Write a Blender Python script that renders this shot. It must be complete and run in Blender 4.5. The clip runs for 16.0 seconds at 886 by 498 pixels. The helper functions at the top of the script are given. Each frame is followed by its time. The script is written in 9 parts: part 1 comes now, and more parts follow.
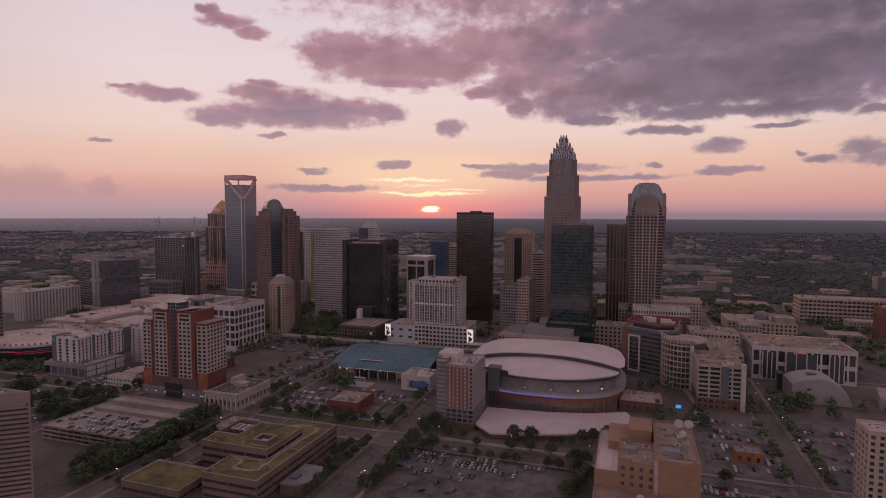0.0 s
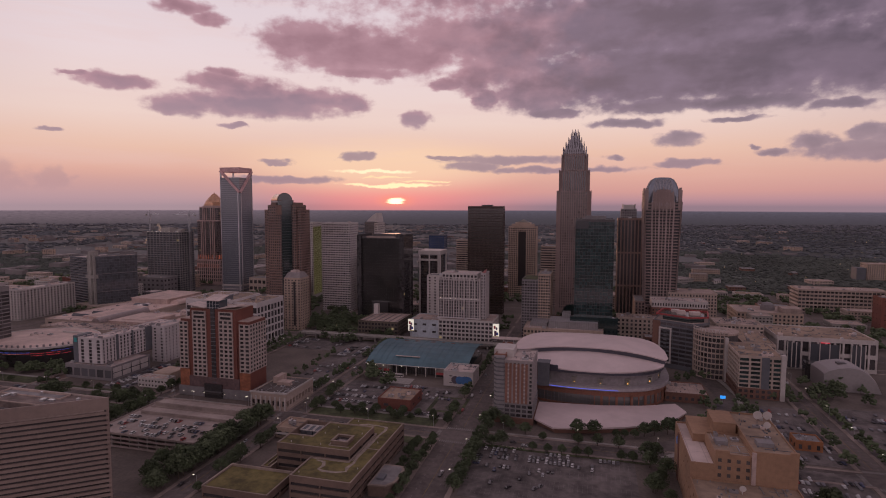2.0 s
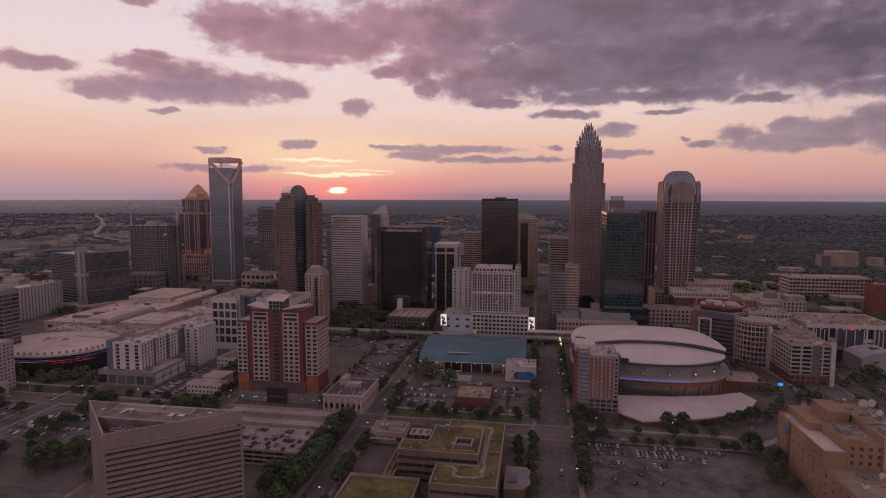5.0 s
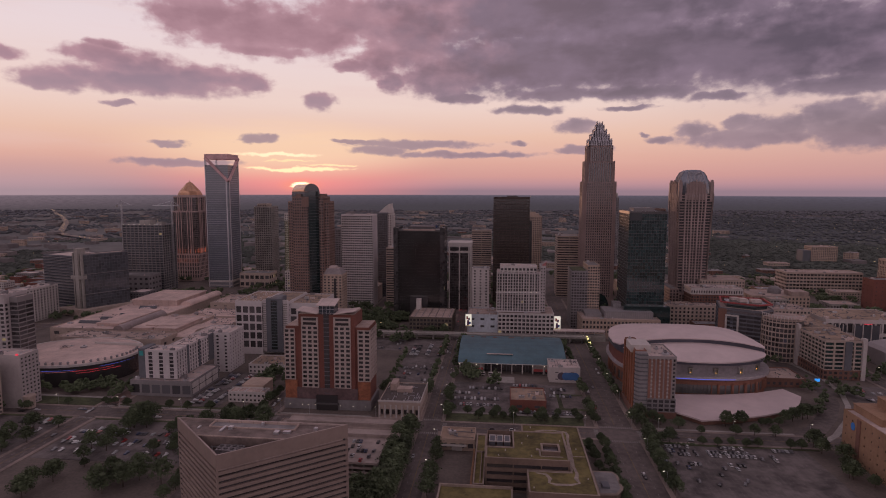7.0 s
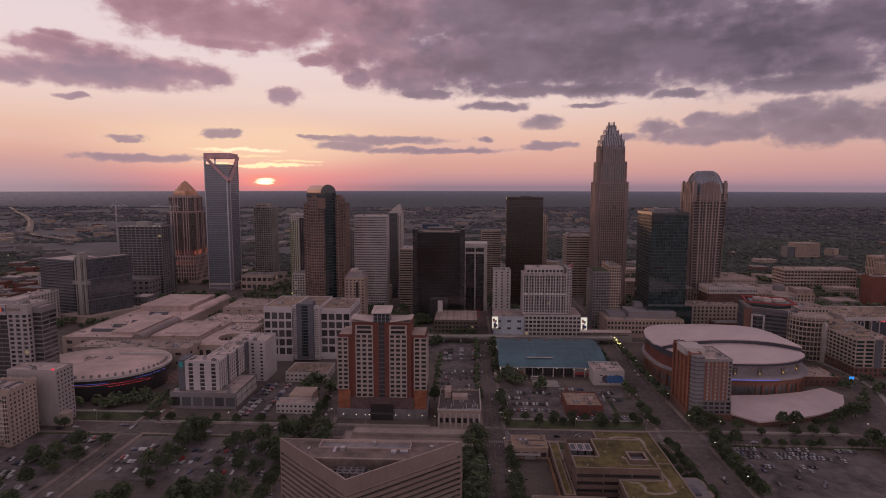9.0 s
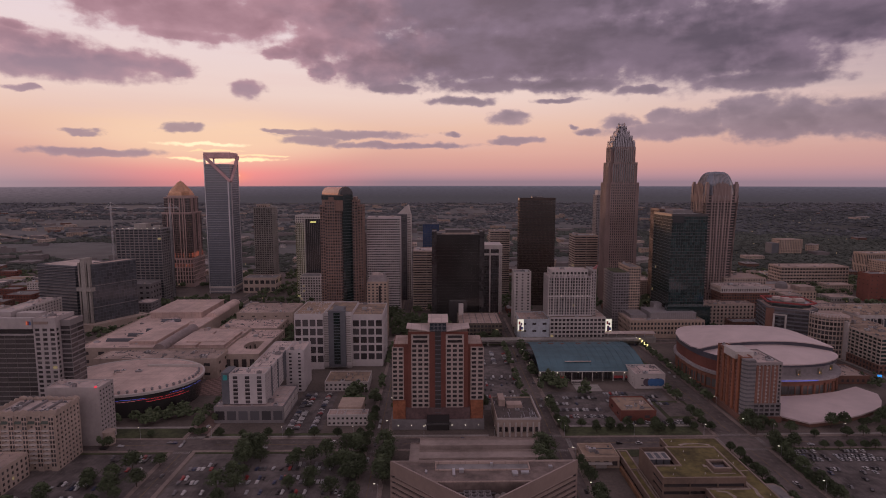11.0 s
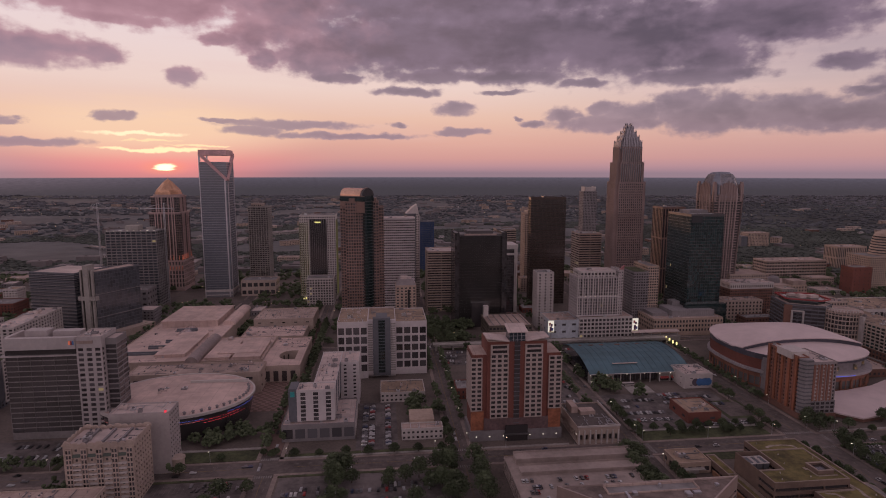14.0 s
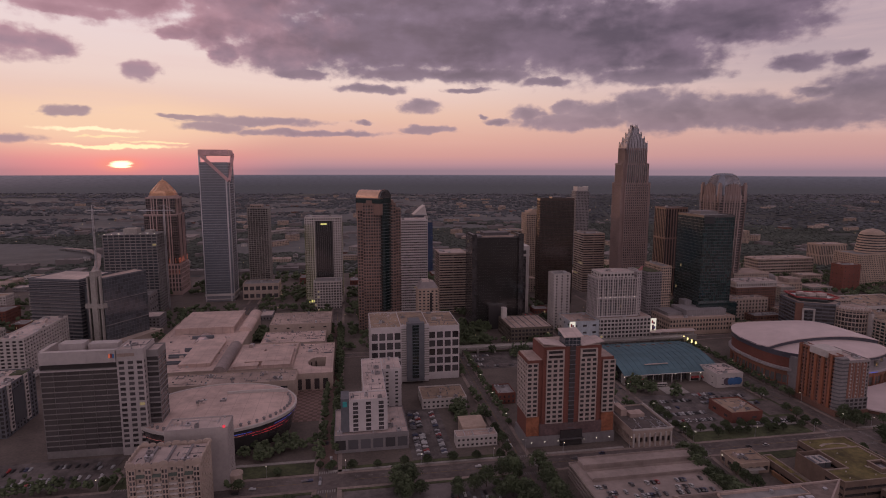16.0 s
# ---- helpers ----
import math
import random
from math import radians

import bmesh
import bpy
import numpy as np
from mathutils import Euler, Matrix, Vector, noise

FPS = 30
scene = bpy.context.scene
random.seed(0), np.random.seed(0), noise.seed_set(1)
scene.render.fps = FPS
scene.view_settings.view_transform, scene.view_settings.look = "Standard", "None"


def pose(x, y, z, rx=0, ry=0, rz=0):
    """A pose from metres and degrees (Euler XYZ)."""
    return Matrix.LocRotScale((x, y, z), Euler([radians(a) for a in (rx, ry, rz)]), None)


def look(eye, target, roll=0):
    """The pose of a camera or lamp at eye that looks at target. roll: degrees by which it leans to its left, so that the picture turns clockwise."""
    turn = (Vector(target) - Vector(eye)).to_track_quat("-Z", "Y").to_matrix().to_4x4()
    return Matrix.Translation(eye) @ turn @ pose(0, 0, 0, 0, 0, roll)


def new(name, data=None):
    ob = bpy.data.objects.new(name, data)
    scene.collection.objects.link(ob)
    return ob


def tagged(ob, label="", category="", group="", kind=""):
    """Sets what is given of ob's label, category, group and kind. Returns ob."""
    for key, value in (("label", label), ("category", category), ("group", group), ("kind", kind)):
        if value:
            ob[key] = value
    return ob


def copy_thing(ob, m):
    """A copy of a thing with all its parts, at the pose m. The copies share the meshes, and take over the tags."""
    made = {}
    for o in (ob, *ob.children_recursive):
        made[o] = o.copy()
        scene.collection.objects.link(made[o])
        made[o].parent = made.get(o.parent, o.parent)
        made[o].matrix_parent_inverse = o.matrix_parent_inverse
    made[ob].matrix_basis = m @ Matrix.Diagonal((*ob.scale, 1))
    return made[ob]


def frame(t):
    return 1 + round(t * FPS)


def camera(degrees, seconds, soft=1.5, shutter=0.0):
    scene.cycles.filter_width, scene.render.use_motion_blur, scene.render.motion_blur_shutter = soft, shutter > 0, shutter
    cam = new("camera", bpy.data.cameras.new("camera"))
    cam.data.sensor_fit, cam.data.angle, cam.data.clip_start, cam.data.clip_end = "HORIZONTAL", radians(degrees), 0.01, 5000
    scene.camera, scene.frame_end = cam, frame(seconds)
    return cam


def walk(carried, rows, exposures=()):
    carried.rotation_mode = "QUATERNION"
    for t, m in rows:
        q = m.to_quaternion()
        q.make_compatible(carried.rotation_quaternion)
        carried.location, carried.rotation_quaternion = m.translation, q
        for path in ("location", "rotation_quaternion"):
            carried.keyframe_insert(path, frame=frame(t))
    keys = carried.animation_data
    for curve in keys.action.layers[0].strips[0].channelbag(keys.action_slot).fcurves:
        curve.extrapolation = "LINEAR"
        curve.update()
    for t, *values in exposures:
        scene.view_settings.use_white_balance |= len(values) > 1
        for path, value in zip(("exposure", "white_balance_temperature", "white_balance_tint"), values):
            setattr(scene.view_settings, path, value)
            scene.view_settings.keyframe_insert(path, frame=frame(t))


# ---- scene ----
cam = camera(75.8, 16.0, soft=1.0)
METRES, EYE, TILT, LEAN, TURN = 548.0, 160.0, 1.4, -0.4, 18.5
ROWS = [
    (0.0, 0.0, 0.0, 0.0, -0.02, -4.9, 0.26),
    (0.5, -0.0302, 0.0009, 0.0016, -0.81, -5.11, 0.26),
    (1.0, -0.0632, 0.0026, 0.0031, -1.69, -5.33, 0.21),
    (1.5, -0.0936, 0.0048, 0.0045, -2.54, -5.52, 0.18),
    (2.0, -0.1267, 0.0082, 0.006, -3.5, -5.73, 0.18),
    (2.5, -0.1572, 0.0119, 0.0072, -4.39, -5.92, 0.13),
    (3.0, -0.1905, 0.0173, 0.0087, -5.39, -6.12, 0.14),
    (3.5, -0.2209, 0.0228, 0.01, -6.31, -6.29, 0.12),
    (4.0, -0.2539, 0.0298, 0.0116, -7.32, -6.48, 0.11),
    (6.5, -0.4093, 0.0731, 0.0202, -11.84, -7.18, -0.03),
    (7.0, -0.4409, 0.0835, 0.023, -12.75, -7.3, -0.03),
    (7.5, -0.4696, 0.0935, 0.0254, -13.55, -7.39, -0.06),
    (8.0, -0.5005, 0.1049, 0.0285, -14.43, -7.5, -0.04),
    (8.5, -0.5287, 0.1159, 0.0313, -15.21, -7.6, -0.03),
    (9.0, -0.5585, 0.1282, 0.0346, -16.02, -7.7, -0.06),
    (9.5, -0.5857, 0.14, 0.0376, -16.8, -7.79, -0.06),
    (12.0, -0.7237, 0.2052, 0.0585, -20.92, -8.5, -0.11),
    (12.5, -0.7488, 0.2184, 0.0621, -21.76, -8.64, -0.13),
    (13.0, -0.7757, 0.233, 0.0655, -22.7, -8.79, -0.17),
    (13.5, -0.8003, 0.2469, 0.0681, -23.6, -8.9, -0.24),
    (14.0, -0.827, 0.2623, 0.0707, -24.59, -9.05, -0.25),
    (14.5, -0.8515, 0.2769, 0.0729, -25.52, -9.16, -0.3),
    (15.0, -0.878, 0.2932, 0.075, -26.46, -9.26, -0.34),
    (15.5, -0.9022, 0.3083, 0.0767, -27.25, -9.27, -0.37),
    (16.0, -0.9285, 0.3252, 0.0786, -28.01, -9.26, -0.39),
]
walk(cam, [(t, pose(0, 0, EYE, TILT, LEAN, TURN) @ pose(METRES * x, METRES * y, METRES * z, 90 + pitch, roll, yaw)) for t, x, y, z, yaw, pitch, roll in ROWS])

# ---- world: dusk sky with broken cloud, low sun ----
SUN_AZ, SUN_EL = -19.75, 1.2
EXPOSE = 0.0
scene.view_settings.exposure = EXPOSE


def lin(r, g, b):
    return tuple((c / 12.92 if c <= 0.04045 else ((c + 0.055) / 1.055) ** 2.4) for c in (r / 255, g / 255, b / 255)) + (1.0,)


class Nodes:
    """A small writer of node trees."""

    def __init__(self, tree):
        self.tree = tree
        tree.nodes.clear()

    def put(self, kind, **settings):
        node = self.tree.nodes.new(kind)
        for key, value in settings.items():
            if key == "operation":
                node.operation = value
            elif key == "blend_type":
                node.blend_type = value
            elif key == "data_type":
                node.data_type = value
            elif key == "interpolation_type":
                node.interpolation_type = value
        return node

    def link(self, value, socket):
        if isinstance(value, (int, float, tuple)):
            socket.default_value = value
        else:
            self.tree.links.new(value, socket)

    def math(self, op, a, b=0.0, c=0.0):
        n = self.put("ShaderNodeMath", operation=op)
        for value, socket in zip((a, b, c), n.inputs):
            self.link(value, socket)
        return n.outputs[0]

    def vec(self, op, a, b=(0, 0, 0), c=(0, 0, 0)):
        n = self.put("ShaderNodeVectorMath", operation=op)
        for value, socket in zip((a, b, c), n.inputs):
            self.link(value, socket)
        return n.outputs["Value"] if op in ("LENGTH", "DOT_PRODUCT") else n.outputs[0]

    def noise(self, vector, scale, detail=4.0, rough=0.55):
        n = self.put("ShaderNodeTexNoise")
        self.link(vector, n.inputs["Vector"])
        n.inputs["Scale"].default_value, n.inputs["Detail"].default_value, n.inputs["Roughness"].default_value = scale, detail, rough
        return n.outputs["Fac"]

    def step(self, value, a, b):
        n = self.put("ShaderNodeMapRange", interpolation_type="SMOOTHSTEP")
        self.link(value, n.inputs["Value"])
        n.inputs["From Min"].default_value, n.inputs["From Max"].default_value = a, b
        return n.outputs["Result"]

    def mix(self, f, a, b, blend="MIX"):
        n = self.put("ShaderNodeMix", data_type="RGBA", blend_type=blend)
        self.link(f, n.inputs["Factor"])
        self.link(a, n.inputs[6])
        self.link(b, n.inputs[7])
        return n.outputs[2]

    def ramp(self, value, stops):
        n = self.put("ShaderNodeValToRGB")
        self.link(value, n.inputs["Fac"])
        e = n.color_ramp.elements
        while len(e) < len(stops):
            e.new(0.5)
        for item, (at, colour) in zip(e, stops):
            item.position, item.color = at, colour
        return n.outputs["Color"]


# clouds: azimuth, elevation, half width, half height, in degrees
FLANK = [
    (-32.3, 9.4, 8.2, 1.21), (-36.3, 11.2, 2.8, 0.88), (-33.9, 10.6, 4.2, 1.27), (-27.8, 10.1, 4.6, 1.16), (-24.2, 9.9, 2.3, 0.89), (-39.6, 9.0, 2.9, 0.95), (-35.4, 12.1, 1.4, 0.53),
    (-44.6, 10.6, 3.4, 0.61), (-47.2, 10.9, 1.2, 0.27), (-17.8, 8.5, 1.8, 0.80), (-14.7, 11.8, 2.2, 0.56), (-34.9, 7.4, 1.3, 0.28), (-38.8, 17.2, 2.3, 0.69), (-37.1, 16.4, 1.7, 0.66), (-40.3, 18.0, 1.3, 0.54)]
BANK = [(a, e, ra * 1.08, re * 1.1) for a, e, ra, re in [
    (-22.8, 14.6, 7.4, 2.12), (-27.6, 15.3, 4.6, 1.72), (-17.3, 14.3, 3.6, 1.55), (-14.6, 16.0, 4.6, 2.0), (-22.9, 12.8, 4.4, 0.58), (-8.7, 14.9, 5.4, 3.71), (-11.7, 12.5, 2.3, 1.83), (-5.4, 11.2, 5.0, 2.08),
    (2.3, 12.2, 10.8, 2.8), (12.8, 12.6, 14.9, 3.42), (24.5, 12.1, 11.0, 3.38), (33.1, 13.1, 7.5, 1.88), (7.6, 16.8, 24.8, 3.31), (-10.9, 10.5, 1.3, 0.93), (-4.0, 8.9, 2.5, 0.53),
    (5.1, 9.3, 5.4, 0.68), (11.9, 9.1, 7.2, 0.66), (19.8, 8.4, 2.8, 0.39), (28.4, 8.6, 5.1, 0.8), (30.6, 8.5, 4.2, 0.68), (31.1, 10.0, 3.5, 1.32), (36.5, 12.6, 6.0, 1.9), (8.0, 23.0, 40.0, 5.5), (20.0, 31.0, 60.0, 5.0), (60.0, 17.0, 12.0, 5.0)]]
OUTLIERS = [
    (2.6, 7.8, 3.4, 0.43), (7.3, 6.3, 2.0, 0.74), (12.0, 7.7, 2.6, 0.25), (17.5, 5.5, 1.6, 0.86), (22.2, 4.7, 5.6, 0.84), (21.5, 6.0, 1.7, 0.69), (24.4, 5.5, 2.8, 0.96), (29.7, 5.2, 4.3, 1.73),
    (28.1, 6.3, 2.4, 1.15), (32.5, 5.6, 2.9, 1.58), (41.2, 4.7, 5.9, 1.28), (40.5, 8.9, 2.2, 0.75), (43.9, 8.9, 1.4, 0.59), (42.3, 6.5, 1.8, 0.53), (37.0, 5.2, 5.0, 1.5), (47.0, 6.0, 6.0, 2.2), (40.0, 14.6, 7.0, 1.6), (14.9, 4.7, 1.3, 0.42), (13.5, 5.2, 0.5, 0.31)]
LOW = [
    (-23.7, 4.9, 1.6, 0.46), (-30.9, 4.1, 1.2, 0.29), (-8.5, 4.6, 6.4, 0.44), (-12.1, 4.0, 2.8, 0.49), (-3.2, 3.6, 7.3, 0.33), (-14.3, 4.8, 2.5, 0.21), (1.8, 4.6, 1.1, 0.27), (7.9, 4.0, 2.8, 0.38),
    (-30.2, 2.5, 5.0, 0.42), (-31.4, 4.3, 1.4, 0.32), (-49.4, 6.3, 1.1, 0.19), (-55.0, 2.0, 3.6, 1.9), (-49.3, 2.2, 1.6, 1.1)]
CLOUDS = FLANK + BANK + OUTLIERS + LOW
world = bpy.data.worlds.new("dusk_sky")
scene.world = world
world.use_nodes = True
w = Nodes(world.node_tree)
co = w.put("ShaderNodeTexCoord").outputs["Generated"]
direction = w.vec("NORMALIZE", co)
sep = w.put("ShaderNodeSeparateXYZ")
w.link(direction, sep.inputs[0])
dx, dy, dz = sep.outputs
azim = w.math("MULTIPLY", w.math("ARCTAN2", dx, dy), 57.29578)
elev = w.math("MULTIPLY", w.math("ARCSINE", dz), 57.29578)
flat = w.put("ShaderNodeCombineXYZ")
w.link(azim, flat.inputs[0]), w.link(elev, flat.inputs[1])
place = flat.outputs[0]
stretched = w.vec("MULTIPLY", place, (0.66, 1.0, 1.0))
big = w.noise(stretched, 0.42, 5.0, 0.5)
fine = w.noise(w.vec("ADD", stretched, (40.0, 7.0, 0.0)), 1.5, 5.0, 0.55)
billow = w.noise(w.vec("ADD", stretched, (11.0, 31.0, 0.0)), 0.95, 3.0, 0.45)
warp = w.put("ShaderNodeTexNoise")
w.link(stretched, warp.inputs["Vector"])
warp.inputs["Scale"].default_value, warp.inputs["Detail"].default_value = 0.8, 5.0
bent = w.vec("ADD", place, w.vec("MULTIPLY", w.vec("SUBTRACT", warp.outputs["Color"], (0.5, 0.5, 0.5)), (3.4, 0.95, 0.0)))
near_cloud = 9.0
for a, e, ra, re in CLOUDS:
    d = w.vec("LENGTH", w.vec("MULTIPLY_ADD", bent, (1 / ra, 1 / re, 0.0), (-a / ra, -e / re, 0.0)))
    near_cloud = w.math("SMOOTH_MIN", near_cloud, d, 0.16)
lumps = w.math("ADD", w.math("MULTIPLY", w.math("SUBTRACT", big, 0.5), 0.55), w.math("MULTIPLY", w.math("SUBTRACT", billow, 0.5), 0.62))
ragged = w.math("ADD", lumps, w.math("MULTIPLY", w.math("SUBTRACT", fine, 0.5), 0.66))
depth = w.math("SUBTRACT", 1.2, near_cloud)
body = w.math("ADD", depth, ragged)
cover = w.step(body, -0.08, 0.5)
thick = w.step(w.math("ADD", depth, w.math("MULTIPLY", lumps, 1.9)), 0.05, 1.0)
# clear sky by elevation
up = w.math("DIVIDE", elev, 90.0)
clear = w.ramp(up, [
    (0.0, lin(150, 124, 136)), (0.006, lin(186, 142, 150)), (0.016, lin(212, 156, 150)), (0.032, lin(224, 171, 157)), (0.058, lin(234, 192, 173)), (0.09, lin(238, 210, 201)),
    (0.15, lin(234, 214, 217)), (0.24, lin(220, 206, 216)), (0.45, lin(164, 150, 162)), (1.0, lin(142, 128, 142))])
# rosy towards the sun, dull to the side and behind
from_sun = w.math("ABSOLUTE", w.math("SUBTRACT", azim, SUN_AZ))
side = w.step(from_sun, 24.0, 62.0)
clear = w.mix(w.math("MULTIPLY", side, w.math("ADD", 0.26, w.math("MULTIPLY", w.step(elev, 4.0, 12.0), 0.50))), clear, lin(158, 138, 153))
behind = w.step(w.math("MULTIPLY", dy, -1.0), -0.35, 0.6)
clear = w.mix(behind, clear, w.mix(w.step(elev, 8.0, 55.0), lin(210, 188, 199), lin(150, 135, 147)))
off = w.vec("MULTIPLY_ADD", place, (1 / 17.0, 1 / 3.6, 0.0), (-SUN_AZ / 17.0, -0.8 / 3.6, 0.0))
glow = w.math("POWER", w.math("MAXIMUM", w.math("SUBTRACT", 1.0, w.vec("LENGTH", off)), 0.0), 1.5)
clear = w.mix(w.math("MULTIPLY", glow, 0.95), clear, lin(255, 148, 142))
warm_off = w.vec("MULTIPLY_ADD", place, (1 / 18.0, 1 / 3.6, 0.0), (-(SUN_AZ - 1) / 18.0, -4.0 / 3.6, 0.0))
warmth = w.math("MAXIMUM", w.math("SUBTRACT", 1.0, w.vec("LENGTH", warm_off)), 0.0)
clear = w.mix(w.math("MULTIPLY", w.step(warmth, 0.0, 0.75), 0.72), clear, lin(255, 216, 182))
veil = w.noise(w.vec("MULTIPLY", place, (0.05, 0.42, 1.0)), 1.0, 5.0, 0.6)
clear = w.mix(w.math("MULTIPLY", w.step(veil, 0.44, 0.7), w.math("MULTIPLY", w.step(elev, 1.5, 5.0), 0.3)), clear, lin(232, 198, 194))
haze_band = w.math("MULTIPLY", w.step(elev, 3.6, 0.8), w.step(w.math("SUBTRACT", SUN_AZ, azim), 6.0, 22.0))
clear = w.mix(w.math("MULTIPLY", haze_band, 0.55), clear, lin(184, 158, 165))
# cloud colour: rosy thin parts, slate cores, greyer to the right and above
rosy = w.step(w.math("ADD", azim, w.math("MULTIPLY", w.math("SUBTRACT", big, 0.5), 26.0)), 2.0, -17.0)
lofty = w.step(elev, 5.0, 11.0)
edge_c = w.mix(lofty, w.mix(w.step(azim, 16.0, 36.0), lin(156, 134, 150), lin(138, 121, 138)), w.mix(rosy, lin(134, 114, 133), lin(184, 142, 154)))
core_far = w.mix(lofty, w.mix(w.step(azim, 16.0, 36.0), lin(122, 108, 129), lin(98, 89, 109)), w.mix(w.step(azim, -4.0, 26.0), lin(112, 93, 106), lin(88, 77, 93)))
rosy_core = w.mix(w.step(elev, 9.5, 13.0), lin(152, 127, 144), lin(158, 116, 128))
core = w.mix(w.math("MULTIPLY", rosy, 0.85), core_far, rosy_core)
mottle = w.step(w.noise(w.vec("MULTIPLY", stretched, (0.6, 1.0, 1.0)), 0.33, 6.0, 0.52), 0.36, 0.64)
cloud = w.mix(w.math("MULTIPLY", thick, w.math("ADD", 0.45, w.math("MULTIPLY", mottle, 0.55))), edge_c, core)
cloud = w.mix(w.math("MULTIPLY", behind, 0.8), cloud, lin(140, 124, 132))
low_fade = w.math("MULTIPLY", w.step(elev, 0.4, 2.6), w.math("ADD", 0.38, w.math("MULTIPLY", w.step(azim, -46.0, -38.0), 0.62)))
low_fade = w.math("MAXIMUM", low_fade, w.step(elev, 4.0, 6.5))
sky = w.mix(w.math("MULTIPLY", cover, w.math("MULTIPLY", low_fade, w.math("ADD", 0.80, w.math("MULTIPLY", lofty, 0.15)))), clear, cloud)
# lit streaks over the sun, and the sun's own disc, half sunk in haze
for a, e, ra, re, tone in ((-21.7, 3.45, 3.6, 0.2, (1.2, 0.94, 0.62, 1.0)), (-20.7, 2.85, 2.3, 0.1, (1.1, 0.78, 0.46, 1.0)), (-20.1, 2.05, 5.0, 0.17, (1.3, 0.95, 0.56, 1.0)), (-16.6, 2.42, 2.8, 0.1, (1.15, 0.80, 0.48, 1.0))):
    d = w.vec("LENGTH", w.vec("MULTIPLY_ADD", bent, (1 / ra, 1 / re, 0.0), (-a / ra, -e / re, 0.0)))
    streak = w.step(w.math("ADD", w.math("SUBTRACT", 1.25, d), w.math("MULTIPLY", w.math("SUBTRACT", fine, 0.5), 0.9)), 0.0, 0.75)
    sky = w.mix(w.math("MULTIPLY", streak, 0.95), sky, tone)
d = w.vec("LENGTH", w.vec("MULTIPLY_ADD", place, (1 / 2.6, 1 / 0.9, 0.0), (-SUN_AZ / 2.6, -0.5 / 0.9, 0.0)))
sky = w.mix(w.math("MULTIPLY", w.step(d, 1.0, 0.1), 0.8), sky, (1.0, 0.32, 0.22, 1.0))
d = w.vec("LENGTH", w.vec("MULTIPLY_ADD", w.vec("MULTIPLY_ADD", bent, (0.3, 0.2, 0.0), w.vec("MULTIPLY", place, (0.7, 0.8, 0.0))), (1 / 1.1, 1 / 0.40, 0.0), (-SUN_AZ / 1.1, -0.48 / 0.40, 0.0)))
bars = w.noise(w.vec("MULTIPLY", place, (0.35, 5.0, 0.0)), 1.0, 3.0, 0.5)
sky = w.mix(w.step(w.math("ADD", w.math("SUBTRACT", 1.0, d), w.math("MULTIPLY", w.math("SUBTRACT", bars, 0.5), 1.3)), 0.05, 0.55), sky, (2.4, 1.6, 0.95, 1.0))
# land past the end of the ground sheet: dusky haze painted in, a shade lighter at the skyline and to the left
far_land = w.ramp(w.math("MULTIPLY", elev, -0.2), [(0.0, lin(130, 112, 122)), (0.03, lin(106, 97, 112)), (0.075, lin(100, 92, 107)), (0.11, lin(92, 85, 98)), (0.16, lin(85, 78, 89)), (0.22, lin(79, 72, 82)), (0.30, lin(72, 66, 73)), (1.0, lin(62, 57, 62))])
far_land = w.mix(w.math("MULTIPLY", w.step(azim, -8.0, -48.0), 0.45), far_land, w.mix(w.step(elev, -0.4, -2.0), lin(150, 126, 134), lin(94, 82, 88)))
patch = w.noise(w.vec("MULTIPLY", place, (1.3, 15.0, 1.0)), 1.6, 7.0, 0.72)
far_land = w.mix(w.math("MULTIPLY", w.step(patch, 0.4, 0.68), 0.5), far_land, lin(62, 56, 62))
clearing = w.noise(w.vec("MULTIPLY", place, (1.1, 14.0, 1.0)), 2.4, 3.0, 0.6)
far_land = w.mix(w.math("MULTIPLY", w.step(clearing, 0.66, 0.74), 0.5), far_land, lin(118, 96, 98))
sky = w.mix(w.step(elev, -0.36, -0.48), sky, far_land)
bg = w.put("ShaderNodeBackground")
w.link(sky, bg.inputs["Color"])
bg.inputs["Strength"].default_value = 1.0
w.link(bg.outputs[0], w.put("ShaderNodeOutputWorld").inputs[0])
world.cycles.sampling_method, world.cycles.sample_map_resolution = "MANUAL", 1024

sun = new("sun", bpy.data.lights.new("sun", "SUN"))
sun.data.energy, sun.data.angle, sun.data.color = 0.4, radians(1.5), (1.0, 0.48, 0.28)
toward = Vector((math.sin(radians(SUN_AZ)), math.cos(radians(SUN_AZ)), math.tan(radians(SUN_EL))))
sun.matrix_world = look((0, 0, 600), Vector((0, 0, 600)) - toward)

# ---- materials ----
MATS = {}


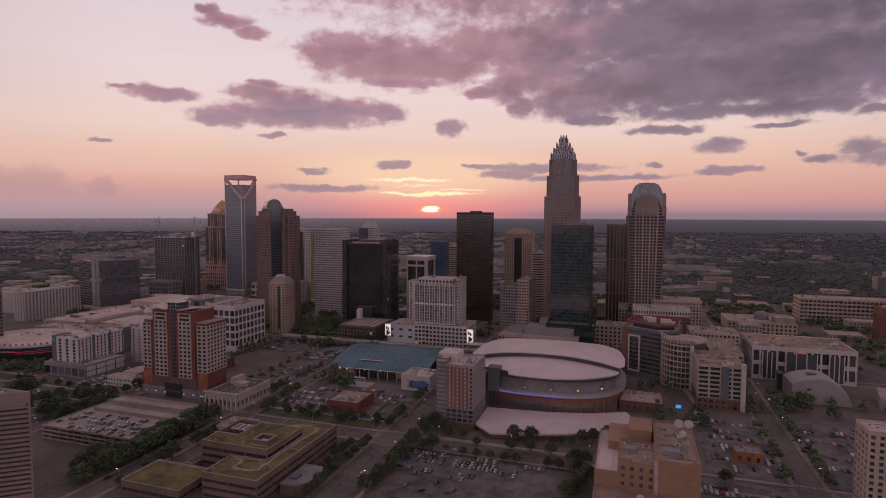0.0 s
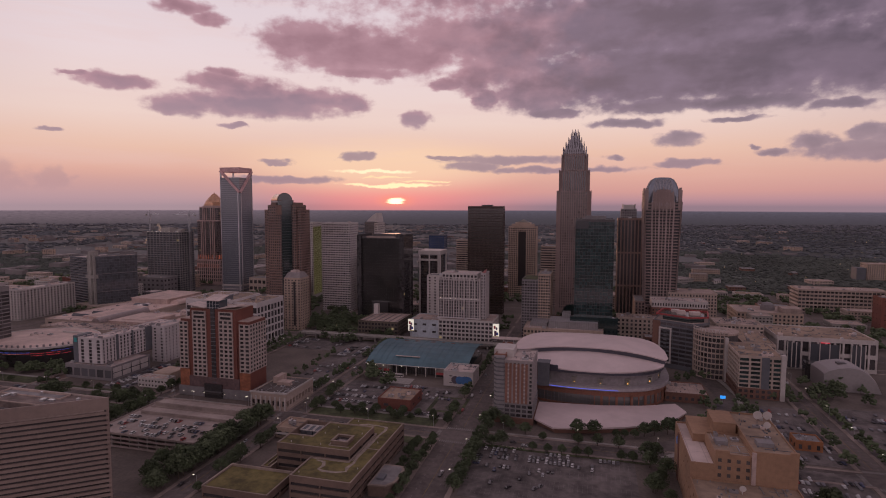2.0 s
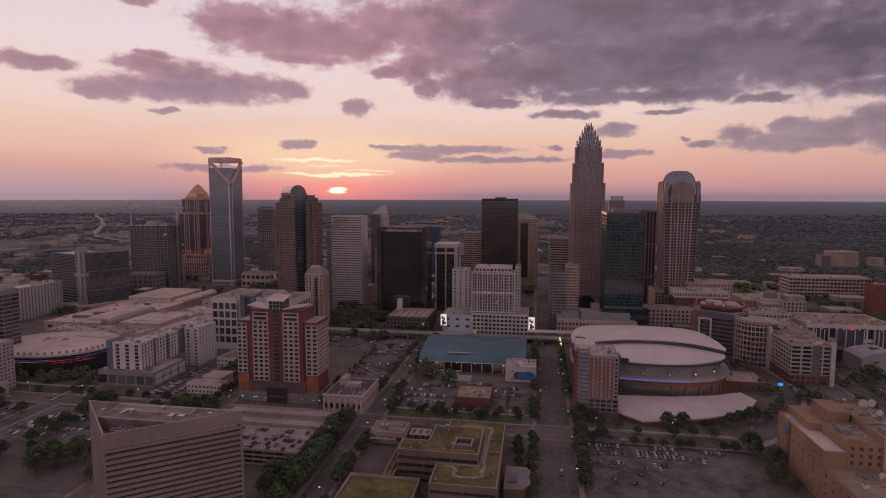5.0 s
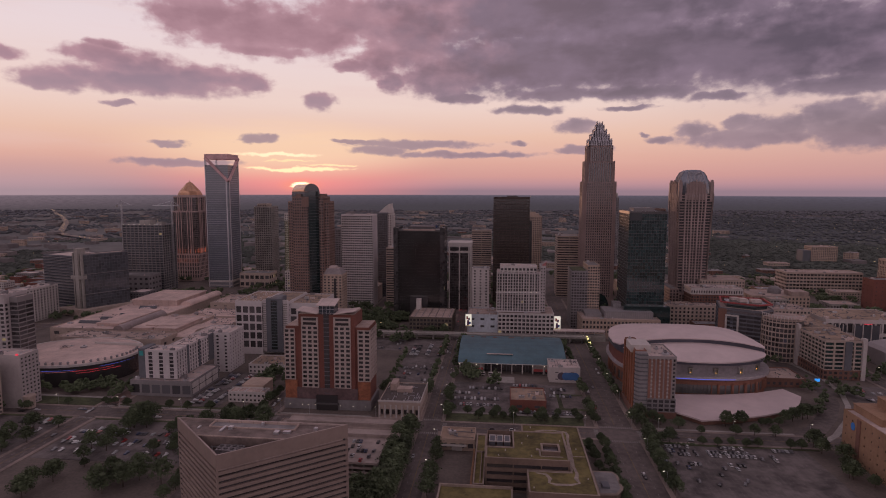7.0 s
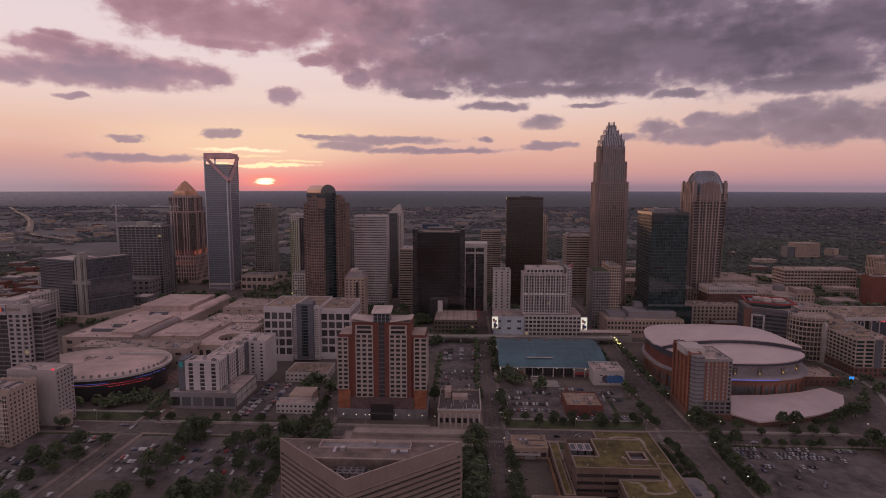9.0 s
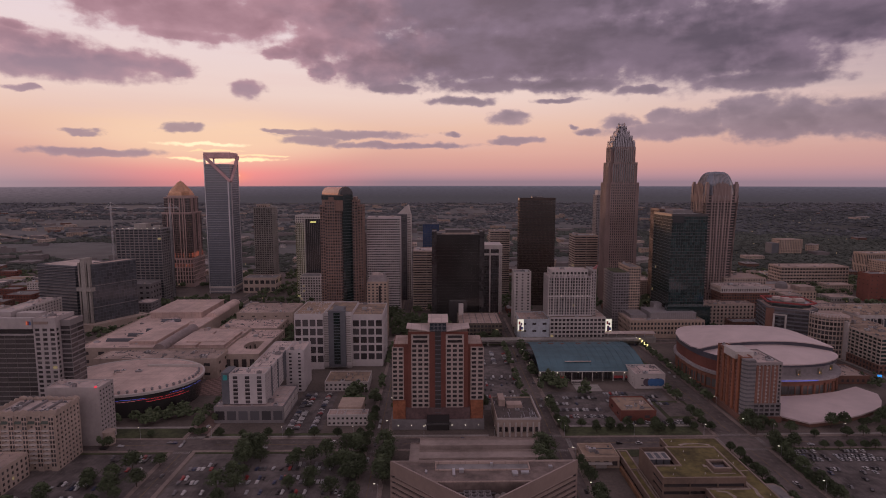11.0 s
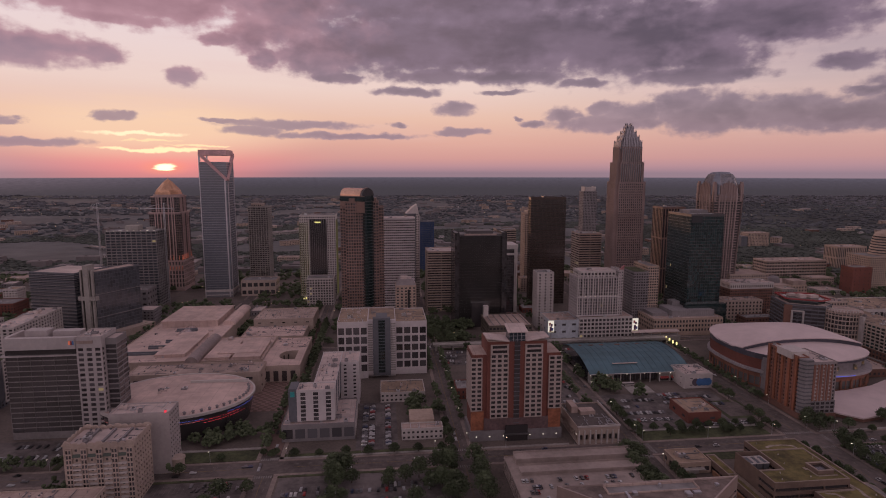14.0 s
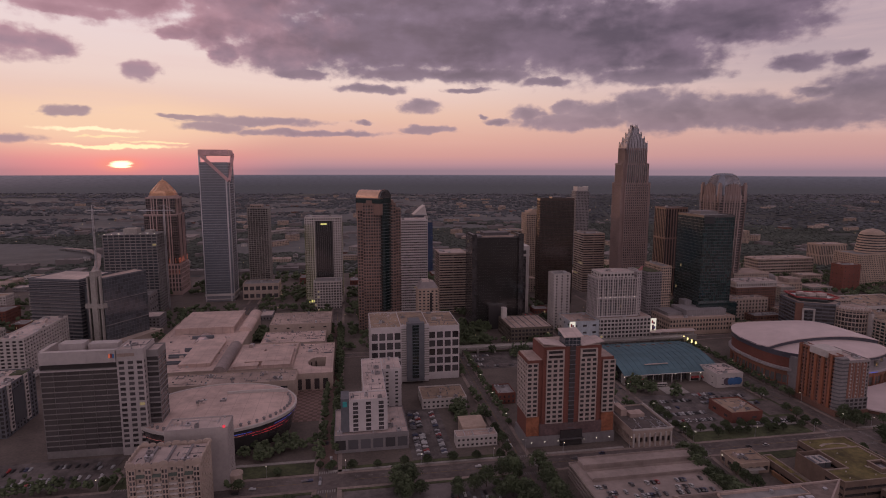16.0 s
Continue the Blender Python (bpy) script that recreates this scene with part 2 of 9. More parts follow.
def surface(name, rgb, rough=0.8, metal=0.0, vary=0.18, grain=0.35, patch=0.03, bump=0.0, per_object=0.0, dirt=0.0, spec=0.5, seam=0.0):
    """A painted, stone or metal surface: broad patches, fine grain, streaks of dirt, slight relief."""
    if name in MATS:
        return MATS[name]
    m = bpy.data.materials.new(name)
    m.use_nodes = True
    n = Nodes(m.node_tree)
    pos = n.put("ShaderNodeNewGeometry").outputs["Position"]
    a = n.noise(pos, patch, 4.0, 0.6)
    b = n.noise(pos, grain, 5.0, 0.65)
    f = n.math("ADD", n.math("MULTIPLY", a, 0.55), n.math("MULTIPLY", b, 0.45))
    lo = tuple(c * (1 - vary * 1.6) for c in rgb) + (1.0,)
    hi = tuple(min(c * (1 + vary * 1.4), 0.95) for c in rgb) + (1.0,)
    colour = n.mix(n.step(f, 0.3, 0.7), lo, hi)
    if dirt:
        streaky = n.noise(n.vec("MULTIPLY", pos, (1.0, 1.0, 0.12)), 0.5, 5.0, 0.7)
        colour = n.mix(n.math("MULTIPLY", n.step(streaky, 0.5, 0.75), dirt), colour, tuple(c * 0.45 for c in rgb) + (1.0,))
    if seam:
        parts = n.put("ShaderNodeSeparateXYZ")
        n.link(pos, parts.inputs[0])
        line = 0.0
        for axis, length in ((0, seam), (1, seam * 2.3)):
            away = n.math("ABSOLUTE", n.math("SUBTRACT", n.math("FRACT", n.math("DIVIDE", parts.outputs[axis], length)), 0.5))
            line = n.math("MAXIMUM", line, n.step(away, 0.5 - 0.28 / length, 0.5 - 0.12 / length))
        colour = n.mix(n.math("MULTIPLY", line, 0.45), colour, tuple(c * 0.5 for c in rgb) + (1.0,))
    if per_object:
        r = n.put("ShaderNodeObjectInfo").outputs["Random"]
        colour = n.mix(n.math("MULTIPLY", r, per_object), colour, tuple(c * 0.4 for c in rgb) + (1.0,))
    s = n.put("ShaderNodeBsdfPrincipled")
    n.link(colour, s.inputs["Base Color"])
    n.link(n.math("ADD", rough - 0.08, n.math("MULTIPLY", b, 0.16)), s.inputs["Roughness"])
    s.inputs["Metallic"].default_value, s.inputs["Specular IOR Level"].default_value = metal, spec
    if bump:
        k = n.put("ShaderNodeBump")
        n.link(b, k.inputs["Height"])
        k.inputs["Strength"].default_value, k.inputs["Distance"].default_value = 0.6, bump
        n.link(k.outputs[0], s.inputs["Normal"])
    n.link(s.outputs[0], n.put("ShaderNodeOutputMaterial").inputs[0])
    MATS[name] = m
    return m


def glazing(name, rgb, rough=0.1, spread=0.6):
    """Tinted window glass: dark, glossy, each pane a little different behind."""
    if name in MATS:
        return MATS[name]
    m = bpy.data.materials.new(name)
    m.use_nodes = True
    n = Nodes(m.node_tree)
    r = n.math("ADD", n.put("ShaderNodeObjectInfo").outputs["Random"], n.put("ShaderNodeNewGeometry").outputs["Random Per Island"])
    r = n.math("FRACT", n.math("MULTIPLY", r, 3.7))
    colour = n.mix(r, tuple(c * (1 - spread) for c in rgb) + (1.0,), tuple(c * (1 + spread) for c in rgb) + (1.0,))
    s = n.put("ShaderNodeBsdfPrincipled")
    n.link(colour, s.inputs["Base Color"])
    n.link(n.math("ADD", rough, n.math("MULTIPLY", r, 0.06)), s.inputs["Roughness"])
    s.inputs["IOR"].default_value, s.inputs["Specular IOR Level"].default_value = 1.6, 1.0
    n.link(s.outputs[0], n.put("ShaderNodeOutputMaterial").inputs[0])
    MATS[name] = m
    return m


def lamp_glow(name, rgb, strength):
    if name in MATS:
        return MATS[name]
    m = bpy.data.materials.new(name)
    m.use_nodes = True
    n = Nodes(m.node_tree)
    s = n.put("ShaderNodeEmission")
    s.inputs["Color"].default_value, s.inputs["Strength"].default_value = (*rgb, 1.0), strength
    n.link(s.outputs[0], n.put("ShaderNodeOutputMaterial").inputs[0])
    MATS[name] = m
    return m


asphalt = surface("asphalt", (0.118, 0.098, 0.092), 0.9, vary=0.35, grain=0.25, patch=0.02, bump=0.02)
lot_asphalt = surface("lot_asphalt", (0.122, 0.106, 0.102), 0.9, vary=0.4, grain=0.12, patch=0.03, bump=0.02)
concrete = surface("concrete", (0.30, 0.28, 0.26), 0.85, vary=0.2, dirt=0.3)
paving = surface("paving", (0.125, 0.103, 0.090), 0.9, vary=0.25, grain=0.5)
white_roof = surface("white_roof", (0.51, 0.42, 0.39), 0.7, vary=0.16, grain=0.08, patch=0.02, dirt=0.2, seam=7.5)
pale_roof = surface("pale_roof", (0.385, 0.30, 0.262), 0.85, vary=0.24, grain=0.12, patch=0.02, dirt=0.3, seam=6.0)
grey_roof = surface("grey_roof", (0.22, 0.21, 0.21), 0.9, vary=0.3, grain=0.15, patch=0.03)
tan_roof = surface("tan_roof", (0.29, 0.215, 0.16), 0.9, vary=0.25, grain=0.15, patch=0.03)
white_wall = surface("white_wall", (0.50, 0.46, 0.44), 0.7, vary=0.1, dirt=0.15)
cream_wall = surface("cream_wall", (0.42, 0.34, 0.29), 0.8, vary=0.12, dirt=0.2)
beige_wall = surface("beige_wall", (0.31, 0.19, 0.12), 0.85, vary=0.14, dirt=0.2)
tan_wall = surface("tan_wall", (0.40, 0.31, 0.25), 0.85, vary=0.15, dirt=0.2)
grey_wall = surface("grey_wall", (0.22, 0.205, 0.21), 0.75, vary=0.14, dirt=0.2)
slate_wall = surface("slate_wall", (0.12, 0.125, 0.14), 0.7, vary=0.15)
brick_red = surface("brick_red", (0.175, 0.066, 0.050), 0.9, vary=0.2, grain=1.2, dirt=0.2)
brick_brown = surface("brick_brown", (0.18, 0.095, 0.072), 0.9, vary=0.2, grain=1.2, dirt=0.2)
granite_brown = surface("granite_brown", (0.215, 0.138, 0.113), 0.6, vary=0.15, grain=0.8)
granite_rose = surface("granite_rose", (0.30, 0.222, 0.205), 0.6, vary=0.15, grain=0.8)
black_frame = surface("black_frame", (0.080, 0.073, 0.075), 0.45, vary=0.15)
steel = surface("steel", (0.5, 0.5, 0.52), 0.4, metal=0.8, vary=0.12)
bright_metal = surface("bright_metal", (0.62, 0.60, 0.62), 0.35, metal=0.7, vary=0.1)
copper_gold = surface("copper_gold", (0.70, 0.42, 0.27), 0.35, metal=0.75, vary=0.2)
teal_metal = surface("teal_metal", (0.075, 0.15, 0.18), 0.5, metal=0.2, vary=0.18, grain=0.1, dirt=0.25)
red_paint = surface("red_paint", (0.30, 0.045, 0.045), 0.6)
blue_paint = surface("blue_paint", (0.06, 0.16, 0.36), 0.6)
grass = surface("grass", (0.066, 0.076, 0.036), 0.95, vary=0.45, grain=0.3, patch=0.05, bump=0.05)
sedum = surface("sedum", (0.135, 0.112, 0.042), 0.95, vary=0.4, grain=0.25, patch=0.06, bump=0.05)
foliage = surface("foliage", (0.078, 0.102, 0.052), 0.9, vary=0.42, grain=0.6, patch=0.08, per_object=0.35)
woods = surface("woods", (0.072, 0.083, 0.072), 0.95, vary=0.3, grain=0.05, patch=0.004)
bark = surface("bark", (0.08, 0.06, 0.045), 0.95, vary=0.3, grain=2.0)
# farther foliage: haze painted in as a paler, bluer base colour
hazed_foliage = surface("hazed_foliage", (0.092, 0.100, 0.110), 0.95, vary=0.3, grain=0.02, patch=0.003)
distant_hazed_foliage = surface("distant_hazed_foliage", (0.118, 0.121, 0.136), 0.95, vary=0.25, grain=0.015, patch=0.002)
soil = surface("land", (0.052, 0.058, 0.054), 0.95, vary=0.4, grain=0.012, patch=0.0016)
paint_white = surface("paint_white", (0.26, 0.25, 0.24), 0.8, vary=0.25)
paint_yellow = surface("paint_yellow", (0.24, 0.17, 0.06), 0.8, vary=0.25)
rubber = surface("rubber", (0.035, 0.033, 0.033), 0.8)
bright_white = surface("bright_white", (0.54, 0.50, 0.50), 0.7, vary=0.08, dirt=0.12)
dark_glass = glazing("dark_glass", (0.066, 0.061, 0.065))
black_glass = glazing("black_glass", (0.048, 0.045, 0.047), 0.10, 0.3)
blue_glass = glazing("blue_glass", (0.065, 0.072, 0.085), 0.12, 0.3)
green_glass = glazing("green_glass", (0.022, 0.044, 0.045), 0.08, 0.35)
bronze_glass = glazing("bronze_glass", (0.036, 0.026, 0.021), 0.10, 0.22)
pale_glass = glazing("pale_glass", (0.10, 0.10, 0.11), 0.12)
lit_warm = lamp_glow("lit_warm", (1.0, 0.74, 0.42), 0.2)
lit_white = lamp_glow("lit_white", (1.0, 0.88, 0.72), 1.1)
lit_yellow = lamp_glow("lit_yellow", (0.95, 0.85, 0.30), 0.8)
lit_red = lamp_glow("lit_red", (1.0, 0.08, 0.12), 0.75)
lit_blue = lamp_glow("lit_blue", (0.16, 0.20, 1.0), 0.7)
lit_fin = lamp_glow("lit_fin", (0.95, 0.80, 0.36), 0.06)
lit_orange = lamp_glow("lit_orange", (1.0, 0.24, 0.15), 0.4)
lit_pink = lamp_glow("lit_pink", (1.0, 0.3, 0.3), 0.5)


# ---- mesh writing ----
class Shape:
    """Faces gathered for one mesh."""

    def __init__(self):
        self.v, self.f = [], []

    def face(self, *points):
        k = len(self.v)
        self.v.extend(tuple(p) for p in points)
        self.f.append(tuple(range(k, k + len(points))))

    def box(self, x0, x1, y0, y1, z0, z1):
        k = len(self.v)
        self.v += [(x0, y0, z0), (x1, y0, z0), (x1, y1, z0), (x0, y1, z0), (x0, y0, z1), (x1, y0, z1), (x1, y1, z1), (x0, y1, z1)]
        self.f += [(k, k + 1, k + 5, k + 4), (k + 1, k + 2, k + 6, k + 5), (k + 2, k + 3, k + 7, k + 6), (k + 3, k, k + 4, k + 7), (k + 4, k + 5, k + 6, k + 7), (k + 3, k + 2, k + 1, k)]
        return self

    def loft(self, rings, cap=True):
        """Rings of points, from below upwards, all of one count and anticlockwise."""
        k, n = len(self.v), len(rings[0])
        for r in rings:
            self.v.extend(tuple(p) for p in r)
        for i in range(len(rings) - 1):
            for j in range(n):
                a, b = k + i * n + j, k + i * n + (j + 1) % n
                self.f.append((a, b, b + n, a + n))
        if cap:
            self.f.append(tuple(range(k + (len(rings) - 1) * n, k + len(rings) * n)))
            self.f.append(tuple(reversed(range(k, k + n))))
        return self

    def prism(self, outline, z0, z1):
        return self.loft([[(x, y, z0) for x, y in outline], [(x, y, z1) for x, y in outline]])

    def tube(self, x, y, r0, r1, z0, z1, n=10):
        return self.loft([[(x + r * math.cos(2 * math.pi * i / n), y + r * math.sin(2 * math.pi * i / n), z) for i in range(n)] for r, z in ((r0, z0), (r1, z1))])

    def beam(self, a, b, wide, deep=None):
        """A square bar from a to b."""
        a, b = Vector(a), Vector(b)
        way = (b - a).normalized()
        s = way.cross(Vector((0, 0, 1)))
        s = (s if s.length > 1e-3 else Vector((1, 0, 0))).normalized() * wide / 2
        t = way.cross(s).normalized() * (deep or wide) / 2
        return self.loft([[p - s - t, p + s - t, p + s + t, p - s + t] for p in (a, b)])


def mesh_of(name, shape, material, base=(0, 0, 0), smooth=False):
    me = bpy.data.meshes.new(name)
    bx, by, bz = base
    me.from_pydata([(x - bx, y - by, z - bz) for x, y, z in shape.v], [], shape.f)
    me.materials.append(material)
    if smooth:
        me.polygons.foreach_set("use_smooth", [True] * len(me.polygons))
    return me


BASE = {}


def thing(name, base, label, category, group="", kind=""):
    ob = new(name)
    ob.location = base
    ob.empty_display_size = 1.0
    BASE[ob.name] = tuple(base)
    return tagged(ob, label, category, group, kind)


def part(name, shape, material, parent, label="", kind="", smooth=False):
    base = BASE[parent.name]
    ob = new(name, mesh_of(name, shape, material, base, smooth))
    ob.parent = parent
    BASE[ob.name] = base
    return tagged(ob, label=label, kind=kind)


def solid(name, shape, material, label, category, kind="", group="", base=(0, 0, 0), smooth=False):
    ob = new(name, mesh_of(name, shape, material, base, smooth))
    ob.location = base
    BASE[ob.name] = tuple(base)
    return tagged(ob, label, category, group, kind)


# ---- facades ----
def facade(wall, panes, p, u, n, width, z0, z1, nx, nz, wf=0.6, hf=0.6, deep=0.35, lift=0.5):
    """A wall face with nx by nz openings cut through it: the face, the reveals, and the panes' places.
    p: the lower corner to the left, seen from outside; u: along; n: outwards."""
    cw, ch = width / nx, (z1 - z0) / nz
    ww, hh = cw * wf, ch * hf
    below = (ch - hh) * lift
    px, py = p

    def at(s, z, d=0.0):
        return (px + u[0] * s - n[0] * d, py + u[1] * s - n[1] * d, z)

    prev = z0
    for j in range(nz):
        a, b = z0 + j * ch + below, z0 + j * ch + below + hh
        if a - prev > 1e-4:
            wall.face(at(0, prev), at(width, prev), at(width, a), at(0, a))
        left = 0.0
        for i in range(nx):
            s0 = i * cw + (cw - ww) / 2
            s1 = s0 + ww
            if s0 - left > 1e-4:
                wall.face(at(left, a), at(s0, a), at(s0, b), at(left, b))
            wall.face(at(s0, a), at(s0, a, deep), at(s0, b, deep), at(s0, b))
            wall.face(at(s1, a, deep), at(s1, a), at(s1, b), at(s1, b, deep))
            wall.face(at(s0, a), at(s1, a), at(s1, a, deep), at(s0, a, deep))
            wall.face(at(s0, b, deep), at(s1, b, deep), at(s1, b), at(s0, b))
            panes.append((at((s0 + s1) / 2, (a + b) / 2, deep), ww, hh, u, n))
            left = s1
        if width - left > 1e-4:
            wall.face(at(left, a), at(width, a), at(width, b), at(left, b))
        prev = b
    if z1 - prev > 1e-4:
        wall.face(at(0, prev), at(width, prev), at(width, z1), at(0, z1))


PANES = {}
SPENT = [0]
ROOM = 2650


def pane_mesh(ww, hh, material):
    key = (round(ww, 2), round(hh, 2), material.name)
    if key not in PANES:
        s = Shape().box(-ww / 2 - 0.05, ww / 2 + 0.05, 0.0, 0.12, -hh / 2 - 0.05, hh / 2 + 0.05)
        PANES[key] = mesh_of("window_pane", s, material)
    return PANES[key]


def glaze(owner, panes, material, most=120, lit=0.0, lit_material=None, seed=1, name="window"):
    """The panes of a building: the nearest as windows of their own, the others joined."""
    rng = random.Random(seed)
    base = BASE[owner.name]
    most = int(most * 0.4) if base[1] > 650 else most
    most = max(0, min(most, 300, ROOM - SPENT[0]))
    order = sorted(panes, key=lambda q: (q[0][0] + 270) ** 2 + (q[0][1] + 20) ** 2 + (q[0][2] - 170) ** 2)
    rest, glow = Shape(), Shape()
    for k, (c, ww, hh, u, n) in enumerate(order):
        shine = rng.random() < lit * 0.22
        if k < most:
            ob = new(name, pane_mesh(ww, hh, lit_material if shine else material))
            ob.matrix_basis = pose(c[0] - base[0], c[1] - base[1], c[2] - base[2], 0, 0, math.degrees(math.atan2(u[1], u[0])))
            ob.parent = owner
            SPENT[0] += 1
        else:
            s, (x, y, z) = (glow if shine else rest), c
            a, b = (x - u[0] * ww / 2, y - u[1] * ww / 2), (x + u[0] * ww / 2, y + u[1] * ww / 2)
            s.face((*a, z - hh / 2), (*b, z - hh / 2), (*b, z + hh / 2), (*a, z + hh / 2))
    if rest.f:
        part("glazing", rest, material, owner, kind="stuff")
    if glow.f:
        part("lit_windows", glow, lit_material, owner, "windows lit from within", kind="stuff")


def sides(x0, x1, y0, y1):
    return {"s": ((x0, y0), (1, 0), (0, -1), x1 - x0), "e": ((x1, y0), (0, 1), (1, 0), y1 - y0),
            "n": ((x1, y1), (-1, 0), (0, 1), x1 - x0), "w": ((x0, y1), (0, -1), (-1, 0), y1 - y0)}


def roof_gear(owner, x0, x1, y0, y1, z, count, seed, material=None):
    rng = random.Random(seed)
    for k in range(count):
        a, b, h = rng.uniform(1.5, 5.0), rng.uniform(1.5, 4.0), rng.uniform(1.0, 2.6)
        if x1 - x0 < a + 4 or y1 - y0 < b + 4:
            continue
        x, y = rng.uniform(x0 + 1.5, x1 - a - 1.5), rng.uniform(y0 + 1.5, y1 - b - 1.5)
        s, cap = Shape().box(x, x + a, y, y + b, z - 0.05, z + h), Shape().tube(x + a / 2, y + b / 2, min(a, b) * 0.34, min(a, b) * 0.3, z + h, z + h + 0.4, 8)
        near_path = y < 560
        if not near_path:
            s.box(x + a * 0.2, x + a * 0.8, y + b * 0.2, y + b * 0.8, z + h, z + h + 0.35)
        unit = part("rooftop_unit", s, material or (steel, grey_wall, white_roof)[k % 3], owner)
        if near_path:
            part("fan_cap", cap, black_frame, unit, "dark round fan cap")


def roof_clutter(owner, x0, x1, y0, y1, z, seed):
    """Small vents, pipe runs, hatches and patches, too many to count."""
    rg_ = random.Random(seed * 7 + 3)
    s = Shape()
    for k in range(min(70, int((x1 - x0) * (y1 - y0) / 45))):
        x, y, kind = rg_.uniform(x0 + 1.5, x1 - 1.5), rg_.uniform(y0 + 1.5, y1 - 1.5), rg_.random()
        if kind < 0.4:
            q, h = rg_.uniform(0.25, 0.6), rg_.uniform(0.4, 1.1)
            s.box(x - q, x + q, y - q, y + q, z, z + h)
        elif kind < 0.6:
            s.tube(x, y, 0.22, 0.18, z, z + rg_.uniform(0.6, 1.4), 6)
        elif kind < 0.8:
            length = rg_.uniform(3, min(14, x1 - x0 - 2))
            a = max(x0 + 1, min(x, x1 - 1 - length))
            s.box(a, a + length, y - 0.12, y + 0.12, z + 0.1, z + 0.35)
        else:
            length = rg_.uniform(2, min(10, y1 - y0 - 2))
            b = max(y0 + 1, min(y, y1 - 1 - length))
            s.box(x - 0.2, x + 0.2, b, b + length, z, z + 0.45)
    if s.f:
        part("roof_clutter", s, (grey_wall, steel, slate_wall)[seed % 3], owner, "small vents and pipe runs", kind="stuff")


FOOT = [(-412, -343, 388, 417), (-700, -580, 408, 505), (-800, -700, 900, 980), (-145, 20, 400, 575), (-282, -180, 490, 575), (-405, -310, 170, 225), (-398, -307, 285, 347), (140, 250, 545, 600), (-420, -140, 606, 620), (-8, 38, 757, 803), (-190, -165, 262, 306)]


def tower_box(owner, x0, x1, y0, y1, z0, z1, wall_m, glass_m, nx=None, ny=None, nz=None, bay=3.4, floor=3.7, wf=0.6, hf=0.58, deep=0.35, faces="sewn",
              base_h=0.0, top_h=1.6, roof_m=None, most=120, lit=0.01, lit_m=None, gear=3, seed=1, wall_label=""):
    """One block of a building: walls with openings, parapet, roof, windows."""
    FOOT.append((x0, x1, y0, y1))
    wall, panes = Shape(), []
    nz = nz or max(1, round((z1 - top_h - z0 - base_h) / floor))
    for key, (p, u, n, width) in sides(x0, x1, y0, y1).items():
        count = (nx if key in "sn" else ny) or max(1, round(width / bay))
        if key in faces:
            if base_h:
                wall.face((*p, z0), (p[0] + u[0] * width, p[1] + u[1] * width, z0), (p[0] + u[0] * width, p[1] + u[1] * width, z0 + base_h), (*p, z0 + base_h))
            facade(wall, panes, p, u, n, width, z0 + base_h, z1 - top_h, count, nz, wf, hf, deep)
        else:
            q = (p[0] + u[0] * width, p[1] + u[1] * width)
            wall.face((*p, z0), (*q, z0), (*q, z1 - top_h), (*p, z1 - top_h))
    # parapet ring
    k = 0.5
    for a, b, c, d in ((x0, x1, y0, y0 + k), (x0, x1, y1 - k, y1), (x0, x0 + k, y0 + k, y1 - k), (x1 - k, x1, y0 + k, y1 - k)):
        wall.box(a, b, c, d, z1 - top_h, z1)
    part("wall", wall, wall_m, owner, wall_label)
    # dark rooms behind the panes
    part("interior", Shape().box(x0 + deep + 0.25, x1 - deep - 0.25, y0 + deep + 0.25, y1 - deep - 0.25, z0 + 0.02, z1 - top_h - 0.1), black_frame, owner)
    part("roof", Shape().box(x0 + k, x1 - k, y0 + k, y1 - k, z1 - top_h, z1 - 0.9), roof_m or grey_roof, owner)
    glaze(owner, panes, glass_m, most, lit, lit_m or lit_warm, seed)
    if gear:
        roof_gear(owner, x0, x1, y0, y1, z1 - 0.9, gear, seed)
        if y0 < 720 and x1 - x0 > 8 and y1 - y0 > 8:
            roof_clutter(owner, x0, x1, y0, y1, z1 - 0.9, seed)


def building(name, label, x0, x1, y0, y1, z1, wall_m, glass_m, category="building", group="", **kw):
    o = thing(name, ((x0 + x1) / 2, (y0 + y1) / 2, 0.0), label, category, group)
    tower_box(o, x0, x1, y0, y1, 0.0, z1, wall_m, glass_m, **kw)
    return o


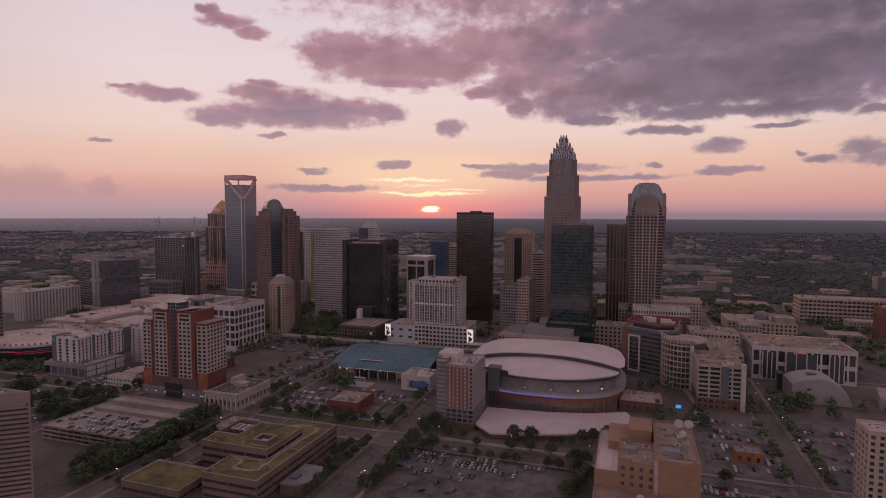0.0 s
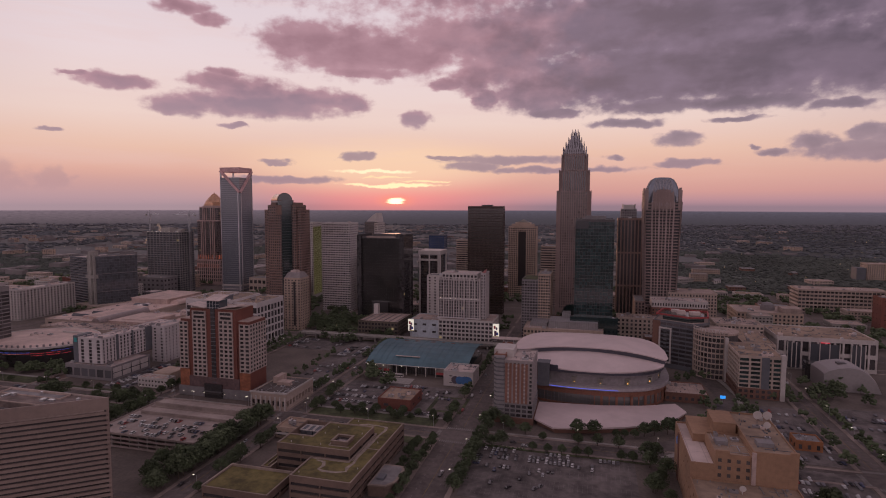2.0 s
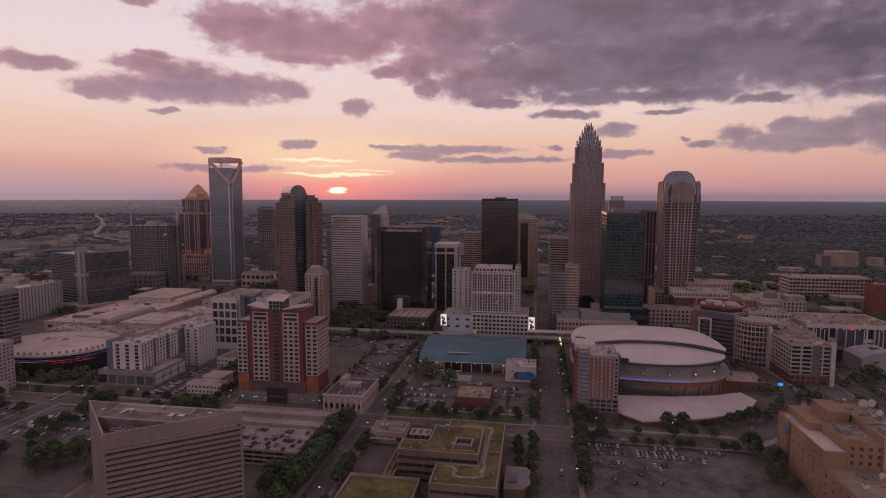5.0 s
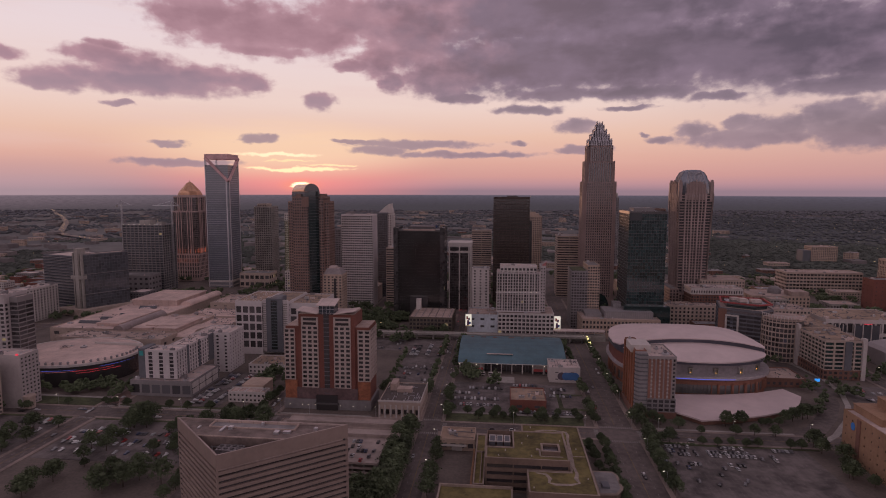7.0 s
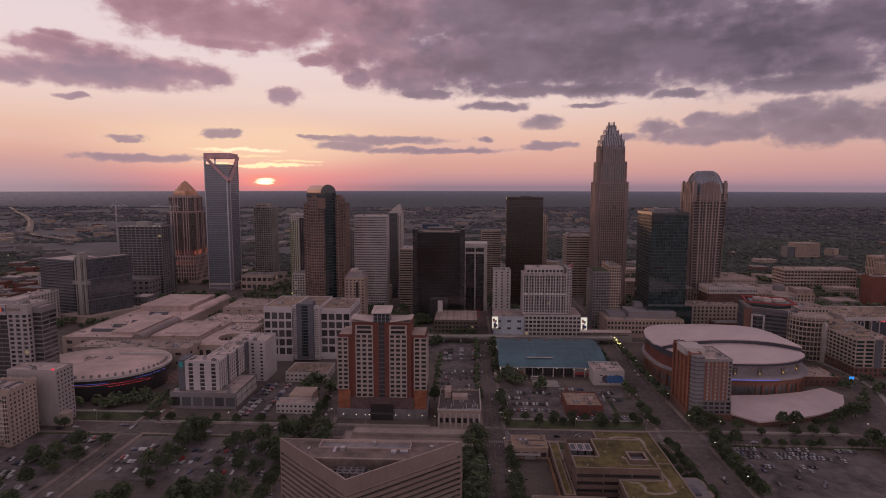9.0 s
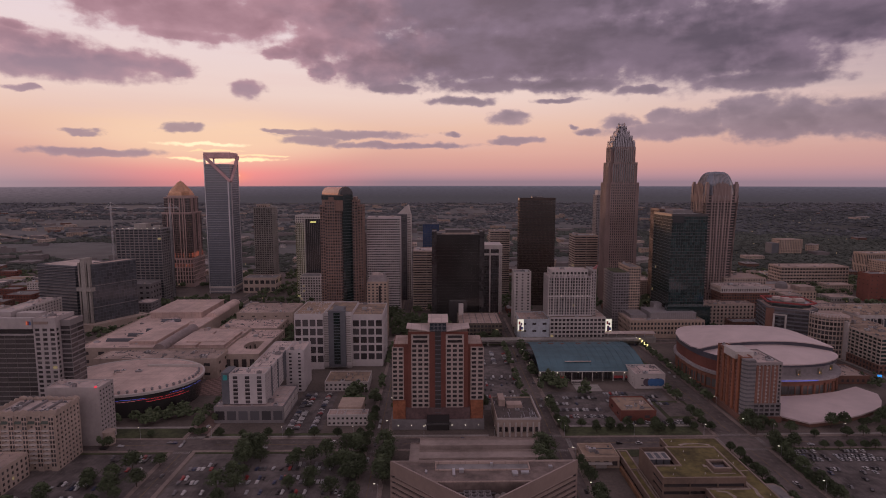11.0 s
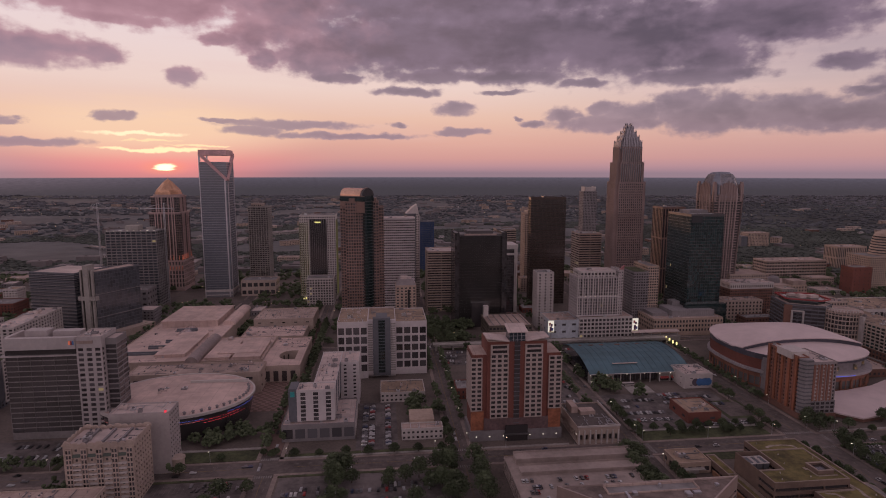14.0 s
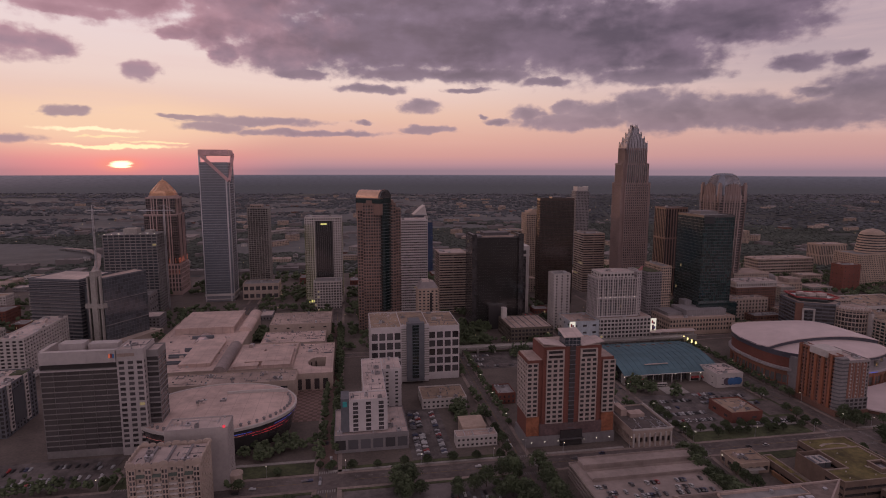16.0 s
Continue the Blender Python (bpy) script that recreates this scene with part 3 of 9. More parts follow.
def poly_block(owner, outline, z0, z1, wall_m, glass_m, bay=3.6, floor=3.9, wf=0.8, hf=0.7, deep=0.3, top_h=1.4, roof_m=None, most=60, lit=0.0, seed=1, base_h=0.0):
    """A block on an anticlockwise outline that need not be square: walls with openings, parapet, roof, windows."""
    xs, ys = [q[0] for q in outline], [q[1] for q in outline]
    FOOT.append((min(xs), max(xs), min(ys), max(ys)))
    mx, my = sum(xs) / len(xs), sum(ys) / len(ys)
    wall, panes = Shape(), []
    nz = max(1, round((z1 - top_h - z0 - base_h) / floor))
    for a, b in zip(outline, outline[1:] + outline[:1]):
        length = math.hypot(b[0] - a[0], b[1] - a[1])
        u = ((b[0] - a[0]) / length, (b[1] - a[1]) / length)
        if base_h:
            wall.face((*a, z0), (*b, z0), (*b, z0 + base_h), (*a, z0 + base_h))
        facade(wall, panes, a, u, (u[1], -u[0]), length, z0 + base_h, z1 - top_h, max(1, round(length / bay)), nz, wf, hf, deep)
        wall.face((*a, z1 - top_h), (*b, z1 - top_h), (*b, z1), (*a, z1))
        c, d = [(mx + (q[0] - mx) * 0.965, my + (q[1] - my) * 0.965) for q in (a, b)]
        wall.face((*a, z1), (*b, z1), (*d, z1), (*c, z1))
        wall.face((*d, z1 - 1.2), (*c, z1 - 1.2), (*c, z1), (*d, z1))
    part("wall", wall, wall_m, owner)
    shrink = [(mx + (x - mx) * 0.96, my + (y - my) * 0.96) for x, y in outline]
    part("interior", Shape().prism(shrink, z0 + 0.02, z1 - top_h - 0.1), black_frame, owner)
    part("roof", Shape().prism([(mx + (x - mx) * 0.97, my + (y - my) * 0.97) for x, y in outline], z1 - top_h, z1 - 0.8), roof_m or grey_roof, owner)
    glaze(owner, panes, glass_m, most, lit, lit_warm, seed)

# ---- ground, streets, pavements ----
land = Shape()
land.face((-7000, -2500, -0.3), (7000, -2500, -0.3), (7000, 7500, -0.3), (-7000, 7500, -0.3))
solid("ground", land, soil, "dark wooded and built-up land under the city", "ground", "structure")
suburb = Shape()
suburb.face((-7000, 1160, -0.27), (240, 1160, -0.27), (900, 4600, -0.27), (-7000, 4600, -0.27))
# built-up grey-brown, lifted in colour to carry the haze over it
solid("suburb_ground", suburb, surface("hazed_suburb_land", (0.120, 0.121, 0.122), 0.95, vary=0.25, grain=0.02, patch=0.003), "grey-brown built-up land of the suburbs", "ground", "structure")
city = Shape()
city.face((-1250, -150, -0.15), (430, -150, -0.15), (430, 1150, -0.15), (-1250, 1150, -0.15))
solid("pavement", city, paving, "worn grey paved ground between the buildings", "pavement", "structure")

NS = [(-815, 12), (-686, 12), (-556, 13), (-421, 12), (-293, 14), (-158, 24), (102, 15), (232, 13)]
EW = [(366, 17), (627, 12), (757, 14), (888, 14), (1016, 14), (232, 12)]
road = Shape()
for y, wide in EW:
    road.box(-1250, 700, y - wide / 2, y + wide / 2, -0.14, 0.0)
for x, wide in NS:
    cuts = sorted(EW)
    prev = -150
    for y, ew in cuts:
        road.box(x - wide / 2, x + wide / 2, prev, y - ew / 2, -0.14, 0.0)
        prev = y + ew / 2
    road.box(x - wide / 2, x + wide / 2, prev, 1250, -0.14, 0.0)
solid("road", road, asphalt, "dark worn asphalt city streets in a grid", "road", "structure")
# lane lines and crossings
marks, yellow = Shape(), Shape()
for x, wide in NS:
    y = -140
    while y < 1200:
        if all(abs(y + 2 - c) > w_ / 2 + 6 for c, w_ in EW):
            marks.box(x - 0.09 - wide / 4, x + 0.09 - wide / 4, y, y + 3, 0.0, 0.008)
            marks.box(x - 0.09 + wide / 4, x + 0.09 + wide / 4, y, y + 3, 0.0, 0.008)
            yellow.box(x - 0.12, x + 0.12, y, y + 9, 0.0, 0.008)
        y += 9
    for c, w_ in EW[:2]:
        for side in (-1, 1):
            yy = c + side * (w_ / 2 + 3.2)
            s = -wide / 2 + 0.8
            while s < wide / 2 - 0.6:
                marks.box(x + s, x + s + 0.6, yy - 1.6, yy + 1.6, 0.0, 0.01)
                s += 1.5
for y, wide in EW:
    x = -1240
    while x < 690:
        if all(abs(x + 2 - c) > w_ / 2 + 6 for c, w_ in NS):
            marks.box(x, x + 3, y - 0.09 + wide / 4, y + 0.09 + wide / 4, 0.0, 0.008)
            yellow.box(x, x + 9, y - 0.12, y + 0.12, 0.0, 0.008)
        x += 9
for x, wide in NS[3:7]:
    for side in (-1, 1):
        xx = x + side * (wide / 2 + 3.2)
        s = -7.5
        while s < 7.5:
            marks.box(xx - 1.6, xx + 1.6, 366 + s, 366 + s + 0.6, 0.0, 0.01)
            s += 1.5
solid("lane_marks", marks, paint_white, "worn white lane lines and zebra crossings", "road marking", "stuff")
solid("centre_lines", yellow, paint_yellow, "worn yellow centre lines", "road marking", "stuff")

# car parks: x0, x1, y0, y1
LOTS = [(-140, -40, 284, 352), (-285, -178, 396, 466), (-416, -348, 560, 612), (-346, -301, 541, 612), (-275, -180, 576, 612), (48, 92, 380, 490), (112, 222, 380, 500), (-497, -466, 385, 470),
        (-545, -430, 290, 352), (-680, -565, 250, 352), (-340, -302, 425, 540), (30, 90, 260, 370), (115, 300, 240, 352), (-800, -700, 385, 424), (-800, -700, 300, 350)]
for x0, x1, y0, y1 in LOTS:
    solid("car_park", Shape().box(x0, x1, y0, y1, -0.14, 0.03), lot_asphalt, "grey asphalt car park with faded bays", "car park", "structure")
bays = Shape()
STALLS = []
for x0, x1, y0, y1 in LOTS:
    y = y0 + 4
    while y + 11 < y1 - 1:
        x = x0 + 4
        while x < x1 - 4:
            bays.box(x - 0.06, x + 0.06, y, y + 10, 0.03, 0.036)
            STALLS.append((x + 1.35, y + 2.5, 90))
            STALLS.append((x + 1.35, y + 7.5, -90))
            x += 2.7
        y += 17
solid("bay_lines", bays, surface("bay_paint", (0.185, 0.17, 0.165), 0.85, vary=0.3), "faded white parking bay lines", "road marking", "stuff")
# kerbed pavements along the streets
kerbs = Shape()
for x, wide in NS[1:7]:
    prev = 200
    for y, ew in sorted(EW)[1:]:
        for side in (-1, 1):
            a, b = sorted((x + side * wide / 2, x + side * (wide / 2 + 3.0)))
            kerbs.box(a, b, prev, y - ew / 2 - 3.0, -0.14, 0.15)
        prev = y + ew / 2 + 3.0
for y, wide in EW[:2]:
    cuts = [-1000.0] + [v for x, ew in sorted(NS)[:8] for v in (x - ew / 2, x + ew / 2)] + [400.0]
    for a, b in zip(cuts[::2], cuts[1::2]):
        for side in (-1, 1):
            c, d = sorted((y + side * wide / 2, y + side * (wide / 2 + 2.6)))
            kerbs.box(a, b, c, d, -0.14, 0.15)
solid("kerbed_pavement", kerbs, surface("pavement_concrete", (0.235, 0.19, 0.168), 0.9, vary=0.25, grain=0.4), "pale kerbed concrete pavements along the streets", "pavement", "structure")
solid("brick_street", Shape().box(-562, -550, 384, 750, 0.0, 0.012), surface("street_brick", (0.15, 0.10, 0.085), 0.9, vary=0.25, grain=0.6), "reddish brick-paved street between the halls", "street", "structure")
plaza = [Shape(), Shape()]
for i in range(9):
    for j in range(20):
        plaza[(i + j) % 2].box(-597 + i * 3.6, -593.5 + i * 3.6, 462 + j * 3.6, 465.5 + j * 3.6, -0.14, 0.02)
solid("plaza_paving", plaza[0], surface("paver_rose", (0.26, 0.17, 0.15), 0.9), "rose chequered paving slabs of the plaza", "paving", "stuff")
solid("plaza_paving", plaza[1], surface("paver_brown", (0.15, 0.10, 0.085), 0.9), "brown chequered paving slabs of the plaza", "paving", "stuff")
solid("paved_court", Shape().box(-191.5, -169, 411, 439.5, 0.0, 0.16), asphalt, "dark asphalt court edged with grass", "court", "structure")
# lawns
for x0, x1, y0, y1 in ((-410, -305, 614, 620), (-470, -440, 640, 740), (-640, -570, 356, 357.5), (-285, -180, 377.5, 392), (-195, -166.5, 407, 443), (-700, -565, 378, 393), (-550, -430, 352.6, 357), (-680, -565, 352.6, 357), (-550, -430, 380.5, 384), (-140, -30, 352.6, 357), (-262, -180, 345, 356), (-420, -372, 640, 740)):
    solid("lawn", Shape().box(x0, x1, y0, y1, -0.14, 0.12), grass, "dull green lawn beside the pavement", "lawn", "structure")
for k, (x0, x1, y0, y1) in enumerate(((-286, -176, 392.6, 395.6), (-252, -229, 467, 484), (-140, -34, 376.5, 379.5), (-414, -340, 377.5, 380), (-556, -430, 377.5, 380), (-680, -565, 394, 397))):
    solid("sidewalk", Shape().box(x0, x1, y0, y1, -0.14, 0.15), concrete, "pale concrete pavement with a kerb", "pavement", "structure")

# ---- towers of the skyline ----
# twin-faced glass tower with a framed opening at the top and a V of pale beams
o = thing("glass_tower", (-738.7, 945.7, 0), "tall blue-grey glass skyscraper with an open framed crown", "skyscraper")
X0, X1, Y0, Y1 = -759.5, -717.9, 925.5, 965.9
# glass base lifted: sky reflection and haze are put into its colour
tower_box(o, X0, X1, Y0, Y1, 0, 216, surface("spandrel_silver", (0.25, 0.25, 0.275), 0.4, metal=0.3, vary=0.12), glazing("tower_sky_tint", (0.15, 0.165, 0.19), 0.07, 0.07), bay=3.2, floor=3.9, wf=0.985, hf=0.74, deep=0.12, base_h=12, top_h=1.2, most=120, lit=0.002, gear=0, seed=3)
for x, y in ((X0, Y0), (X1 - 2.2, Y1 - 2.2), (X0, Y1 - 2.2)):
    part("crown_post", Shape().box(x, x + 2.2, y, y + 2.2, 214.5, 229), bright_metal, o, "pale metal corner post")
# the crown's pink LED light is put into this metal's colour
led_pink_metal = surface("led_pink_metal", (0.66, 0.42, 0.42), 0.5, metal=0.2)
s = Shape()
s.box(X0 - 0.4, X1 + 0.4, Y0 - 0.4, Y0 + 2.2, 226.5, 235)
s.box(X1 - 2.2, X1 + 0.4, Y0 + 2.2, Y1 + 0.4, 226.5, 235)
s.box(X0 - 0.4, X0 + 2.2, Y0 + 2.2, Y1 + 0.4, 226.5, 235)
s.box(X0 + 2.2, X1 - 2.2, Y1 - 2.2, Y1 + 0.4, 226.5, 235)
part("crown_frame", s, led_pink_metal, o, "rosy lit metal crown frame")
for a, b in (((X0 + 1, Y0 - 0.5, 229), (X1 + 0.2, Y0 - 0.5, 188)), ((X1 + 0.5, Y1 - 1, 229), (X1 + 0.5, Y0 - 0.2, 188))):
    part("crown_brace", Shape().beam(a, b, 4.4), led_pink_metal, o, "pale rosy sloping brace")
part("spine", Shape().box(X1 - 4.4, X1 - 2.4, Y0 - 0.9, Y0 + 0.4, 0, 190).box(X1 - 0.4, X1 + 0.9, Y0 + 2.4, Y0 + 4.4, 0, 190).box(X1 - 2.4, X1 - 0.3, Y0 + 0.3, Y0 + 2.4, 0, 188), bright_metal, o, "pale metal spine up the corner")
for x, y in ((X0 - 0.5, Y0 - 0.5), (X1 - 0.7, Y1 - 0.7)):
    part("edge_strip", Shape().box(x, x + 1.2, y, y + 1.2, 0, 229), bright_metal, o)
part("entrance_frame", Shape().box(X0 - 1, X1 + 1, Y0 - 1, Y1 + 1, 9, 12.5).box(X0 - 1, X1 + 1, Y0 - 1, Y1 + 1, 3, 4.2), white_wall, o)

# gold-capped tower
o = thing("gold_capped_tower", (-838, 1010, 0), "rose stone tower with a golden pyramid roof", "skyscraper")
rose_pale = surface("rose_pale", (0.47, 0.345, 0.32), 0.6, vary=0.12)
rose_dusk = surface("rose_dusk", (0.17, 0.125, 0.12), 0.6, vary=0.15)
GX, GY = -838.0, 1012.0
tower_box(o, GX - 27, GX + 27, GY - 26, GY + 26, 0, 52, rose_pale, dark_glass, bay=4.8, floor=8, wf=0.6, hf=0.8, top_h=2.0, most=40, gear=0, seed=4, base_h=6)
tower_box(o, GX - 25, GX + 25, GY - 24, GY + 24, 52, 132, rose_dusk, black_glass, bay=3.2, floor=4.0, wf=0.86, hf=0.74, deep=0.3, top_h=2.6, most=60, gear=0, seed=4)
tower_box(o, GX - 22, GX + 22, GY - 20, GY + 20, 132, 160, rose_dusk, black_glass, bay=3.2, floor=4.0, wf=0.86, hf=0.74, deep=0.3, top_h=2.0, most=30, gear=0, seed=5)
for half, front, za, zb in ((25, 24, 52, 134), (22, 20, 132, 161)):
    for q in (-0.62, -0.46, -0.24, 0.24, 0.46, 0.62):
        part("pier", Shape().box(GX + q * half - 0.75, GX + q * half + 0.75, GY - front - 0.9, GY - front + 0.1, za, zb), rose_pale, o, "pale rose stone pier")
        part("pier", Shape().box(GX + half - 0.1, GX + half + 0.9, GY + q * front - 0.75, GY + q * front + 0.75, za, zb), rose_pale, o, "pale rose stone pier")
    part("setback_band", Shape().box(GX - half - 0.5, GX + half + 0.5, GY - front - 0.5, GY + front + 0.5, zb - 2.6, zb - 0.6), rose_pale, o, "pale stone band at the setback")
for k, (r, za, zb) in enumerate(((21, 160, 163), (19, 163, 167))):
    part("attic", Shape().loft([[(GX + r * a_, GY + r * b_, z) for a_, b_ in ((-1, -0.5), (-0.5, -1), (0.5, -1), (1, -0.5), (1, 0.5), (0.5, 1), (-0.5, 1), (-1, 0.5))] for z in (za, zb)]), copper_gold if k else rose_pale, o)
s = Shape()
s.loft([[(GX + r * math.cos(math.radians(22.5 + 45 * i)), GY + r * math.sin(math.radians(22.5 + 45 * i)), z) for i in range(8)] for r, z in ((19.6, 166.5), (19.2, 170), (14.2, 175.5), (9.0, 181.5), (4.5, 186), (0.4, 189))])
roof_part = part("pyramid_roof", s, copper_gold, o, "golden ribbed pyramid roof")
s = Shape()
for i in range(16):
    c, q = math.cos(math.radians(22.5 * i)), math.sin(math.radians(22.5 * i))
    s.beam((GX + 18.2 * c, GY + 18.2 * q, 170.4), (GX + 4.2 * c, GY + 4.2 * q, 186.3), 0.6)
part("roof_rib", s, copper_gold, roof_part, kind="stuff")
part("finial", Shape().tube(GX, GY, 0.4, 0.1, 188, 192, 6), copper_gold, roof_part)
s = Shape()
for i in range(11):
    x = GX - 24.5 + i * 4.9
    s.box(x - 0.14, x + 0.14, GY - 24.6, GY - 24.2, 53, 61)
    s.box(x - 0.12, x + 0.12, GY - 26.6, GY - 26.2, 36, 42)
for i in range(10):
    s.box(GX + 25.2, GX + 25.6, GY - 23 + i * 4.9, GY - 22.4 + i * 4.9, 53, 62)
part("uplight", s, lit_orange, o, "orange uplights at the setback", kind="stuff")

# concrete frame still being built
o = thing("unfinished_tower", (-844, 888, 0), "unfinished concrete-framed tower block", "building")
tower_box(o, -880, -808, 868, 908, 0, 114, surface("raw_frame", (0.24, 0.225, 0.225), 0.85, vary=0.2, dirt=0.25), blue_glass, bay=7.2, floor=4.2, wf=0.9, hf=0.72, deep=1.3, top_h=0.6, most=80, lit=0.004, gear=4, seed=6)
s = Shape()
for k in range(8):
    s.box(-877 + k * 9.4, -876.3 + k * 9.4, 867.6, 868.2, 114.2, 115.0)
part("work_lamp", s, lit_white, o, "row of small white work lamps", kind="stuff")
part("lift_core", Shape().box(-856, -838, 880, 898, 113, 121).box(-828, -818, 884, 896, 113, 118), concrete, o, "bare concrete lift core")
tower_box(thing("low_annex", (-838, 840, 0), "plain grey concrete annex below the tower", "building"), -866, -810, 828, 862, 0, 34, grey_wall, dark_glass, bay=9, floor=9, wf=0.5, hf=0.4, most=10, gear=3, seed=7)
for x, y, arm in ((-905, 905, 20), (-803, 890, -34)):
    c = thing("tower_crane", (x, y, 0), "thin steel lattice tower crane", "crane", "cranes")
    s = Shape()
    for a in (-0.9, 0.9):
        for b in (-0.9, 0.9):
            s.beam((x + a, y + b, 0), (x + a, y + b, 148), 0.4)
    for k in range(49):
        s.beam((x - 0.9, y - 0.9, k * 3), (x + 0.9, y - 0.9, k * 3 + 3), 0.22)
    part("mast", s, steel, c)
    s = Shape().beam((x - arm * 0.4, y, 146), (x + arm, y, 146), 1.0).beam((x, y, 154), (x + arm * 0.8, y, 146.5), 0.35).beam((x, y, 154), (x - arm * 0.38, y, 146.5), 0.35).beam((x, y, 146), (x, y, 154), 0.7)
    part("jib", s, steel, c)
    part("counterweight", Shape().box(x - arm * 0.4 - 1.5, x - arm * 0.4 + 1.5, y - 1, y + 1, 143, 146), concrete, c)

# dark ribbon-glass offices with a pale cross-shaped shaft
o = thing("ribbon_office", (-860, 745, 0), "dark ribbon-glazed office block with a pale shaft", "office building")
ribbon_glass = glazing("ribbon_glass", (0.075, 0.082, 0.095), 0.1, 0.3)
poly_block(o, [(-908, 730), (-846, 710), (-829, 760), (-890, 782)], 0, 79, slate_wall, ribbon_glass, bay=12, floor=4.2, wf=0.985, hf=0.74, deep=0.2, roof_m=white_roof, most=60, seed=8)
poly_block(o, [(-826, 694), (-812, 689), (-783, 740), (-800, 752)], 0, 84, slate_wall, ribbon_glass, bay=3.6, floor=4.2, wf=0.96, hf=0.93, deep=0.12, roof_m=pale_roof, most=100, seed=9)
part("link", Shape().prism([(-846, 718), (-826, 700), (-806, 742), (-829, 756)], 0, 70), slate_wall, o)
for k in range(18):
    z = 4 + k * 4.2
    part("floor_ledge", Shape().prism([(-909.4, 728.6), (-845.2, 708), (-827.8, 760), (-829.2, 760.4), (-846.2, 710.4), (-908.4, 730.4)], z, z + 0.5), grey_wall, o, "thin pale floor ledge")
s = Shape()
for q in (0.0, 0.36, 0.72, 1.0):
    x, y = -828 + 14 * q, 690.5 - 3.2 * q
    s.box(x - 0.9, x + 0.9, y - 2.0, y + 3, 0, 86)
s.prism([(-832, 688), (-811, 683.6), (-809.4, 690), (-830, 696)], 50, 55)
s.prism([(-824, 686), (-818, 684.8), (-816, 698), (-822, 700)], 0, 92)
part("shaft", s, concrete, o, "pale concrete cross-shaped shaft")
for z in (28, 56):
    part("floor_ledge", Shape().prism([(-812.2, 688.4), (-782.2, 739.6), (-783, 740.2), (-813, 689.2)], z, z + 0.7), grey_wall, o, "thin pale floor ledge")
part("podium", Shape().prism([(-860, 690), (-806, 676), (-768, 742), (-790, 752)], 0, 9), cream_wall, o, "low pale podium")

# slim apartment tower
building("apartment_tower", "slim pale-ribbed apartment tower", -705, -671, 998, 1031, 142, concrete, dark_glass, "tower block", bay=4.2, floor=3.4, wf=0.82, hf=0.66, deep=1.2, most=60, gear=3, seed=10)
tower_box(BASE and bpy.data.objects["apartment_tower"], -700, -682, 1002, 1026, 142, 147, cream_wall, dark_glass, most=0, gear=0)
building("culture_hall", "cream stone hall with a recessed loggia", -705, -650, 930, 965, 26, cream_wall, dark_glass, bay=9, floor=12, wf=0.7, hf=0.5, most=20, lit=0.3, gear=3, seed=11)

# yellow-lit tower
o = thing("lit_fin_tower", (-575, 905, 0), "pale tower with a yellow-lit flank and grid corners", "skyscraper")
tower_box(o, -604, -548, 890, 925, 0, 134, white_wall, dark_glass, bay=3.6, floor=3.7, wf=0.56, hf=0.56, most=140, lit=0.01, gear=4, seed=12, base_h=10)
bay_part = part("glass_bay", Shape().box(-588, -562, 889.4, 890.2, 14, 128), black_glass, o)
s = Shape()
for k in range(9):
    s.box(-587.5 + k * 3, -587.2 + k * 3, 889.1, 889.5, 14, 128)
part("mullion", s, grey_wall, bay_part, kind="stuff")
# fins emit faintly to stand in for the yellow floodlight washing the flanks
s = Shape()
for k in range(8):
    s.box(-604.5, -604.1, 893 + k * 3.8, 893.8 + k * 3.8, 6, 120).box(-547.9, -547.5, 892 + k * 3.8, 892.7 + k * 3.8, 6, 126).box(-547.9, -547.5, 893.9 + k * 3.8, 894.5 + k * 3.8, 6, 126)
for k in range(5):
    s.box(-603.6 + k * 2.9, -602.9 + k * 2.9, 889.3, 889.7, 8, 122)
part("light_fin", s, lit_fin, o, "vertical fins glowing with yellow light", kind="stuff")
s = Shape()
for k in range(4):
    s.box(-604.0 + k * 3.6, -602.2 + k * 3.6, 888.4, 889.2, 2, 5)
s.box(-580, -571, 888.9, 889.3, 122, 124)
part("flood_lamps", s, lit_yellow, o, "yellow floodlights at the foot")
building("grid_annex", "pale gridded annex in front of the tower", -590, -550, 850, 880, 42, white_wall, dark_glass, bay=4.2, floor=4.2, wf=0.62, hf=0.62, most=60, lit=0.12, gear=2, seed=13)

# rounded-top brown tower: a square plan with its south-east corner cut off under a diagonal barrel vault
o = thing("barrel_top_tower", (-500, 725, 0), "brown granite skyscraper with a barrel-vaulted top", "skyscraper")
brown = dict(bay=3.3, floor=3.8, wf=0.64, hf=0.6, gear=0)
tower_box(o, -521, -499, 706, 742, 0, 164, granite_brown, dark_glass, base_h=6, most=150, lit=0.006, seed=14, **brown)
tower_box(o, -527.5, -521.0, 708, 740, 0, 157.4, granite_brown, dark_glass, faces="sw", most=40, seed=15, **brown)
tower_box(o, -487, -480, 712.5, 742, 0, 164, granite_brown, dark_glass, faces="se", most=30, seed=16, **brown)
tower_box(o, -480, -473.8, 715, 741, 0, 157.4, granite_brown, dark_glass, faces="se", most=50, seed=17, **brown)
part("shoulder", Shape().box(-516.5, -499, 708, 738, 164, 167.6), granite_brown, o, "stepped brown shoulder")
part("shoulder", Shape().box(-487, -482.5, 716, 738, 164, 167.6), granite_brown, o, "stepped brown shoulder")
part("middle", Shape().box(-499, -487, 712, 742, 0, 166), granite_brown, o)
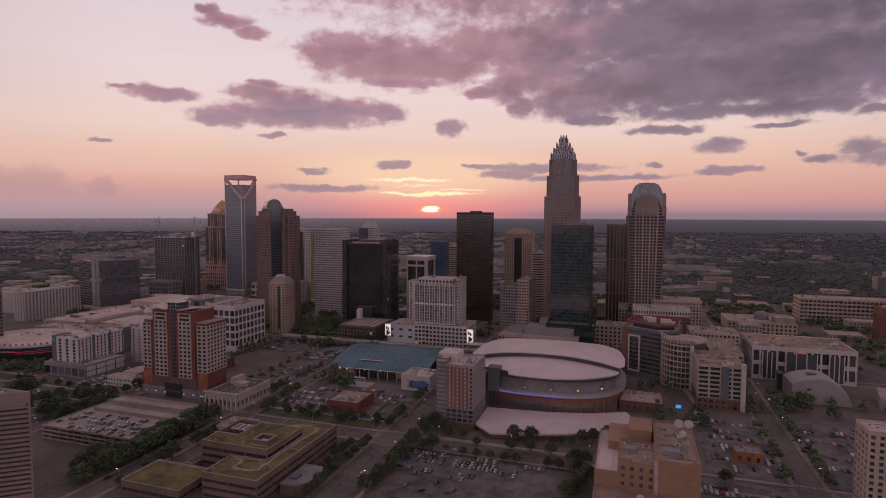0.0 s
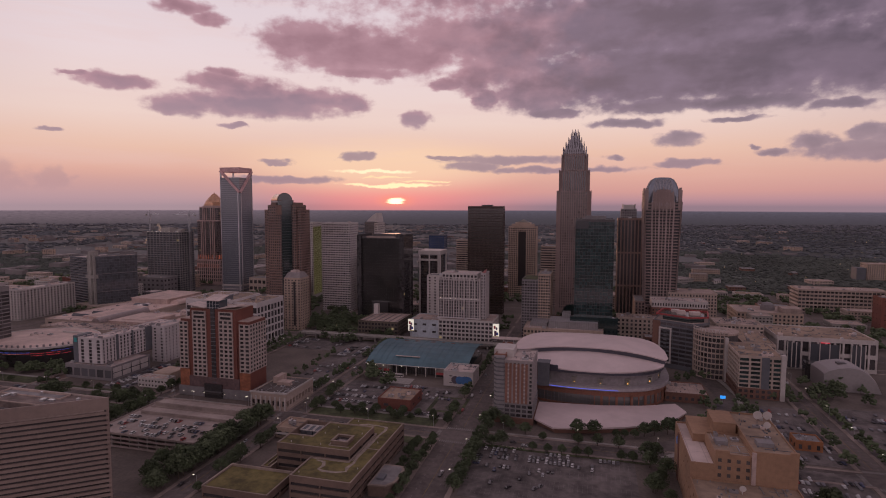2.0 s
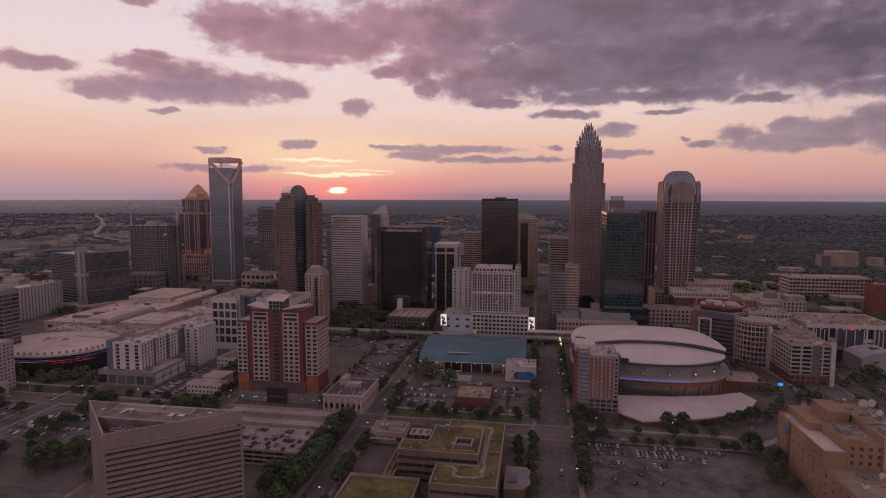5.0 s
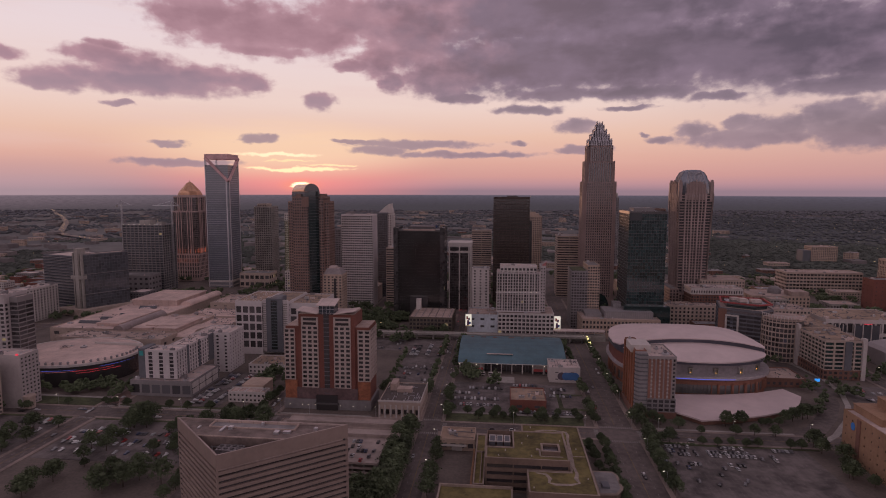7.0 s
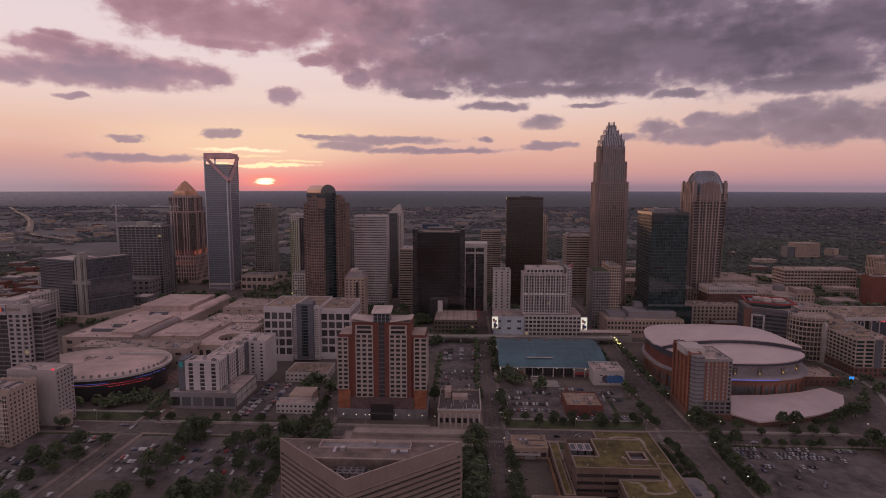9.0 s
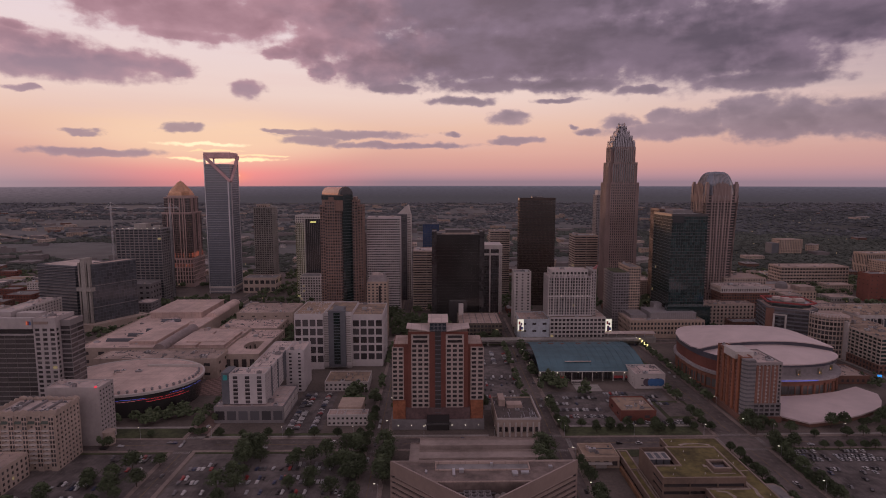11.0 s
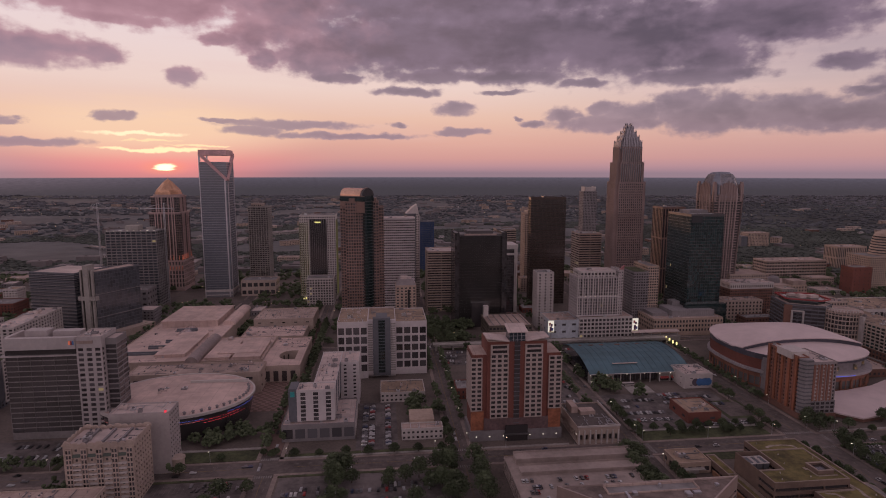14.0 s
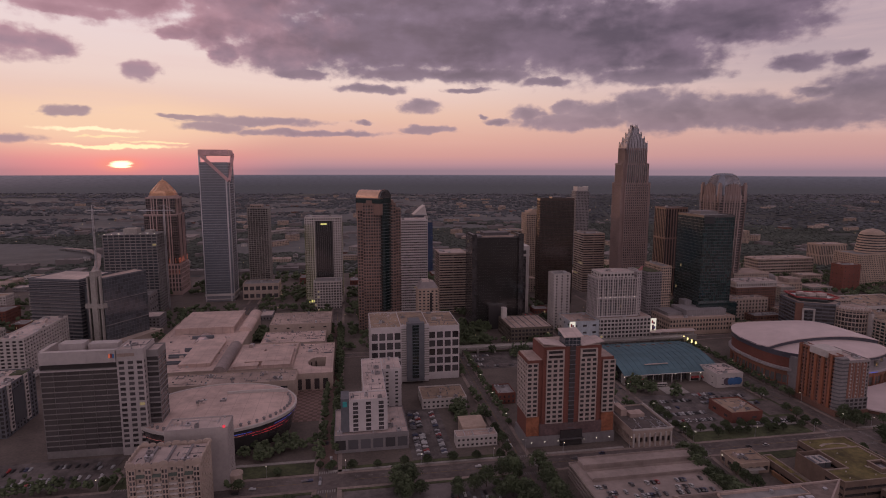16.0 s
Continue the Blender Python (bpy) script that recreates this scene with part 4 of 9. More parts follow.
bay = [(-499.4, 706.0), (-497.4, 702.6), (-494.4, 702.2), (-489.2, 707.6), (-486.6, 711.6), (-486.6, 718), (-499.4, 718)]
bay_part = part("glass_bay", Shape().prism(bay, 30, 171), green_glass, o, "dark glass bay up the cut corner")
s = Shape()
for k in range(36):
    s.prism([(x + (0.25 if x > -496 else -0.1), y - 0.25) for x, y in bay], 31 + k * 3.8, 31.4 + k * 3.8)
part("bay_mullion", s, black_frame, bay_part, kind="stuff")


def vault_ring(d, r, z):
    """Half circle across the north-west diagonal, d metres along it."""
    cx, cy, h = -493.2 - d * 0.707, 706.2 + d * 0.707, 0.707
    return [(cx + r * math.cos(math.radians(q)) * h, cy + r * math.cos(math.radians(q)) * h, z + r * math.sin(math.radians(q))) for q in range(0, 181, 10)]


def drum_ring(d0, d1, r, z):
    return [(-493.2 - d * 0.707 + q * 0.707, 706.2 + d * 0.707 + q * 0.707, z) for d, q in ((d1, -r), (d0, -r), (d0, r), (d1, r))]


part("drum", Shape().loft([drum_ring(0, 40, 9.9, z) for z in (150, 170.7)]), granite_brown, o)
part("drum_band", Shape().loft([drum_ring(-0.3, 40.3, 10.2, z) for z in (164, 169.6)]), green_glass, o, "dark green band under the vault")
part("vault", Shape().loft([vault_ring(d, 9.7, 170.6) for d in (1.2, 40)]), surface("vault_copper", (0.66, 0.42, 0.30), 0.22, metal=0.95, vary=0.12), o, "sheet-metal barrel vault glowing in low sun")
part("vault_end", Shape().loft([vault_ring(d, 10.1, 170.6) for d in (-0.6, 1.4)]), black_glass, o, "dark arched glass end")
part("vault_rim", Shape().loft([vault_ring(d, 10.6, 170.6) for d in (1.4, 2.4)]), granite_brown, o)

# white louvred tower
o = thing("white_louvred_tower", (-450, 815, 0), "white tower with fine horizontal louvres", "skyscraper")
tower_box(o, -477, -430, 786, 818, 0, 137, bright_white, dark_glass, nx=17, ny=18, floor=3.6, wf=0.8, hf=0.48, deep=0.4, top_h=1.5, most=140, lit=0.004, gear=3, seed=18, roof_m=white_roof)
s = Shape()
for k in range(18):
    s.box(-476.6 + k * 2.7, -476.1 + k * 2.7, 785.4, 786, 121, 134)
part("crown_fin", s, white_wall, o, kind="stuff")
o = thing("ramp_roof_tower", (-420, 885, 0), "pale glass tower with a sloping penthouse", "skyscraper")
tower_box(o, -440, -424, 868, 905, 0, 137, slate_wall, blue_glass, bay=3.4, floor=3.8, wf=0.92, hf=0.86, most=20, gear=0, seed=19)
tower_box(o, -424, -418, 870, 903, 0, 135, white_wall, dark_glass, bay=3.4, floor=3.8, wf=0.6, hf=0.5, most=20, gear=0, seed=190)
part("penthouse", Shape().loft([[(-440, 872, 136), (-419, 872, 136), (-419, 900, 136), (-440, 900, 136)], [(-428, 872, 147), (-422, 872, 151), (-422, 900, 151), (-428, 900, 147)]]), white_wall, o, "white wedge penthouse")
building("backdrop_tower", "plain grey tower behind the louvred one", -505, -484, 840, 868, 112, grey_wall, dark_glass, bay=3.4, floor=3.6, wf=0.6, most=20, seed=20)

# small tan tower
o = thing("tan_stair_tower", (-448, 656, 0), "narrow tan brick tower with a sloping top storey", "building")
tower_box(o, -461, -437, 645, 668, 0, 69, tan_wall, dark_glass, bay=4.4, floor=3.6, wf=0.5, hf=0.5, most=70, gear=0, seed=21)
part("hipped_top", Shape().loft([[(-461, 645, 68.4), (-437, 645, 68.4), (-437, 668, 68.4), (-461, 668, 68.4)], [(-457, 649.5, 75.5), (-441, 649.5, 75.5), (-441, 663.5, 75.5), (-457, 663.5, 75.5)]]), surface("slope_grey", (0.24, 0.21, 0.21), 0.6, vary=0.15), o, "grey sloping top storey")
part("roof_plant", Shape().box(-455, -447, 652, 661, 75.5, 78).box(-446, -443, 653, 657, 75.5, 77), white_roof, o)
part("glass_strip", Shape().box(-447.2, -444.6, 644.6, 645.1, 6, 64), black_glass, o, "dark window strip")
building("curved_banded_hotel", "cream hotel banded with ribbon windows", -412, -372, 795, 840, 88, cream_wall, dark_glass, "hotel", nx=2, ny=2, floor=3.6, wf=0.97, hf=0.5, most=50, lit=0.02, roof_m=white_roof, gear=4, seed=23)

# black glass block with notched corners
bronze_mirror = surface("bronze_mirror", (0.105, 0.102, 0.100), 0.06, metal=0.7, vary=0.1, grain=0.05, bump=0.35)
o = thing("black_glass_tower", (-350, 725, 0), "black mirror-glass tower with notched corners", "skyscraper")
tower_box(o, -378, -322, 710, 748, 0, 121, black_frame, bronze_mirror, bay=2.6, floor=3.8, wf=0.985, hf=0.98, deep=0.06, top_h=2.4, most=120, lit=0.004, gear=0, seed=24)
for x in (-384, -322.2):
    tower_box(o, x, x + 6.2, 706.5, 746, 0, 123.5, rubber, black_glass, bay=3, floor=3.8, wf=0.94, hf=0.94, deep=0.06, most=20, gear=0, seed=25)
part("plant_room", Shape().box(-366, -332, 720, 742, 118, 124.5), black_frame, o)
part("roof_edge", Shape().box(-371, -329, 709.6, 711.2, 119.6, 121.6), pale_roof, o, "pale roof edge")
part("bay_step", Shape().box(-362, -338, 705, 710, 0, 32), black_glass, o)

# pale-columned dark office
o = thing("white_column_office", (-296, 800, 0), "dark office with broad white corner columns", "office building")
tower_box(o, -316, -288, 780, 815, 0, 92, black_frame, black_glass, bay=3, floor=3.8, wf=0.94, hf=0.9, deep=0.08, most=40, gear=0, seed=26)
for x in (-317.5, -303, -289.5):
    part("column", Shape().box(x + 0.6, x + 2.4, 778.6, 781.5, 0, 92), white_wall, o, "broad white column")
for y in (779, 812):
    part("column", Shape().box(-286.4, -284.4, y, y + 3, 0, 92), white_wall, o, "broad white column")
part("cap", Shape().box(-318, -284, 778.4, 816, 92, 98), white_wall, o, "white roof cap")
part("cross_band", Shape().box(-318, -284, 778.2, 778.6, 83, 86), white_wall, o)

# brown 40-storey slab
o = thing("bronze_slab_tower", (-227, 838, 0), "dark bronze-glass slab skyscraper", "skyscraper")
tower_box(o, -254, -200, 825, 840, 0, 163, surface("bronze_frame", (0.055, 0.035, 0.028), 0.5), bronze_glass, bay=2.0, floor=3.9, wf=0.9, hf=0.85, deep=0.1, top_h=3.2, most=140, lit=0.002, gear=0, seed=27)
part("plant_room", Shape().box(-234, -218, 829, 840, 160, 165), black_frame, o)
building("banded_round_office", "cream office banded with dark ribbons", -290, -258, 900, 930, 108, cream_wall, dark_glass, nx=2, ny=2, floor=3.6, wf=0.97, hf=0.5, most=30, gear=2, seed=28)
o = thing("pyramid_top_tower", (-193, 1016, 0), "brown gridded tower with a small pyramid roof", "skyscraper")
tower_box(o, -218, -169, 1000, 1032, 0, 127, tan_wall, dark_glass, bay=3.3, floor=3.8, wf=0.62, hf=0.6, most=20, gear=0, seed=29)
part("glass_bay", Shape().box(-200, -187, 999.3, 1000, 20, 118), black_glass, o, "dark glass middle bay")
part("stepped_top", Shape().box(-213, -174, 1003, 1029, 127, 131).box(-207, -180, 1006, 1026, 131, 134), tan_wall, o)
part("pyramid_roof", Shape().loft([[(-193.5 + a * r, 1016 + b * r * 0.8, z) for a, b in ((-1, -1), (1, -1), (1, 1), (-1, 1))] for r, z in ((10.5, 134), (0.5, 139.5))]), surface("roof_brown", (0.16, 0.15, 0.13), 0.6), o, "brown pyramid roof")
building("blue_glass_block", "small blue glass office", -405, -372, 1128, 1155, 103, slate_wall, surface("blue_tint", (0.05, 0.08, 0.16), 0.15), bay=3, floor=3.8, wf=0.93, hf=0.9, deep=0.08, most=10, gear=2, seed=30)

# white hotel with podium
o = thing("white_tower_hotel", (-219, 655, 0), "white-ribbed hotel tower on a stepped podium", "hotel")
tower_box(o, -243, -200, 634, 660, 74, 84, white_wall, dark_glass, nx=10, ny=6, floor=3.5, wf=0.66, hf=0.66, deep=0.5, most=20, gear=3, seed=310, roof_m=white_roof)
tower_box(o, -247, -196, 632, 662, 30, 77, surface("hotel_white", (0.40, 0.365, 0.36), 0.75, vary=0.12, dirt=0.2), dark_glass, nx=16, ny=8, floor=3.5, wf=0.62, hf=0.76, deep=0.6, most=200, lit=0.01, gear=4, seed=31, roof_m=white_roof)
tower_box(o, -196, -190, 634, 658, 30, 85, surface("hotel_white", (0.40, 0.365, 0.36)), dark_glass, bay=3.2, floor=3.5, wf=0.45, hf=0.5, most=30, gear=0, seed=32)
tower_box(o, -245, -180, 626, 668, 0, 30, white_wall, dark_glass, bay=4.6, floor=4.6, wf=0.72, hf=0.62, deep=0.5, most=120, lit=0.06, gear=5, seed=33, roof_m=pale_roof)
s = Shape()
for k in range(9):
    s.box(-247.0 + k * 6.2, -245.8 + k * 6.2, 630.9, 632, 30, 79)
part("pier", s, white_wall, o, kind="stuff")
part("ledge", Shape().box(-247.8, -195.2, 630.7, 632, 52.6, 53.8).box(-247.8, -195.2, 630.7, 632, 30, 31.4), bright_white, o, "projecting white ledge")
s = Shape()
for k in range(8):
    s.box(-244.2 + k * 6.2, -243.6 + k * 6.2, 630.3, 630.7, 53.8, 54.4)
part("ledge_lamp", s, lit_white, o, "small white lamps along the ledge", kind="stuff")
part("red_crown", Shape().loft([[(-194, 634, 85), (-190, 634, 85), (-190, 637, 85), (-194, 637, 85)], [(-194, 634, 86), (-189, 633.6, 90), (-189, 637, 90), (-194, 637, 86)]]), surface("crown_rose", (0.36, 0.14, 0.14), 0.6), o, "small rosy sloping fin")
o = thing("blank_podium", (-262, 645, 0), "pale blue-grey blank podium with bright billboards", "building")
tower_box(o, -281, -245.3, 628, 668, 0, 27, surface("pale_blue_wall", (0.42, 0.46, 0.50), 0.7), dark_glass, bay=12, floor=9, wf=0.4, hf=0.3, most=20, gear=3, seed=34, roof_m=pale_roof)
for x, z0, z1 in ((-283, 13, 27), (-179.6, 12, 27)):
    b = thing("lit_billboard", (x + 3, 627, 0), "lit white billboard with a dark blurred picture", "billboard", "billboards")
    part("frame", Shape().box(x - 0.4, x + 7.4, 626.6, 627.4, z0 - 0.4, z1 + 0.4).box(x + 3, x + 4, 626.8, 627.4, 0, z0), steel, b)
    panel = part("panel", Shape().box(x, x + 7, 626.2, 626.6, z0, z1), lamp_glow("billboard_white", (1.0, 0.9, 0.78), 0.75), b)
    part("picture", Shape().prism([(x + 1.6, 626.05), (x + 4.2, 626.05), (x + 4.2, 626.18), (x + 1.6, 626.18)], z0 + 1, z0 + 7).box(x + 3.2, x + 5.2, 626.02, 626.18, z1 - 7, z1 - 4), surface("poster_dark", (0.12, 0.06, 0.12), 0.6), panel, "dark blurred picture")
    part("picture", Shape().box(x + 1.0, x + 3.0, 626.04, 626.18, z1 - 6, z1 - 2.4), surface("poster_red", (0.30, 0.05, 0.05), 0.6), panel, "red blurred patch")
    part("picture", Shape().box(x + 3.6, x + 6.2, 626.06, 626.18, z0 + 2.0, z0 + 5.2), surface("poster_blue", (0.05, 0.09, 0.28), 0.6), panel, "blue blurred patch")
    part("picture", Shape().box(x + 0.3, x + 6.7, 626.08, 626.18, z0 + 0.2, z0 + 0.9), surface("poster_gold", (0.45, 0.30, 0.06), 0.6), panel, "yellow strip")
building("slim_white_tower", "slim white blank-sided tower", -279, -257, 692, 714, 73, white_wall, dark_glass, nx=3, ny=4, floor=3.7, wf=0.3, hf=0.5, most=30, gear=1, seed=35)
o = building("low_bank_hall", "low dark brown hall with a ribbed pale roof", -352, -300, 635, 692, 20.5, surface("hall_umber", (0.115, 0.095, 0.075), 0.85, vary=0.2, dirt=0.3), black_glass, bay=4.3, floor=5, wf=0.7, hf=0.6, most=60, lit=0.02, gear=0, seed=36, roof_m=pale_roof)
part("roof_tower", Shape().box(-350, -344, 682, 689, 19.5, 33), white_wall, o, "pale blank roof tower")
for k in range(6):
    part("roof_rib", Shape().box(-346 + k * 8.4, -345.4 + k * 8.4, 636, 691, 19.6, 20.4), grey_wall, o)

# tallest tower, stepped, with a spiked crown
o = thing("crowned_tower", (-98, 851, 0), "tallest rose-granite tower with a spiked silver crown", "skyscraper")
BX, BY = -98.5, 845.2
for k, (half, za, zb) in enumerate(((24.0, 0, 185), (21.2, 185, 215), (18.2, 215, 238))):
    inset = (5.0, 4.5, 4.0)[k]
    n = round(half * 0.62)
    for hx, hy, faces, most in ((half, half * 0.8 - inset, "ew", 60), (half - inset, half * 0.8, "s", 90)):
        tower_box(o, BX - hx, BX + hx, BY - hy, BY + hy, za, zb, granite_rose, dark_glass, nx=round(hx * 0.62), ny=round(hy * 0.62), floor=3.9 if k == 0 else 30, wf=0.54, hf=0.64 if k == 0 else 0.97, deep=0.5, top_h=1.2,
                  base_h=14 if k == 0 else 0, most=most if k == 0 else 12, lit=0.003, gear=0, seed=40 + k, faces=faces)
    s = Shape()
    for hx, hy, south in ((half, half * 0.8 - inset, False), (half - inset, half * 0.8, True)):
        n = round((hx if south else hy) * 0.62)
        for i in range(n + 1):
            t = -1 + 2 * i / n
            if south:
                s.box(BX + t * hx - 0.42, BX + t * hx + 0.42, BY - hy - 0.6, BY - hy, za, zb + 1.2)
            else:
                s.box(BX - hx - 0.6, BX - hx, BY + t * hy - 0.42, BY + t * hy + 0.42, za, zb + 1.2)
                s.box(BX + hx, BX + hx + 0.6, BY + t * hy - 0.42, BY + t * hy + 0.42, za, zb + 1.2)
    part("pier", s, granite_rose, o, "rose granite piers", kind="stuff")
# the crown: rings of thin spikes, each ring smaller and taller
for k, (r, za, zb) in enumerate(((16.2, 236, 248.5), (12.8, 246, 256), (9.2, 253, 263), (5.8, 260, 269.5), (3.8, 265, 274.5))):
    s = Shape()
    n = (13, 10, 8, 6, 4)[k]
    for i in range(n + 1):
        t = -r + 2 * r * i / n
        tall = zb - (2.6 if i % 2 else 0.0)
        for x, y in ((BX + t, BY - r * 0.84), (BX + t, BY + r * 0.84), (BX - r, BY + t * 0.84), (BX + r, BY + t * 0.84)):
            s.loft([[(x + a * q, y + b * q, z) for a, b in ((-1, -1), (1, -1), (1, 1), (-1, 1))] for q, z in ((0.62, za - 1), (0.55, tall - 2.5), (0.16, tall + 0.6))])
    d_ = r * 0.84
    s.box(BX - r, BX + r, BY - d_ - 0.2, BY - d_ + 0.4, za + 4, za + 4.5).box(BX - r - 0.2, BX - r + 0.4, BY - d_, BY + d_, za + 4, za + 4.5).box(BX + r - 0.4, BX + r + 0.2, BY - d_, BY + d_, za + 4, za + 4.5)
    part("crown_spire", s, surface("crown_silver", (0.44, 0.42, 0.45), 0.5, metal=0.3), o, "silver crown spikes", kind="stuff")
    part("crown_core", Shape().box(BX - r + 1.4, BX + r - 1.4, BY - r * 0.84 + 1.4, BY + r * 0.84 - 1.4, za - 6, zb - 4.5), grey_wall, o)
part("winter_garden", Shape().loft([list(reversed([(-98.5 + 15 * math.cos(math.radians(a)), y, 2 + 20 * math.sin(math.radians(a))) for a in range(0, 181, 15)])) for y in (813, 825.5)]), green_glass, o, "arched glass hall at the foot")
building("wide_band_office", "pale office with strong dark ribbons", -151, -113, 900, 940, 100, cream_wall, dark_glass, nx=2, ny=2, floor=4.0, wf=0.97, hf=0.5, most=30, gear=4, seed=46)
o = thing("terrace_hotel", (-137, 705, 0), "grey hotel with a planted roof terrace", "hotel")
tower_box(o, -154, -134, 684, 725, 0, 73, grey_wall, dark_glass, bay=3.2, floor=3.5, wf=0.66, hf=0.6, most=90, lit=0.01, gear=0, seed=47)
tower_box(o, -134, -119, 686, 728, 0, 80, tan_wall, dark_glass, bay=3.2, floor=3.5, wf=0.66, hf=0.6, most=60, lit=0.01, gear=2, seed=48)
part("roof_planting", Shape().box(-153, -136, 685, 722, 72, 73.3), grass, o, "planted roof terrace")

# dark green glass block
o = thing("green_glass_tower", (-66, 700, 0), "dark green glass office tower", "skyscraper")
tower_box(o, -90, -46, 667, 725, 0, 148, black_frame, green_glass, bay=2.9, floor=3.9, wf=0.94, hf=0.9, deep=0.08, top_h=3, most=220, lit=0.012, gear=3, seed=49, base_h=8)
part("lit_cap", Shape().box(-89, -75, 666.5, 667, 137, 146), pale_glass, o, "paler glazed corner")
part("plant_room", Shape().box(-80, -55, 690, 715, 146, 151.5), grey_wall, o)
part("podium", Shape().box(-94, -40, 660, 667, 0, 34), green_glass, o)

# flared tower with glass barrel crown
o = thing("flared_tower", (15.6, 778, 0), "pale piered tower flaring upwards to a glass crown", "skyscraper")
def flare(z):
    return 18.8 + 3.4 * (max(0, z - 40) / 130.0) ** 1.3
CX, CY = 15.6, 780.0
core = Shape()
zs = [0, 40, 80, 120, 169]
core.loft([[(CX + a * (flare(z) - 0.7), CY + b * (flare(z) - 0.7), z) for a, b in ((-1, -1), (1, -1), (1, 1), (-1, 1))] for z in zs])
part("glass_core", core, dark_glass, o)
piers = Shape()
for i in range(11):
    t = -1 + 2 * i / 10
    for za, zb in zip(zs, zs[1:]):
        ra, rb = flare(za), flare(zb)
        if i in (1, 9):
            continue
        for fa, fb in ((lambda r: (CX + t * r, CY - r), None), (lambda r: (CX - r, CY + t * r), None), (lambda r: (CX + r, CY + t * r), None)):
            (xa, ya), (xb, yb) = fa(ra), fa(rb)
            q = 0.85 if i % 2 == 0 else 0.45
            piers.loft([[(x - q, y - q, z), (x + q, y - q, z), (x + q, y + q, z), (x - q, y + q, z)] for x, y, z in ((xa, ya, za), (xb, yb, zb))])
part("pier", piers, surface("pale_granite", (0.37, 0.29, 0.27), 0.6), o, "pale granite piers", kind="stuff")
floors = Shape()
for k in range(43):
    z = 4 + k * 3.85
    r = flare(z) - 0.3
    floors.loft([[(CX + a * r, CY + b * r, zz) for a, b in ((-1, -1), (1, -1), (1, 1), (-1, 1))] for zz in (z, z + 1.3)])
part("spandrel", floors, granite_rose, o, kind="stuff")
PROFILE = ((21.6, 164), (20.8, 175), (18.6, 185), (15.8, 193), (12.8, 198), (9.5, 200.4), (0.8, 201.2))
crown = Shape()
crown.loft([[(CX + a * r, CY + b * r, z) for a, b in ((-1, -0.62), (-0.62, -1), (0.62, -1), (1, -0.62), (1, 0.62), (0.62, 1), (-0.62, 1), (-1, 0.62))] for r, z in PROFILE])
crown_part = part("crown", crown, surface("crown_glass", (0.24, 0.26, 0.30), 0.22, metal=0.5), o, "faceted blue-grey glass crown")
s = Shape()
for i in range(13):
    t = -1 + 2 * i / 12
    for (ra, za_), (rb, zb_) in zip(PROFILE[:4], PROFILE[1:5]):
        ra, rb = ra + 0.25, rb + 0.25
        s.beam((CX + t * ra * 0.62, CY - ra, za_), (CX + t * rb * 0.62, CY - rb, zb_), 0.55)
        s.beam((CX - ra, CY + t * ra * 0.62, za_), (CX - rb, CY + t * rb * 0.62, zb_), 0.55)
        s.beam((CX + ra, CY + t * ra * 0.62, za_), (CX + rb, CY + t * rb * 0.62, zb_), 0.55)
part("crown_rib", s, surface("rib_grey", (0.34, 0.315, 0.325), 0.45, metal=0.3), crown_part, "grey crown ribs", kind="stuff")
# granite fronts that run up into the crown on three sides
s = Shape()
for i in range(7):
    t = -1 + 2 * i / 6
    top = 186.5 - 5.0 * abs(t)
    for x, y in ((CX + t * 11.6, CY - 22.0), (CX - 22.0, CY + t * 11.6), (CX + 22.0, CY + t * 11.6)):
        s.box(x - 0.75, x + 0.75, y - 0.75, y + 0.75, 160, top + 0.8)
for x0, x1, y0, y1 in ((-12, 12, -21.9, -20.2), (-21.9, -20.2, -12, 12), (20.2, 21.9, -12, 12)):
    s.box(CX + x0, CX + x1, CY + y0, CY + y1, 160, 181).box(CX + x0 * (0.6 if x1 - x0 > 5 else 1), CX + x1 * (0.6 if x1 - x0 > 5 else 1), CY + y0 * (0.6 if y1 - y0 > 5 else 1), CY + y1 * (0.6 if y1 - y0 > 5 else 1), 181, 184.5)
part("crown_front", s, granite_rose, o, "pale granite front rising into the crown")
for a in (-1, 1):
    for b in (-1, 1):
        x, y = CX + a * 20.2, CY + b * 20.2
        part("corner_turret", Shape().box(x - 2.2, x + 2.2, y - 2.2, y + 2.2, 158, 184).box(x - 1.5, x + 1.5, y - 1.5, y + 1.5, 184, 187), granite_rose, o)
tower_box(o, -16, -4.0, 748, 800, 0, 42, granite_rose, dark_glass, bay=4, floor=4, wf=0.5, hf=0.7, most=60, gear=0, seed=50)
tower_box(o, -4, 34, 748, 757.9, 0, 36, granite_rose, dark_glass, bay=4, floor=4, wf=0.5, hf=0.7, most=60, gear=0, seed=51)

building("piered_brown_tower", "dark brown piered office tower", -36, 2, 846, 880, 146, granite_brown, black_glass, "skyscraper", bay=4.6, floor=50, wf=0.6, hf=0.95, most=20, gear=2, seed=52)
o = building("far_slim_tower", "slim grey apartment tower with a crown of fins", -15, 17, 1262, 1290, 158, grey_wall, dark_glass, "tower block", bay=3.6, floor=3.6, wf=0.6, most=20, gear=0, seed=53)
part("top_fins", Shape().box(-9, 12, 1266, 1286, 158, 167).box(-12, -10.5, 1264, 1288, 156, 168).box(13, 14.5, 1264, 1288, 156, 168), white_wall, o)
o = building("domed_federal_block", "tan stepped office with a round drum top", 352, 455, 868, 920, 58, tan_wall, dark_glass, bay=3.6, floor=3.8, wf=0.55, most=60, gear=0, seed=54)
